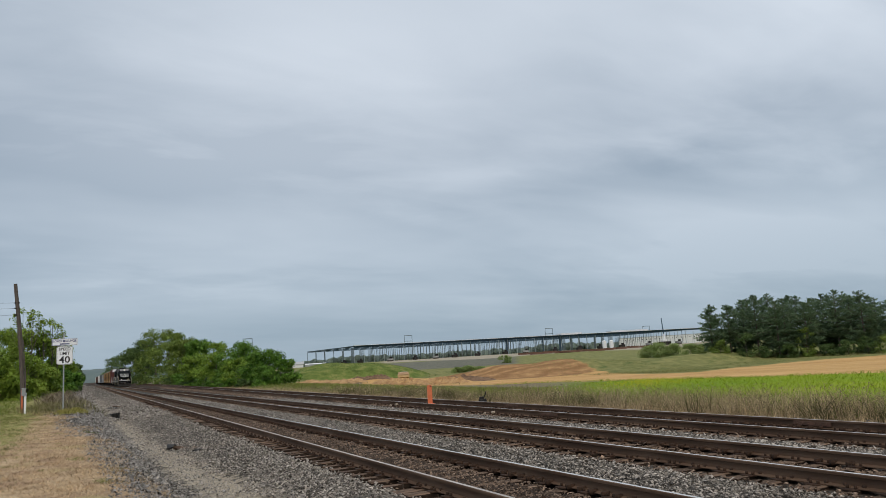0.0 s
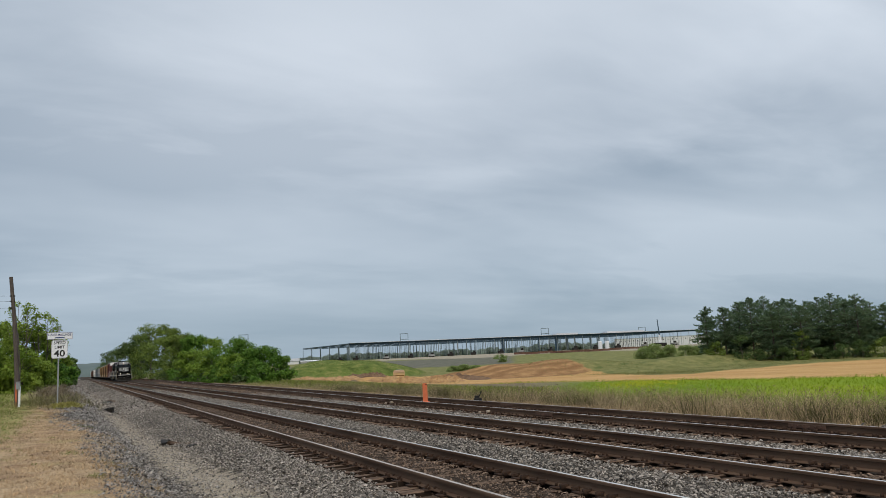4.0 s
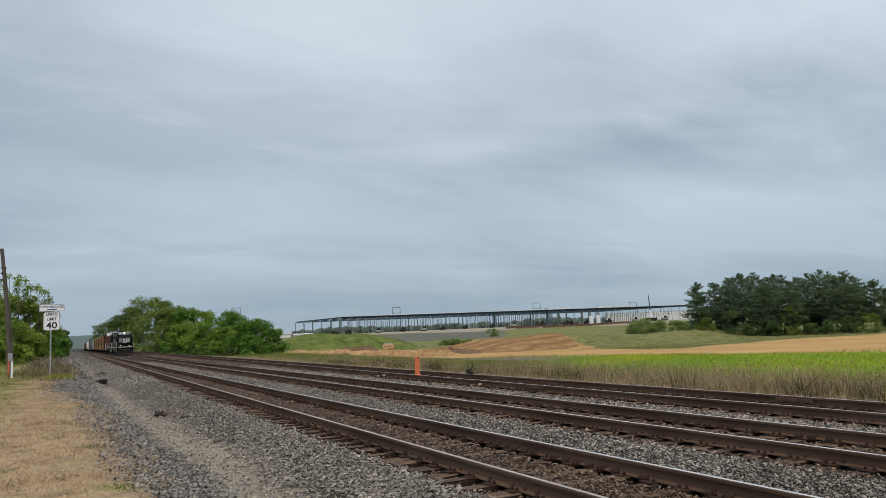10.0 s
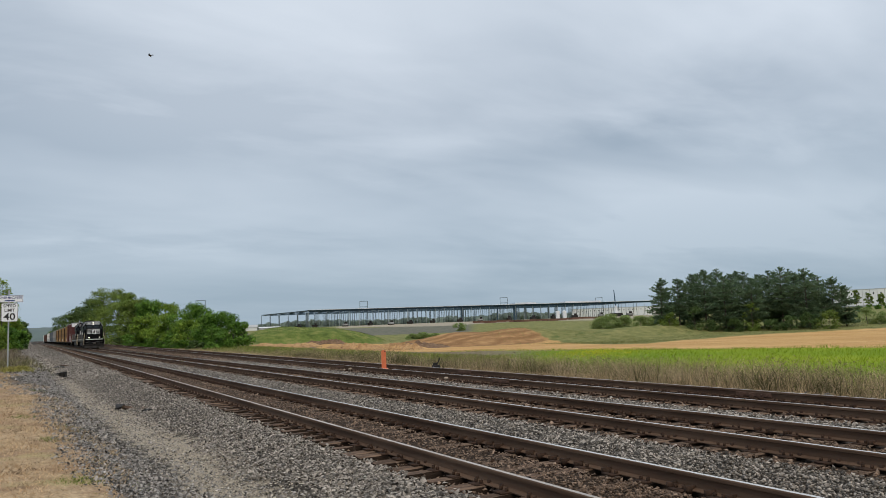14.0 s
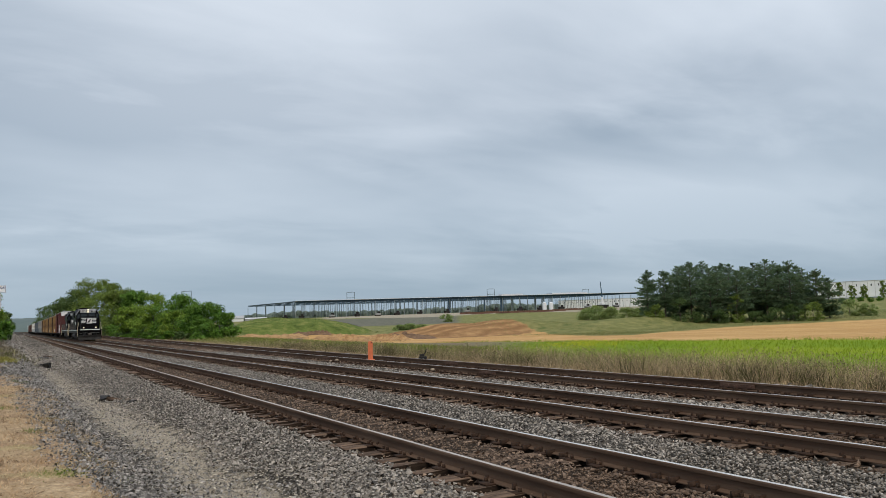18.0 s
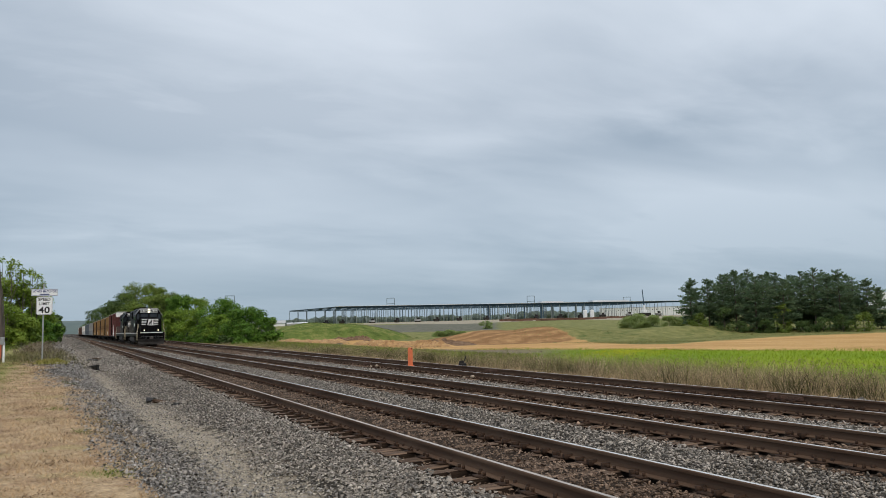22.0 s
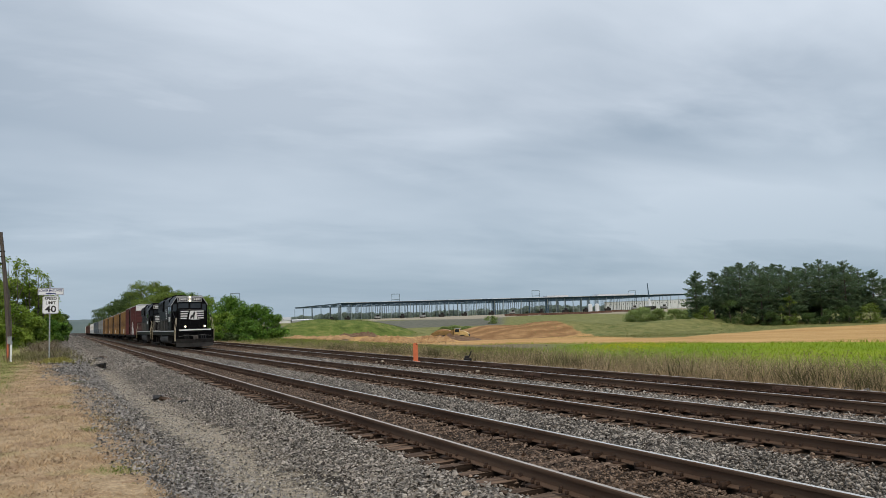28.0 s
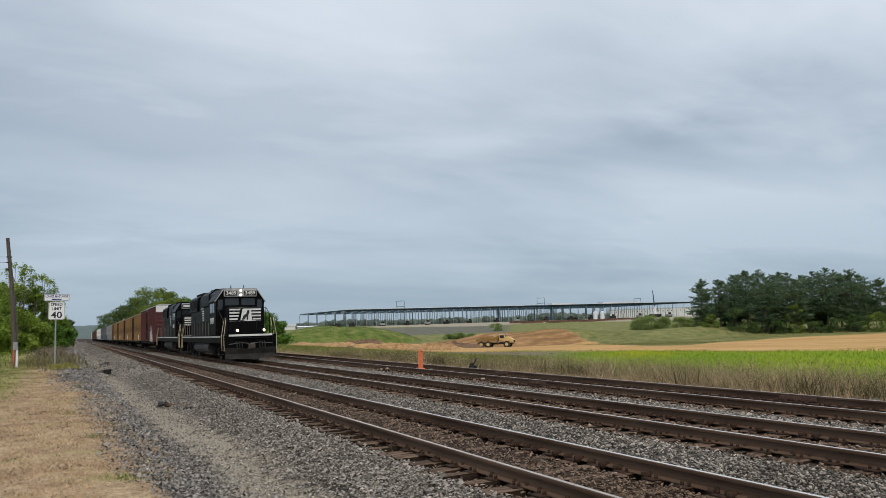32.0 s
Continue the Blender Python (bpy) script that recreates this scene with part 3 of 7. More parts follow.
def tie_shapes():
    """Four ties, worn and cracked differently: length along x."""
    out = []
    for k in range(4):
        r = random.Random(40 + k)
        bm = BM()
        box(bm, 0, 0, -0.09, 2.48 + r.uniform(-.05, .05), 0.225 + r.uniform(-.02, .02), 0.18)
        bmesh.ops.subdivide_edges(bm, edges=[e for e in bm.edges if abs(e.verts[0].co.x - e.verts[1].co.x) > 1], cuts=5)
        bmesh.ops.bevel(bm, geom=[e for e in bm.edges if abs(e.verts[0].co.z) < 1e-4 and abs(e.verts[1].co.z) < 1e-4 and len(e.link_faces) == 2 and abs(e.link_faces[0].normal.dot(e.link_faces[1].normal)) < 0.5], offset=0.012, segments=1, affect="EDGES")
        for v in bm.verts:
            v.co += Vector((r.uniform(-.012, .012), r.uniform(-.010, .010), r.uniform(-.012, .006)))
        me = bpy.data.meshes.new("tie")
        bm.to_mesh(me)
        bm.free()
        me.materials.append(M["tie"]), me.materials.append(M["tie_side_shade"])
        # all faces but the top take the tone with the shade painted in
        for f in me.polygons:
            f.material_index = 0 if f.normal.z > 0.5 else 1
        out.append(me)
    return out


TIES = tie_shapes()


def make_track(k, cx, drift, near_y, label, dull):
    turn = math.degrees(math.atan(-drift))
    tr = thing("railway_track", label, "railway track", (cx, 0, 0), turn, "parallel railway tracks", "structure")
    for s in (-1, 1):
        me, S = rail_mesh("rail", -60, 900)
        me.materials.append(M["rail_side"]), me.materials.append(M["rail_top_dull" if dull else "rail_top_brown" if k == 0 and s < 0 else "rail_top"])
        me.polygons.foreach_set("material_index", np.array(S, np.int32))
        ob = new("rail", me)
        ob.parent, ob.location = tr, (s * GAUGE / 2, 0, 0)
        tagged(ob, "rusted steel rail with a dull brown head" if dull else "brown rusted steel rail with a bright worn head")
    r = random.Random(11 + k)
    far_c, far_s, plate_c, plate_s = [], [], [], []
    y, i = -20.0, 0
    while y < 330:
        if near_y[0] <= y <= near_y[1]:
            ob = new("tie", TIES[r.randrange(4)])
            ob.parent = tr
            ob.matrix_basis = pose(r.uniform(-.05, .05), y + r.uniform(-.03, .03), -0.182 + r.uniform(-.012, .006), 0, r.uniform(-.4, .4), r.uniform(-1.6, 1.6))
        else:
            far_c.append((r.uniform(-.05, .05), y, -0.272)), far_s.append((2.5, 0.20, 0.18))
        if y < 150:
            for s in (-1, 1):
                plate_c.append((s * GAUGE / 2, y, -0.178)), plate_s.append((0.34, 0.19, 0.02))
                for o in (-1, 1) if y < 55 else ():
                    for q in (-0.05, 0.06):
                        plate_c.append((s * GAUGE / 2 + o * 0.082, y + q, -0.155)), plate_s.append((0.035, 0.022, 0.05))
                # rail anchors against the sides of the tie
                for q in (-0.13, 0.13):
                    if r.random() < 0.75:
                        plate_c.append((s * GAUGE / 2 - s * 0.045, y + q, -0.160)), plate_s.append((0.17, 0.045, 0.075))
        y += 0.52
        i += 1
    if far_c:
        V, F = boxes_mesh(far_c, far_s)
        tagged(npmesh("far_ties", V, F, M["tie"], tr), "dark wooden ties in the distance", kind="stuff")
    V, F = boxes_mesh(plate_c, plate_s)
    tagged(npmesh("tie_plates", V, F, M["plate"], tr), "rusted tie plates, spikes and anchors", kind="stuff")
    return tr


make_track(0, *TRACKS[0], (2, 75), "ballasted main track with worn wooden ties", False)
make_track(1, *TRACKS[1], (2, 75), "ballasted middle track with shiny rails and wooden ties", False)
make_track(2, *TRACKS[2], (2, 75), "rusty siding track beside the weeds", True)


# ---- loose stone ----
def rocks(name, n, place, size, mat, label, flat=0.7, sink=0.25):
    """Loose stones as one sheet of small angular solids; place(n) gives x and y."""
    base = np.array([(1, .15, -.1), (-.2, 1, .1), (-1, -.1, -.15), (.1, -1, .05), (.12, .1, .85), (-.05, -.1, -.8)], float)
    f = np.array([(0, 1, 4), (1, 2, 4), (2, 3, 4), (3, 0, 4), (1, 0, 5), (2, 1, 5), (3, 2, 5), (0, 3, 5)])
    x, y = place(n)
    n = len(x)
    s = size * rng.lognormal(0, 0.30, n) * 0.5
    P = (base[None] + rng.uniform(-.34, .34, (n, 6, 3))) * s[:, None, None] * np.stack([np.ones(n), rng.uniform(.45, .88, n), rng.uniform(.36, .74, n) * flat / .7], -1)[:, None]
    a, b = rng.uniform(0, 2 * np.pi, n)[:, None], rng.normal(0, 0.5, n)[:, None]
    P = np.stack([P[..., 0] * np.cos(b) + P[..., 2] * np.sin(b), P[..., 1], -P[..., 0] * np.sin(b) + P[..., 2] * np.cos(b)], -1)
    P = np.stack([P[..., 0] * np.cos(a) - P[..., 1] * np.sin(a), P[..., 0] * np.sin(a) + P[..., 1] * np.cos(a), P[..., 2]], -1)
    z = ground_z(x, y) + s * (0.6 - sink) + rng.uniform(0, 0.02, n) + s * rng.uniform(0, 1.5, n)
    V = (P + np.stack([x, y, z], -1)[:, None]).reshape(-1, 3)
    near = y < 7.0
    F = np.concatenate([(f[None] + 6 * np.flatnonzero(near)[:, None, None]).reshape(-1, 3), (f[None, :4] + 6 * np.flatnonzero(~near)[:, None, None]).reshape(-1, 3)])
    return tagged(npmesh(name, V, F, mat), label, "gravel", kind="stuff")


def strip(x0, x1, y0, y1, drift=0.0, thin=2.0):
    """Random places in a strip along the tracks, denser towards y0."""
    def place(n):
        y = y0 + (y1 - y0) * rng.random(n) ** thin
        x = x0 + (x1 - x0) * rng.random(n) + drift * y
        return x, y
    return place


def beside(o0, o1, y0, y1, thin=2.0):
    """Random places between an offset from the path and a fixed line."""
    def place(n):
        y = y0 + (y1 - y0) * rng.random(n) ** thin
        a = path_x(y) + o0 + 0.2 * np.sin(y * 0.9) + 0.15 * np.sin(y * 2.1)
        return a + (o1 - a) * rng.random(n) ** 0.85, y
    return place


def fuzzy(xc, spread, y0, y1, thin=2.0):
    """Random places along a line that winds a little, thinning out to both sides."""
    def place(n):
        y = y0 + (y1 - y0) * rng.random(n) ** thin
        return path_x(y) + xc + 0.22 * np.sin(y * 0.31) + 0.12 * np.sin(y * 0.83 + 2) + rng.triangular(-2.1 * spread, 0.15 * spread, 2.2 * spread, n), y
    return place


def clear_of_rails(place, x_list, room=0.10):
    def go(n):
        x, y = place(n)
        ok = np.ones(len(x), bool)
        for cx, d in x_list:
            for s in (-1, 1):
                ok &= np.abs(x - (cx + d * y + s * GAUGE / 2)) > room
        return x[ok], y[ok]
    return go


rocks("ballast_gravel", 76000, beside(0.3, 4.2, 6, 105, thin=2.6), 0.039, M["stone"], "grey crushed stone on the ballast shoulder")
rocks("ballast_gravel", 3600, strip(4.05, 4.62, 5, 44), 0.040, M["stone_brown"], "brown stone between the tie ends", sink=0.45)
rocks("ballast_gravel", 39000, strip(6.42, 7.95, 3.6, 90, thin=2.1), 0.039, M["stone"], "grey crushed stone between two tracks")
rocks("ballast_gravel", 25000, strip(10.4, 11.35, 4, 56, 0.012), 0.043, M["stone"], "grey crushed stone between the track and the siding")
rocks("ballast_gravel", 11000, strip(13.7, 15.8, 5, 40, 0.0199), 0.045, M["stone"], "grey crushed stone beside the siding")
rocks("far_gravel", 6000, strip(10.3, 11.5, 50, 150, 0.014, 1.2), 0.065, M["stone_brown"], "dull brown stone between the far tracks")
rocks("far_gravel", 5000, strip(13.7, 15.6, 38, 150, 0.0199, 1.2), 0.065, M["stone_brown"], "dull brown stone beside the siding in the distance")
rocks("track_gravel", 17000, clear_of_rails(strip(4.62, 6.4, 5, 44), TRACKS[:1], .30), 0.040, M["stone_brown"], "grimy brown stone between the ties", sink=0.45)
rocks("track_gravel", 16000, clear_of_rails(strip(7.9, 10.4, 4, 47), TRACKS[1:2], .27), 0.044, M["stone_brown"], "grimy brown stone between the ties", sink=0.45)
rocks("track_gravel", 13000, clear_of_rails(strip(11.4, 13.8, 3, 52, 0.0199), TRACKS[2:], .27), 0.044, M["stone_brown"], "grimy brown stone between the ties", sink=0.45)
rocks("bank_gravel", 48000, fuzzy(-1.15, .42, 6, 95, 2.3), 0.036, M["stone_dark"], "blue-grey crushed stone on the bank")
rocks("bank_gravel", 9000, fuzzy(-1.7, .5, 22, 75, 1.2), 0.050, M["stone_dark"], "blue-grey crushed stone spilling to the sign")
rocks("bank_gravel", 15000, fuzzy(-0.2, .6, 6, 60), 0.034, M["stone_dark"], "dark stones strewn over the path")
rocks("path_gravel", 24000, fuzzy(0.0, .55, 6, 100), 0.030, M["stone_path"], "fine pale gravel on the trodden path", flat=0.5)


rocks("far_gravel", 19000, beside(-2.2, 4.1, 42, 420, 1.9), 0.085, M["stone"], "dull grey stone along the track in the distance")


# ---- foliage ----
def leaves(centres, radii, n, size, aspect=0.6, shell=0.62, droop=0.3):
    """Corners and faces of n leaf clumps over ellipsoids: small ones on their upper skins, some large ones inside."""
    c, r = np.asarray(centres, float), np.asarray(radii, float)
    weight = r.prod(1) ** 0.67
    pick = rng.choice(len(c), n, p=weight / weight.sum())
    d = rng.normal(size=(n, 3)) + np.array((0, 0, 0.38))
    d /= np.linalg.norm(d, axis=1, keepdims=True)
    q = (shell + (1 - shell) * rng.random(n) ** 0.8) * rng.uniform(0.85, 1.12, n)
    s = size * rng.lognormal(0, 0.3, n)
    inner = rng.random(n) < 0.16
    q[inner] *= rng.uniform(0.2, 0.65, inner.sum())
    s[inner] *= 1.7
    return leaf_quads(c[pick] + d * r[pick] * q[:, None], d, s, aspect, droop)


def leaf_quads(p, d, s, aspect=0.6, droop=0.3):
    n = len(p)
    nrm = d * 1.0 + rng.normal(size=(n, 3)) * 0.42 + np.array((0, 0, 0.4))
    nrm /= np.linalg.norm(nrm, axis=1, keepdims=True)
    u = np.cross(nrm, rng.normal(size=(n, 3)))
    u /= np.linalg.norm(u, axis=1, keepdims=True) + 1e-9
    v = np.cross(nrm, u)
    s = s[:, None]
    bend = np.array((0, 0, -1.0)) * s * droop
    V = np.stack([p - u * s, p - v * s * aspect * 0.9 + bend * 0.2, p + u * s + bend, p + v * s * aspect], 1).reshape(-1, 3)
    return V, np.arange(4 * n).reshape(-1, 4)


def limbs(bm, base, top, r, spread, count, seed, reach=0.6):
    """A tapered trunk with side limbs."""
    rr = random.Random(seed)
    base, top = Vector(base), Vector(top)
    pts = [base + (top - base) * (i / 5) + Vector((rr.uniform(-1, 1), rr.uniform(-1, 1), 0)) * r * 1.2 * (i > 0) for i in range(6)]
    for i in range(5):
        rod(bm, pts[i], pts[i + 1], r * (1 - 0.17 * i), r * (1 - 0.17 * (i + 1)), 7)
    for i in range(count):
        t = rr.uniform(0.25, 0.95)
        p = base + (top - base) * t
        a = rr.uniform(0, 2 * math.pi)
        e = p + Vector((math.cos(a) * spread, math.sin(a) * spread, spread * reach)) * rr.uniform(0.5, 0.95)
        rod(bm, p, e, r * (1 - t) * 0.5 + r * 0.12, r * 0.08, 5)
    return bm


def broadleaf(x, y, h, w, mat, n, size, label, seed, base=0.15, group="trees beside the tracks", name="tree"):
    """A leafy tree or shrub: trunk with limbs, and a crown of many small clumps with gaps."""
    z = float(ground_z(x, y)) - 0.1
    t = thing(name, label, "tree" if name == "tree" else "shrub", (x, y, z), 0, group)
    rr = random.Random(seed)
    part("trunk", limbs(BM(), (0, 0, 0), (0, 0, h * 0.8), max(0.05, h * 0.018), w * 0.7, 12, seed), M["bark"], t)
    cs, rs = [], []
    for i in range(int(20 + h * 1.9)):
        k = rr.random()
        zz = h * (base + (1 - base) * k)
        room = w * math.sin(math.pi * min(1, 0.22 + 0.70 * k)) ** 0.8
        a, q = rr.uniform(0, 2 * math.pi), room * rr.uniform(0.25, 0.85)
        s = w * (rr.uniform(0.16, 0.36) if name == "tree" else rr.uniform(0.20, 0.42))
        cs.append((math.cos(a) * q, math.sin(a) * q, min(zz, h - s * 0.6))), rs.append((s, s, s * rr.uniform(0.55, 0.9)))
    V, F = leaves(cs, rs, n, size)
    npmesh("crown", V, F, mat, t)
    return t


def pine(x, y, h, w, n, label, seed, bare=0.12):
    """A pine: a straight trunk, tiers of limbs that droop and turn up at the tips, flat sprays of needles along them."""
    z = float(ground_z(x, y)) - 0.2
    t = thing("pine_tree", label, "tree", (x, y, z), 0, "grove of pines")
    rr = random.Random(seed)
    bm = BM()
    rod(bm, (0, 0, 0), (0, 0, h * .97), h * 0.016, 0.04, 7)
    P, D, S = [], [], []
    limbs_n = int(h * 7.5)
    per = max(8, n // limbs_n)
    for i in range(limbs_n):
        k = bare + (.985 - bare) * (1 - (1 - .995 * rr.random()) ** .84)
        zz = h * k
        ln = w * (min(1.0, (1.0 - k) * 2.0) ** 0.74) * (0.70 + 0.30 * min(1, (k - bare) * 4)) * rr.uniform(0.45, 1.15) + 0.12
        a = rr.uniform(0, 2 * math.pi)
        up = ln * (rr.uniform(-.22, .12) + .9 * max(0, k - .45))
        e = Vector((math.cos(a) * ln, math.sin(a) * ln, zz + up))
        if i % 2:
            rod(bm, (0, 0, zz), e, 0.05, 0.015, 4)
        for q in range(per):
            f = rr.uniform(0.12, 1.04)
            side = rr.gauss(0, .22 * ln * (1.2 - f) + .14)
            P.append((e.x * f - math.sin(a) * side, e.y * f + math.cos(a) * side, zz + up * f + .10 * ln * f * f + rr.gauss(0, .24 - .14 * k)))
            D.append((math.cos(a) - math.sin(a) * side * .8, math.sin(a) + math.cos(a) * side * .8, .10 + .45 * k)), S.append(rr.uniform(0.24, 0.46) * (1.28 - .72 * k))
    for q in range(22):
        a = rr.uniform(0, 6.283)
        P.append((math.cos(a) * .08, math.sin(a) * .08, h * .99 - rr.random() * .9)), D.append((math.cos(a) * .6, math.sin(a) * .6, 1.1)), S.append(rr.uniform(.14, .24))
    part("trunk", bm, M["bark"], t)
    P, D, S = np.array(P), np.array(D), np.array(S)[:, None]
    u = D + rng.normal(0, .35, P.shape) * (1, 1, .7)
    u /= np.linalg.norm(u, axis=1, keepdims=True)
    v = np.cross(u, (0, 0, 1.0) + rng.normal(0, .55, P.shape))
    v /= np.linalg.norm(v, axis=1, keepdims=True)
    V = np.stack([P - u * S, P - v * S * .42, P + u * S, P + v * S * .42], 1).reshape(-1, 3)
    npmesh("crown", V, np.arange(len(V)).reshape(-1, 4), M["needle"], t)
    return t


def az(deg, r):
    """A place at a bearing from the tracks' line, r metres off."""
    return r * math.sin(radians(deg)), r * math.cos(radians(deg))


# grove of pines on the rise beyond the field
PINES = (
        (44.4, 246, 15.0, 3.8), (44.8, 258, 13.5, 3.6), (45.6, 250, 15.5, 4.0), (46.6, 254, 17.8, 4.4), (47.4, 248, 18.2, 4.4),
        (48.3, 256, 18.9, 4.6), (49.2, 249, 18.2, 4.6), (50.0, 258, 18.4, 4.4), (50.8, 250, 18.0, 4.4), (51.6, 256, 18.2, 4.2),
        (52.4, 249, 18.8, 4.4), (53.2, 255, 18.0, 4.2), (53.9, 248, 18.3, 4.4), (54.7, 254, 16.6, 4.2), (55.5, 249, 15.0, 4.0), (56.2, 252, 12.2, 3.6),
        (48.8, 266, 17.5, 4.2), (51.2, 266, 17.5, 4.2), (46.2, 264, 16.0, 4.2), (53.6, 266, 17.0, 4.2),
        (46.9, 260, 17.4, 4.4), (47.9, 262, 18.4, 4.4), (49.6, 262, 18.4, 4.6), (50.5, 244, 16.8, 4.4), (52.0, 263, 18.4, 4.4), (52.9, 262, 18.3, 4.4), (54.3, 262, 17.4, 4.2), (48.7, 244, 16.9, 4.4))
for i, (a, r, h, w) in enumerate(PINES):
    pine(*az(a, r), h - 0.5 + (.5, -.3, .2, -.4, .3)[i % 5], w * 1.20, 5900, "tall dark green pine in a dense grove", 300 + i, (.06, .16, .22, .10, .26, .18)[i % 6])
for i, (a, r, h, w) in enumerate(((44.9, 242, 4.0, 3.4), (46.6, 240, 6.6, 3.6), (47.7, 241, 3.4, 3.4), (49.2, 240, 4.0, 3.6), (50.4, 241, 8.5, 3.2), (51.6, 241, 3.4, 3.2), (52.8, 240, 4.4, 3.6), (54.0, 241, 5.0, 3.2), (55.2, 240, 5.5, 3.4))):
    broadleaf(*az(a, r), h, w, M["leaf_dark" if i % 4 else "leaf_olive"], 2800, 0.13, "green shrub at the foot of the pines", 340 + i, 0.0, "shrubs below the pines", "shrub")
for i, (a, r, h, w) in enumerate(((40.9, 292, 5.6, 5.2), (40.1, 296, 4.6, 4.8), (41.7, 290, 4.8, 4.6), (42.9, 282, 4.8, 3.8), (43.6, 280, 4.4, 3.4), (33.4, 262, 2.6, 3.0), (29.6, 330, 3.4, 3.6), (26.0, 262, 2.0, 3.0), (26.9, 263, 2.2, 3.0), (27.7, 266, 1.6, 2.2), (57.4, 262, 5.0, 3.5), (58.6, 262, 4.0, 3.0))):
    broadleaf(*az(a, r), h, w, M["leaf_pale"], 5200 if i < 5 else 2800, 0.14, "rounded pale green bush on the bank" if i < 5 else "low green bush on the rise", 360 + i, 0.02, "bushes on the bank", "shrub")

# thicket on the far side of the tracks
for i, (x, y, h, w, n, kind) in enumerate((
        (19.0, 640, 19.0, 8.0, 2200, "leaf_dark"), (19.0, 520, 17.0, 7.5, 2200, "leaf_dark"), (19.5, 430, 15.0, 7.5, 2600, "leaf_dark"),
        (19.6, 350, 15.5, 7.8, 4600, "leaf_dark"), (20.4, 300, 16.0, 7.4, 4600, "leaf_dark"), (20.2, 256, 17.2, 7.8, 5400, "leaf_olive"), (21.6, 226, 15.4, 6.6, 5000, "leaf_olive"), (21.5, 200, 13.0, 5.6, 4600, "leaf_olive"),
        (20.5, 186, 10.8, 5.0, 4200, "leaf_olive"), (22.0, 168, 9.8, 4.8, 4400, "leaf"), (20.2, 158, 6.5, 4.0, 3200, "leaf_light"),
        (22.5, 148, 8.2, 4.4, 4200, "leaf_light"), (21.0, 138, 6.0, 3.6, 3400, "leaf_light"), (23.5, 133, 7.6, 4.2, 4200, "leaf"),
        (23.0, 123, 6.9, 4.2, 4400, "leaf"), (21.2, 119, 4.6, 3.2, 3200, "leaf_light"), (23.8, 113, 5.6, 4.0, 4600, "leaf"), (24.4, 105, 4.0, 2.9, 3400, "leaf"), (22.6, 107, 3.2, 2.5, 2600, "leaf"))):
    broadleaf(x, y, h, w, M[kind], int(n * 1.55), 0.27 if y > 290 else 0.18 if y > 150 else 0.125, {"leaf": "dense green leafy tree beside the siding", "leaf_olive": "tall olive-green tree beside the siding", "leaf_dark": "dark green tree far down the siding", "leaf_light": "light green leafy bush beside the siding"}[kind], 400 + i, 0.03, "thicket beyond the tracks")
for i, (y, o, h) in enumerate(((103, .6, 1.3), (108, -.4, 1.5), (112, .3, 1.2), (117, -.6, 1.6), (122, 0, 1.5), (127, -.3, 1.8), (132, -.9, 1.6), (138, -.4, 2.0), (145, -.7, 1.9), (152, -.2, 2.2), (160, -.8, 2.3), (170, -.5, 2.6), (182, -.7, 2.8), (196, -.4, 3.0))):
    broadleaf(20.4 + o - (y - 100) * .006, y, h, h * .95, M["leaf_dark" if i % 3 == 1 else "leaf"], 1300, 0.12, "low dark green shrub at the foot of the thicket", 480 + i, 0.0, "shrubs along the siding", "shrub")
# trees on the near side
for i, (x, y, h, w, n, kind) in enumerate((
        (-10.8, 90, 7.2, 4.2, 4600, "leaf_sunny"), (-7.2, 86, 6.8, 3.6, 4600, "leaf_sunny"), (-15.5, 96, 8.4, 4.8, 4000, "leaf_sunny"), (-21, 100, 8.8, 5.2, 3600, "leaf"), (-27, 104, 9.2, 5.4, 3000, "leaf"),
        (-4.9, 82, 6.4, 3.0, 4400, "leaf_sunny"), (-3.1, 88, 5.6, 2.5, 3800, "leaf_sunny"), (-2.2, 100, 5.0, 2.2, 3000, "leaf"), (-2.1, 114, 4.4, 2.2, 2600, "leaf"), (-2.0, 130, 4.8, 2.4, 2400, "leaf_dark"), (-2.1, 150, 5.0, 2.6, 2200, "leaf"),
        (-2.2, 175, 5.4, 2.8, 2000, "leaf_dark"), (-2.4, 205, 5.8, 3.0, 1800, "leaf"), (-2.6, 245, 6.2, 3.4, 1700, "leaf_dark"), (-3.0, 300, 6.6, 3.8, 1500, "leaf"), (-3.6, 370, 7.0, 4.4, 1400, "leaf_dark"), (-4.5, 460, 7.6, 5.0, 1300, "leaf_dark"), (-6.0, 580, 8.5, 6.0, 1200, "leaf_dark"))):
    broadleaf(x, y, h, w, M[kind], int(n * 1.8), 0.105 if y < 100 else 0.17, "green leafy tree behind the road sign" if y < 97 else "green leafy tree along the railway", 440 + i, 0.02, "trees along the road")


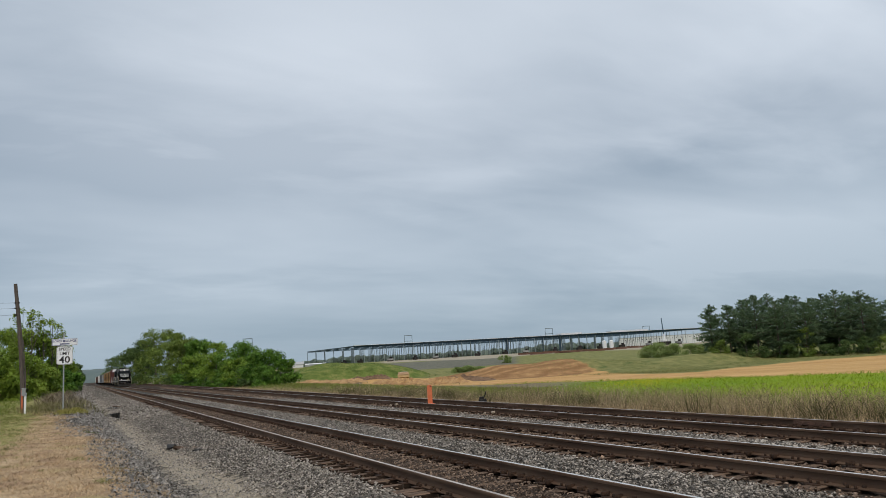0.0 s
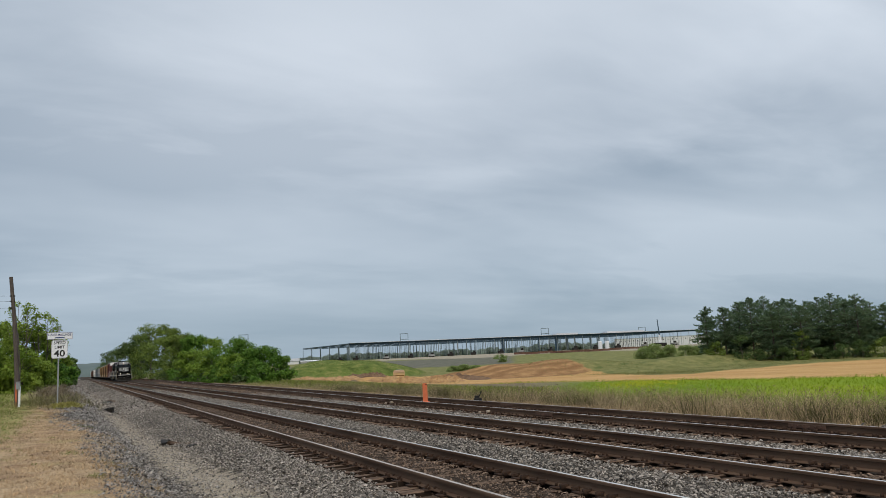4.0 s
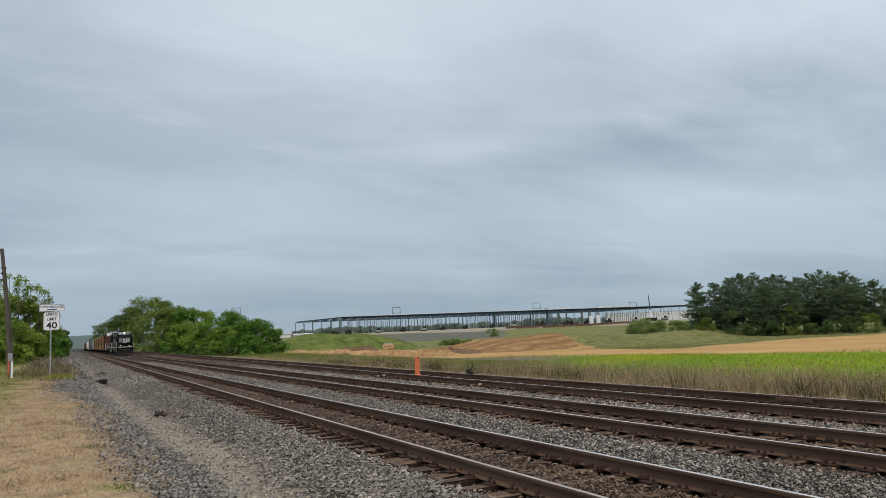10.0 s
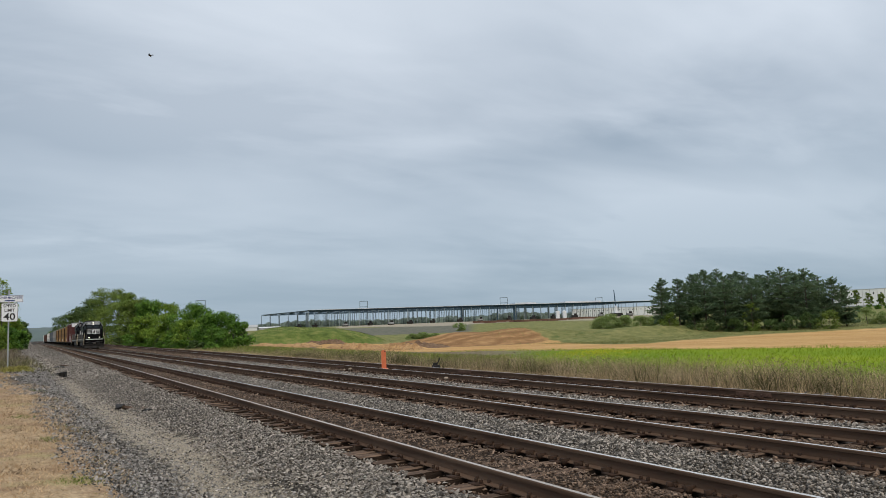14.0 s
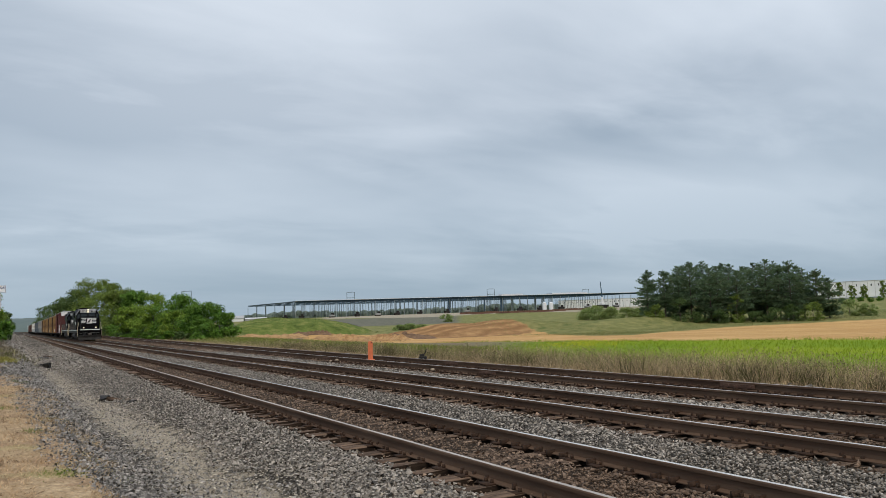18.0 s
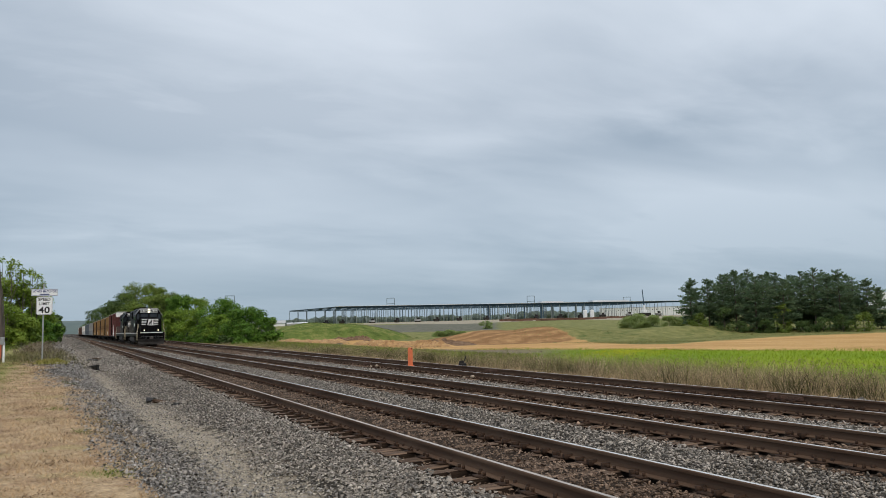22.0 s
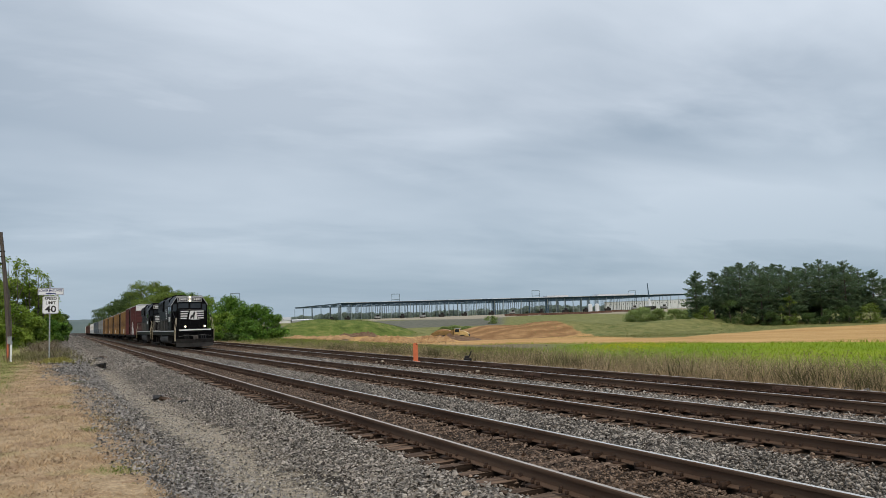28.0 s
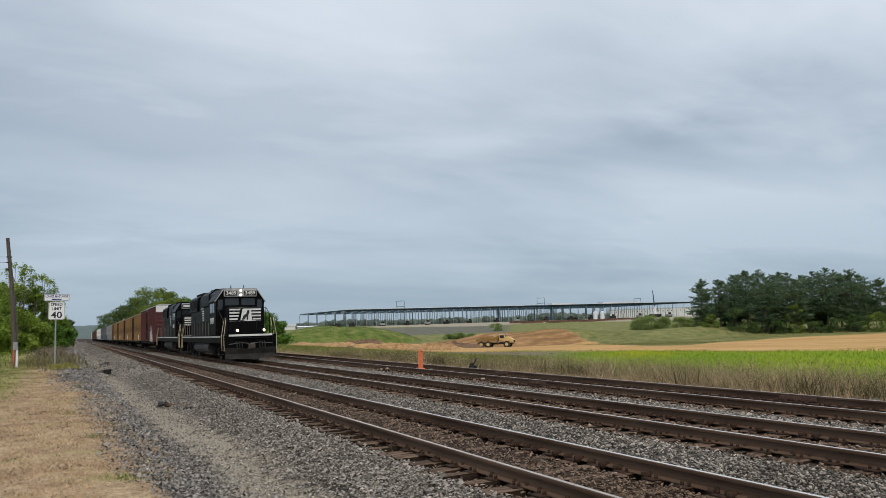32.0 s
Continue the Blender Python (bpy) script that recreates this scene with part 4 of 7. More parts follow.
def sapling(x, y, h, seed, label):
    """A thin tree-of-heaven: bare stem, few limbs, a tuft of long leaves at each tip."""
    t = thing("sapling", label, "tree", (x, y, float(ground_z(x, y)) - .1), 0, "saplings behind the sign")
    rr = random.Random(seed)
    bm = BM()
    tips = []
    rod(bm, (0, 0, 0), (0, 0, h), .05, .015, 6)
    for k in range(9):
        a = rr.uniform(0, 6.28)
        z0 = h * rr.uniform(.42, .74)
        e = Vector((math.cos(a) * h * .16 * rr.uniform(.4, 1), math.sin(a) * h * .1, min(h, z0 + h * rr.uniform(.15, .34))))
        part("branch", rod(BM(), (0, 0, z0), e, .02, .01, 5), M["bark"], t)
        tips.append(e)
    tips.append(Vector((0, 0, h)))
    part("trunk", bm, M["bark"], t)
    P, D, S = [], [], []
    for e in tips:
        for k in range(40):
            a, u = rr.uniform(0, 6.28), rr.uniform(.05, 1) * .42
            P.append((e.x + math.cos(a) * u, e.y + math.sin(a) * u, e.z + .10 - u * u * 1.1 + rr.gauss(0, .15))), D.append((math.cos(a) * .5, math.sin(a) * .5, .6)), S.append(rr.uniform(.09, .19))
    V, F = leaf_quads(np.array(P), np.array(D), np.array(S), .42, .4)
    npmesh("crown", V, F, M["leaf_sunny"], t)


for i, (x, y, h, w) in enumerate(((-9, 80, 3.4, 3.2), (-5.8, 78, 3.0, 2.8), (-3.6, 78, 2.8, 2.4), (-2.3, 84, 2.6, 1.9), (-13, 84, 3.6, 3.4), (-18, 90, 4.0, 4.0), (-24, 94, 4.4, 4.4), (-7.4, 77, 4.6, 3.0), (-4.4, 76, 4.2, 2.4))):
    broadleaf(x, y, h, w, M["leaf_sunny" if i % 3 else "leaf"], 4600, 0.11, "low leafy bush behind the road sign", 460 + i, 0.0, "bushes along the road", "shrub")
for i, (x, y, h) in enumerate(((-5.1, 80, 8.1), (-4.3, 79, 7.6), (-3.4, 80, 7.0), (-2.7, 81, 7.1), (-5.6, 81, 7.0), (-2.3, 82, 6.6))):
    sapling(x, y, h, 470 + i, "slender sapling with tufts of leaves at the tips")


# ---- far distance ----
def ridge(name, pts, height, n, mat, label, size, depth=60):
    """A far belt of woods: a low bank bristling with clumps."""
    seg = np.array(pts, float)
    L = np.r_[0, np.cumsum(np.hypot(*np.diff(seg, axis=0).T))]
    nc = int(L[-1] / 3.2)
    s = rng.random(nc) * L[-1]
    cx, cy = np.interp(s, L, seg[:, 0]) + rng.normal(0, depth * .3, nc), np.interp(s, L, seg[:, 1]) + rng.normal(0, depth * .3, nc)
    top = height * (0.75 + 0.25 * np.array([noise.noise((q * 0.012, 5.0, 1.0)) + 0.6 * noise.noise((q * 0.05, 9.0, 1.0)) for q in s])) * rng.uniform(.8, 1.08, nc)
    cr = rng.uniform(.26, .42, nc) * height
    cz = ground_z(cx, cy) + top - cr
    pick = rng.integers(0, nc, n)
    d = rng.normal(size=(n, 3)) + np.array((-.15, -.45, .35))
    d /= np.linalg.norm(d, axis=1, keepdims=True)
    bank = np.arange(0, L[-1], 2.5)
    bx, by = np.interp(bank, L, seg[:, 0]), np.interp(bank, L, seg[:, 1])
    bt = height * (0.62 + 0.25 * np.array([noise.noise((q * 0.012, 5.0, 1.0)) + 0.6 * noise.noise((q * 0.05, 9.0, 1.0)) for q in bank]) + rng.uniform(-.05, .05, len(bank)))
    bz = ground_z(bx, by)
    W = np.concatenate([np.stack([bx, by, bz - 2], -1), np.stack([bx, by, bz + bt * .6], -1), np.stack([bx, by + 5, bz + bt], -1), np.stack([bx, by + 12, bz - 2], -1)])
    m = len(bank)
    i = np.arange(m - 1)
    F = np.concatenate([np.stack([i + r * m, i + 1 + r * m, i + 1 + (r + 1) * m, i + (r + 1) * m], -1) for r in range(3)])
    tagged(npmesh("woods_bank", W, F, mat), "shaded mass of the " + label, "woods", kind="stuff")
    p = np.stack([cx, cy, cz], -1)[pick] + d * (cr[pick] * rng.uniform(.85, 1.05, n))[:, None]
    V, F = leaf_quads(p, d * 2, size * rng.lognormal(0, .3, n), 0.8, 0.1)
    return tagged(npmesh(name, V, F, mat), label, "woods", kind="stuff")


def hill(name, cx, cy, rx, ry, h, mat, label):
    """A low wooded hill far off: a dome broken up by treetops."""
    xs, ys = np.linspace(-1, 1, 90), np.linspace(-1, 1, 14)
    X, Y = np.meshgrid(xs, ys, indexing="ij")
    q = np.clip(1 - X ** 2 * 0.9, 0, 1) * np.clip(1 - Y ** 2, 0, 1)
    B = np.array([noise.noise((x * 5, y * 3, cx)) * .22 + noise.noise((x * 40, y * 6, cx)) * .10 for x, y in zip(X.ravel(), Y.ravel())]).reshape(X.shape)
    V = np.stack([cx + X * rx, cy + Y * ry, h * (q ** .6 * (1 + B)) - 3], -1).reshape(-1, 3)
    i = np.arange(X.size).reshape(X.shape)
    F = np.stack([i[:-1, :-1], i[1:, :-1], i[1:, 1:], i[:-1, 1:]], -1).reshape(-1, 4)
    return tagged(npmesh(name, V, F, mat, smooth=True), label, "hill", kind="structure")


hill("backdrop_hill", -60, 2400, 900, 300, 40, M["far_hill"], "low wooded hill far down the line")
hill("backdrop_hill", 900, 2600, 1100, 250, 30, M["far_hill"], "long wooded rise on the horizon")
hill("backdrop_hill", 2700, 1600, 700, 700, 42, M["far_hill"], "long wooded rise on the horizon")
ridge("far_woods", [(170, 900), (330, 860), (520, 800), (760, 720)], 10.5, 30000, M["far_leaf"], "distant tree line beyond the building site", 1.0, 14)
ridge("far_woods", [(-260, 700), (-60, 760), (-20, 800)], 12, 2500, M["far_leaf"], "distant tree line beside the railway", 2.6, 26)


# ---- building under construction ----
def steel_frame():
    b = thing("warehouse", "long steel frame of a warehouse under construction", "building", (0, 0, 0))
    A, C, D = np.array((186.0, 558.0)), np.array((486.0, 508.0)), np.array((-6.0, 112.0))
    zt, zb = 16.6, 3.6
    nu, nv = 40, 6
    grid = [[A + (C - A) * (i / (nu - 1)) + D * (j / (nv - 1)) for i in range(nu)] for j in range(nv)]
    col = bpy.data.meshes.new("column")
    bm = box(BM(), 0, 0, 0, 0.30, 0.30, zt - zb - 0.8)
    bm.to_mesh(col), bm.free()
    col.materials.append(M["steel_grey"])
    # front row takes the paler copy, so daylight on it is painted
    front = col.copy()
    front.materials[0] = M["steel_lit"]
    for j, row in enumerate(grid):
        for i, p in enumerate(row):
            ob = new("column", front if j == 0 else col)
            ob.parent, ob.location = b, (p[0], p[1], (zt + zb) / 2 - 0.4)
    for j, row in enumerate(grid):
        part("girder", rod_box(BM(), (*row[0], zt - 0.45), (*row[-1], zt - 0.45), 0.3, 1.0 if j == 0 else 0.35), M["steel_blue"], b, "dark blue roof girder")
    for i in range(0, nu):
        part("joist", rod_box(BM(), (*grid[0][i], zt - 0.4), (*grid[-1][i], zt - 0.4), 0.2, 0.25), M["steel_blue"], b)
    # white strip added to paint the sky's bright line along the roof
    part("roof_edge", rod_box(BM(), (*(grid[0][0] + (-1, -2.2)), zt + .52), (*(grid[0][-1] + (1, -2.2)), zt + .52), .5, .22), M["white_panel"], b, "thin white strip painted as sky shine on the roof edge")
    for i0, i1 in ((22.5, 25.0), (28.5, 33.0)):
        p, q = A + (C - A) * (i0 / 39) + D * .08, A + (C - A) * (i1 / 39) + D * .08
        part("roof_membrane", rod_box(BM(), (*p, zt + 1.0), (*q, zt + 1.0), 9, 2.0), M["white_panel"], b, "white roofing stacked on the deck")
    for q in ([grid[0][0] + (-1, -2), grid[0][-1] + (1, -2), grid[0][-1] + D * .22, grid[0][0] + D * .22], [grid[0][0] + D * .22, grid[0][1] + D * .22, grid[-1][1], grid[-1][0]]):
        bm = BM()
        lo, hi = [bm.verts.new((*p, zt + 0.02)) for p in q], [bm.verts.new((*p, zt + 0.40)) for p in q]
        bm.faces.new(lo[::-1]), bm.faces.new(hi)
        for i in range(4):
            bm.faces.new((lo[i], lo[(i + 1) % 4], hi[(i + 1) % 4], hi[i]))
        part("roof_deck", bm, M["steel_blue"], b, "dark blue roof deck laid over part of the frame")
    for i, w in ((16, 2.6), (20, 1.2), (22, 3.0)):
        p = grid[0][i]
        part("wall_panel", box(BM(), p[0], p[1] + 1, (zt + zb) / 2 - .5, w, 0.5, zt - zb - 1.2, rz=-9.5), M["steel_blue"], b, "dark blue wall panel between columns")
    return b


def rod_box(bm, a, b, w, h):
    a, b = Vector(a), Vector(b)
    d = b - a
    return box(bm, *((a + b) / 2), d.length, w, h, rz=math.degrees(math.atan2(d.y, d.x)))


steel_frame()


def pylon(a, d, top, w):
    x, y = az(a, d)
    z = float(ground_z(x, y))
    t = thing("transmission_pylon", "grey steel portal pylon of a power line", "pylon", (x, y, z), -a, "power line pylons")
    h = top - z
    for s in (-1, 1):
        part("leg", box(BM(), s * w / 2, 0, h / 2, .38, .38, h), M["steel_grey"], t)
    for k in (h - .2, h - 5.0):
        part("crossbeam", box(BM(), 0, 0, k, w + .4, .34, .4), M["steel_grey"], t)
    return t


for a, d, top in ((10.8, 585, 26.6), (22.5, 660, 25.3), (33.0, 700, 25.4), (40.0, 800, 24.6)):
    pylon(a, d, top, 6.6)


# ---- the train ----
M["black"] = surf("dusty black locomotive paint", (0.003, 0.003, 0.0035), (0.006, 0.006, 0.0065), 1.2, 0.42, 0.0, 0, (0.014, 0.012, 0.011), 5, 0.22, spec=0.07)
M["under"] = surf("grimy black running gear", (0.006, 0.005, 0.005), (0.016, 0.013, 0.012), 4, 0.9, 0.3, 0, (0.035, 0.028, 0.021), 12, 0.35, spec=0.12)
M["coupler"] = surf("worn coupler steel", (0.05, 0.042, 0.036), (0.10, 0.082, 0.07), 8, 0.7, 0.2, 0.2)
M["plow"] = surf("scuffed dark grey steel", (0.030, 0.029, 0.028), (0.066, 0.062, 0.059), 2, 0.8, 0.2, 0.2, (0.10, 0.085, 0.075), 14, 0.4)
M["white"] = surf("white paint with road dirt", (0.70, 0.70, 0.69), (0.80, 0.80, 0.79), 2, 0.5, 0, 0, (0.5, 0.48, 0.45), 9, 0.35)
M["silver"] = surf("weathered light grey paint", (0.38, 0.38, 0.38), (0.50, 0.50, 0.50), 2, 0.5, 0, 0.1, (0.3, 0.29, 0.28), 9, 0.35)
M["rail_tan"] = surf("cream handrail paint", (0.52, 0.44, 0.30), (0.62, 0.54, 0.38), 5, 0.55)
M["stanchion"] = surf("dusty grey handrail paint", (0.10, 0.10, 0.095), (0.17, 0.165, 0.155), 5, 0.7)
M["glass"] = surf("dark cab glass", (0.020, 0.024, 0.028), (0.030, 0.034, 0.040), 2, 0.08)
M["lamp"] = surf("lit headlight lens", (1.0, 0.84, 0.58), (1.0, 0.87, 0.64), 2, 0.3, emit=60.0)
M["reflector"] = surf("lit cream headlight reflector", (1.0, 0.84, 0.56), (1.0, 0.87, 0.62), 2, 0.3, emit=1.0)
M["wheel"] = surf("worn wheel steel", (0.05, 0.04, 0.035), (0.10, 0.085, 0.075), 6, 0.6, 0.1, 0.5)
M["maroon"] = surf("dull maroon boxcar paint", (0.085, 0.020, 0.020), (0.125, 0.032, 0.030), 0.8, 0.7, 0.1, 0, (0.06, 0.025, 0.02), 6, 0.5, stretch=(1, 1, 0.3))
M["yellow"] = surf("weathered yellow boxcar paint", (0.20, 0.115, 0.040), (0.31, 0.185, 0.066), 0.9, 0.7, 0.1, 0, (0.095, 0.048, 0.024), 4, 0.7, stretch=(1, 1.6, 0.16), vary=0.12)
M["car_roof"] = surf("dusty tan roof metal", (0.30, 0.26, 0.20), (0.42, 0.37, 0.29), 0.8, 0.7, 0, 0, (0.2, 0.16, 0.12), 4, 0.5)
M["door_brown"] = surf("rusty brown boxcar door", (0.040, 0.018, 0.013), (0.07, 0.030, 0.02), 1.0, 0.75, 0.1, 0, (0.05, 0.025, 0.02), 6, 0.5, stretch=(1, 1, 0.3))
M["hopper_grey"] = surf("weathered grey hopper paint", (0.19, 0.20, 0.20), (0.29, 0.30, 0.30), 0.6, 0.7, 0, 0, (0.2, 0.18, 0.16), 4, 0.5, stretch=(1, 1, 0.25), vary=0.2)
M["hopper_blue"] = surf("blue-grey hopper paint", (0.065, 0.085, 0.11), (0.10, 0.125, 0.15), 0.6, 0.7, 0, 0, (0.1, 0.1, 0.1), 4, 0.5, stretch=(1, 1, 0.25), vary=0.2)
M["hopper_white"] = surf("off-white hopper paint", (0.62, 0.62, 0.60), (0.75, 0.75, 0.73), 0.6, 0.7, 0, 0, (0.4, 0.36, 0.3), 4, 0.5, stretch=(1, 1, 0.25), vary=0.1)
M["brown_car"] = surf("oxide brown freight paint", (0.085, 0.038, 0.025), (0.13, 0.06, 0.04), 0.6, 0.75, 0, 0, (0.05, 0.03, 0.025), 4, 0.5, stretch=(1, 1, 0.25), vary=0.25)

BAR = surf("plain marking paint", (0.74, 0.74, 0.73), (0.80, 0.80, 0.79), 3, 0.6)
INK = surf("black lettering", (0.012, 0.012, 0.014), (0.02, 0.02, 0.02), 3, 0.6)


def lettering(name, text, size, material, parent, m, depth=0.006, width=None):
    """Raised letters in the built-in font as a mesh, centred on the pose m."""
    cu = bpy.data.curves.new(name, "FONT")
    cu.body, cu.size, cu.extrude, cu.align_x, cu.align_y, cu.offset = text, size, depth, "CENTER", "CENTER", size * 0.018
    cu.resolution_u = 3
    tmp = bpy.data.objects.new(name, cu)
    me = bpy.data.meshes.new_from_object(tmp)
    bpy.data.objects.remove(tmp)
    me.materials.clear()
    me.materials.append(material)
    if width:
        xs = [v.co.x for v in me.vertices]
        k = width / (max(xs) - min(xs))
        for v in me.vertices:
            v.co.x *= k
    ob = new(name, me)
    ob.parent, ob.matrix_basis = parent, m
    return ob


FACING = Matrix.Rotation(radians(90), 4, "X")        # lettering that faces -y
SIDEWAYS = Matrix.Rotation(radians(-90), 4, "Z") @ FACING   # lettering that faces -x


def wheelset_mesh(r=0.46):
    bm = BM()
    prof = [(0.0, 0.10), (0.10, 0.10), (0.13, 0.03), (r - 0.10, 0.03), (r - 0.07, 0.065), (r, 0.065), (r, -0.05), (r + 0.028, -0.065), (r + 0.028, -0.08), (r - 0.07, -0.08), (r - 0.10, -0.03), (0.13, -0.03), (0.10, -0.08), (0.0, -0.08)]
    n = 20
    for side in (-1, 1):
        rings = []
        for rad, off in prof:
            ring = []
            for k in range(n):
                a = 2 * math.pi * k / n
                w = 1 + (0.03 if rad > 0.2 and rad < r - 0.08 and k % 5 == 0 else 0)
                ring.append(bm.verts.new((side * (GAUGE / 2 + off), math.cos(a) * max(rad, 0.004) * w, math.sin(a) * max(rad, 0.004) * w)))
            rings.append(ring)
        for a, b in zip(rings, rings[1:]):
            for k in range(n):
                bm.faces.new((a[k], a[(k + 1) % n], b[(k + 1) % n], b[k]))
        box(bm, side * (GAUGE / 2 + 0.032), 0, r * 0.55, 0.02, 0.06, 0.12)
    rod(bm, (-0.75, 0, 0), (0.75, 0, 0), 0.085, n=10)
    bmesh.ops.recalc_face_normals(bm, faces=bm.faces)
    me = bpy.data.meshes.new("wheelset")
    bm.to_mesh(me), bm.free()
    me.materials.append(M["wheel"])
    return me


WHEELS = {0.46: wheelset_mesh(0.46), 0.51: wheelset_mesh(0.51)}
AXLES = []        # wheelset, place on its car, radius


def axle(parent, y, r, turning):
    ob = new("wheelset", WHEELS[r])
    ob.parent, ob.location = parent, (0, y, r)
    if turning:
        AXLES.append((ob, y, r))
    return ob


def truck_frame(parent, y, half, r, axles, turning):
    """A running truck: two side frames with journal boxes and springs, a bolster, wheelsets."""
    for s in (-1, 1):
        bm = BM()
        x = s * 1.02
        prism(bm, [(y - half - .35, r + .02), (y - half - .3, r + .24), (y - half * .5, r + .30), (y + half * .5, r + .30), (y + half + .3, r + .24), (y + half + .35, r + .02), (y + half * .6, r - .06), (y + half * .35, r - .27), (y - half * .35, r - .27), (y - half * .6, r - .06)], "x", x - .06, x + .06)
        for a in axles:
            box(bm, x + s * .08, y + a, r, .16, .26, .26, .03)
            for q in (-.22, .22):
                rod(bm, (x + s * .04, y + a + q, r + .1), (x + s * .04, y + a + q, r + .34), .07, n=8)
        part("side_frame", bm, M["under"], parent)
    bm = BM()
    box(bm, 0, y, r + .2, 2.1, .4, .3, .04)
    part("bolster", bm, M["under"], parent)
    for a in axles:
        axle(parent, y + a, r, turning)


def coupler(parent, y, s):
    bm = BM()
    box(bm, 0, y - s * .25, .85, .18, .7, .20, .02)
    box(bm, .05, y + s * .08, .85, .34, .24, .34, .05)
    box(bm, -.14, y + s * .24, .85, .12, .20, .32, .04)
    rod(bm, (-.10, y + s * .20, .66), (-.10, y + s * .20, 1.06), .05, n=8)
    return part("coupler", bm, M["coupler"], parent, "worn brown steel coupler")


SHARED = {}


def shared(name, size, material, parent, at):
    """A small box part; alike ones share their mesh."""
    key = (name, tuple(round(v, 3) for v in size), material.name)
    if key not in SHARED:
        bm = box(BM(), 0, 0, 0, *size, min(size) * .2)
        me = bpy.data.meshes.new(name)
        bm.to_mesh(me), bm.free()
        me.materials.append(material)
        SHARED[key] = me
    ob = new(name, SHARED[key])
    ob.parent, ob.location = parent, at
    return ob


def locomotive(y0, number, turning):
    t = thing("diesel_locomotive", "black six-axle diesel locomotive with white nose stripes" if number else "trailing black diesel locomotive with white stripes", "locomotive", (TRACKS[1][0], y0, 0), 0, "locomotives of the train")
    K = M["black"]
    L = 20.6
    # frame, sills and walkways
    bm = BM()
    box(bm, 0, L / 2 + .1, 1.27, 2.9, L - 1.0, .42, .03)
    box(bm, 0, L / 2 + .1, 1.49, 3.02, L - .9, .06)
    part("frame", bm, K, t)
    for s in (-1, 1):
        part("sill_stripe", box(BM(), s * 1.515, L / 2 + .1, 1.44, .02, L - 3.2, .07), M["white"], t, "white edge stripe along the walkway")
    part("front_stripe", box(BM(), 0, .40, 1.50, 2.5, .05, .11, .01), M["white"], t, "white stripe across the front sill")
    # snow plow and pilot
    bm = BM()
    n = 8
    lo, mid, hi = [], [], []
    for i in range(n + 1):
        x = -1.45 + 2.9 * i / n
        b = abs(x / 1.45) ** 1.6 * .38
        lo.append(bm.verts.new((x, .0 + b, .13 + .04 * abs(x / 1.45)))), mid.append(bm.verts.new((x, .14 + b, .45))), hi.append(bm.verts.new((x, .06 + b, .80 - .05 * (abs(x) < .7))))
    for a, b in ((lo, mid), (mid, hi)):
        for i in range(n):
            bm.faces.new((a[i], a[i + 1], b[i + 1], b[i]))
    bmesh.ops.solidify(bm, geom=bm.faces[:], thickness=.04)
    part("plow", bm, M["plow"], t, "scuffed grey snow plow")
    bm = box(BM(), 0, .52, 1.12, 2.6, .12, .66, .02)
    for x in (-.55, .55):
        box(bm, x, .42, 1.18, .5, .12, .16, .03)
    box(bm, 0, .40, 1.33, 1.9, .18, .10, .03)
    part("pilot_plate", bm, K, t)
    coupler(t, .35, -1)
    coupler(t, L - .2, 1)
    for x in (-.85, -.70, -.55, .45, .6, .75):
        part("hose", bent(BM(), [(x, .44, 1.18), (x + .02, .27, 1.05), (x + .05, .22, .72), (x + .12, .26, .52)], .030), INK, t)
    part("cut_lever", bent(BM(), [(-1.25, .42, 1.0), (-.5, .36, 1.08), (-.1, .3, 1.02), (.5, .36, 1.08), (1.25, .42, 1.0)], .018), M["stanchion"], t)
    # corner steps and cream grab rails
    for fy, d in ((.55, 1), (L - .55, -1)):
        for s in (-1, 1):
            for k in range(4):
                shared("step", (.36, .5, .035), K, t, (s * 1.33, fy + d * .30, .42 + .27 * k))
            for q in (0.02, .58):
                shared("step_plate", (.34, .03, 1.16), K, t, (s * 1.33, fy + d * q, .92))
            for q in (-.08, .66):
                part("grab_rail", bent(BM(), [(s * 1.50, fy + d * q, .62), (s * 1.52, fy + d * q, 1.5), (s * 1.40, fy + d * (q + .1), 2.25), (s * 1.40, fy + d * (q + .3), 2.5)], .016), M["rail_tan"], t, "cream painted grab rail")
    # front handrails
    for fy in (.5, L - .3):
        part("end_rail", bent(BM(), [(-1.3, fy, 1.5), (-1.3, fy, 2.35), (-.35, fy, 2.35), (-.3, fy, 1.5)], .022), K, t)
        part("end_rail", bent(BM(), [(1.3, fy, 1.5), (1.3, fy, 2.35), (.35, fy, 2.35), (.3, fy, 1.5)], .022), K, t)
    # ditch lights
    for x in (-.76, .76):
        bm = rod(BM(), (x, .36, 1.78), (x, .62, 1.78), .13, n=14)
        box(bm, x, .52, 1.60, .1, .1, .2)
        h = part("ditch_light", bm, K, t)
        part("lens", rod(BM(), (x, .352, 1.78), (x, .36, 1.78), .080, n=14), M["reflector"] if number else M["glass"], h, "cream lit reflector" if number else "unlit ditch light")
        if number:
            part("bulb", rod(BM(), (x, .340, 1.78), (x, .352, 1.78), .026, n=10), M["lamp"], h, "bright white lamp")
    # nose
    bm = prism(BM(), [(2.0, 1.52), (2.0, 2.98), (2.12, 3.14), (2.3, 3.2), (3.7, 3.26), (3.7, 1.52)], "x", -1.0, 1.0)
    bmesh.ops.bevel(bm, geom=[e for e in bm.edges if abs(e.verts[0].co.x - e.verts[1].co.x) < .01], offset=.07, segments=2, affect="EDGES")
    part("nose", bm, K, t)
    for k in range(4):
        z = 3.04 - .19 * k
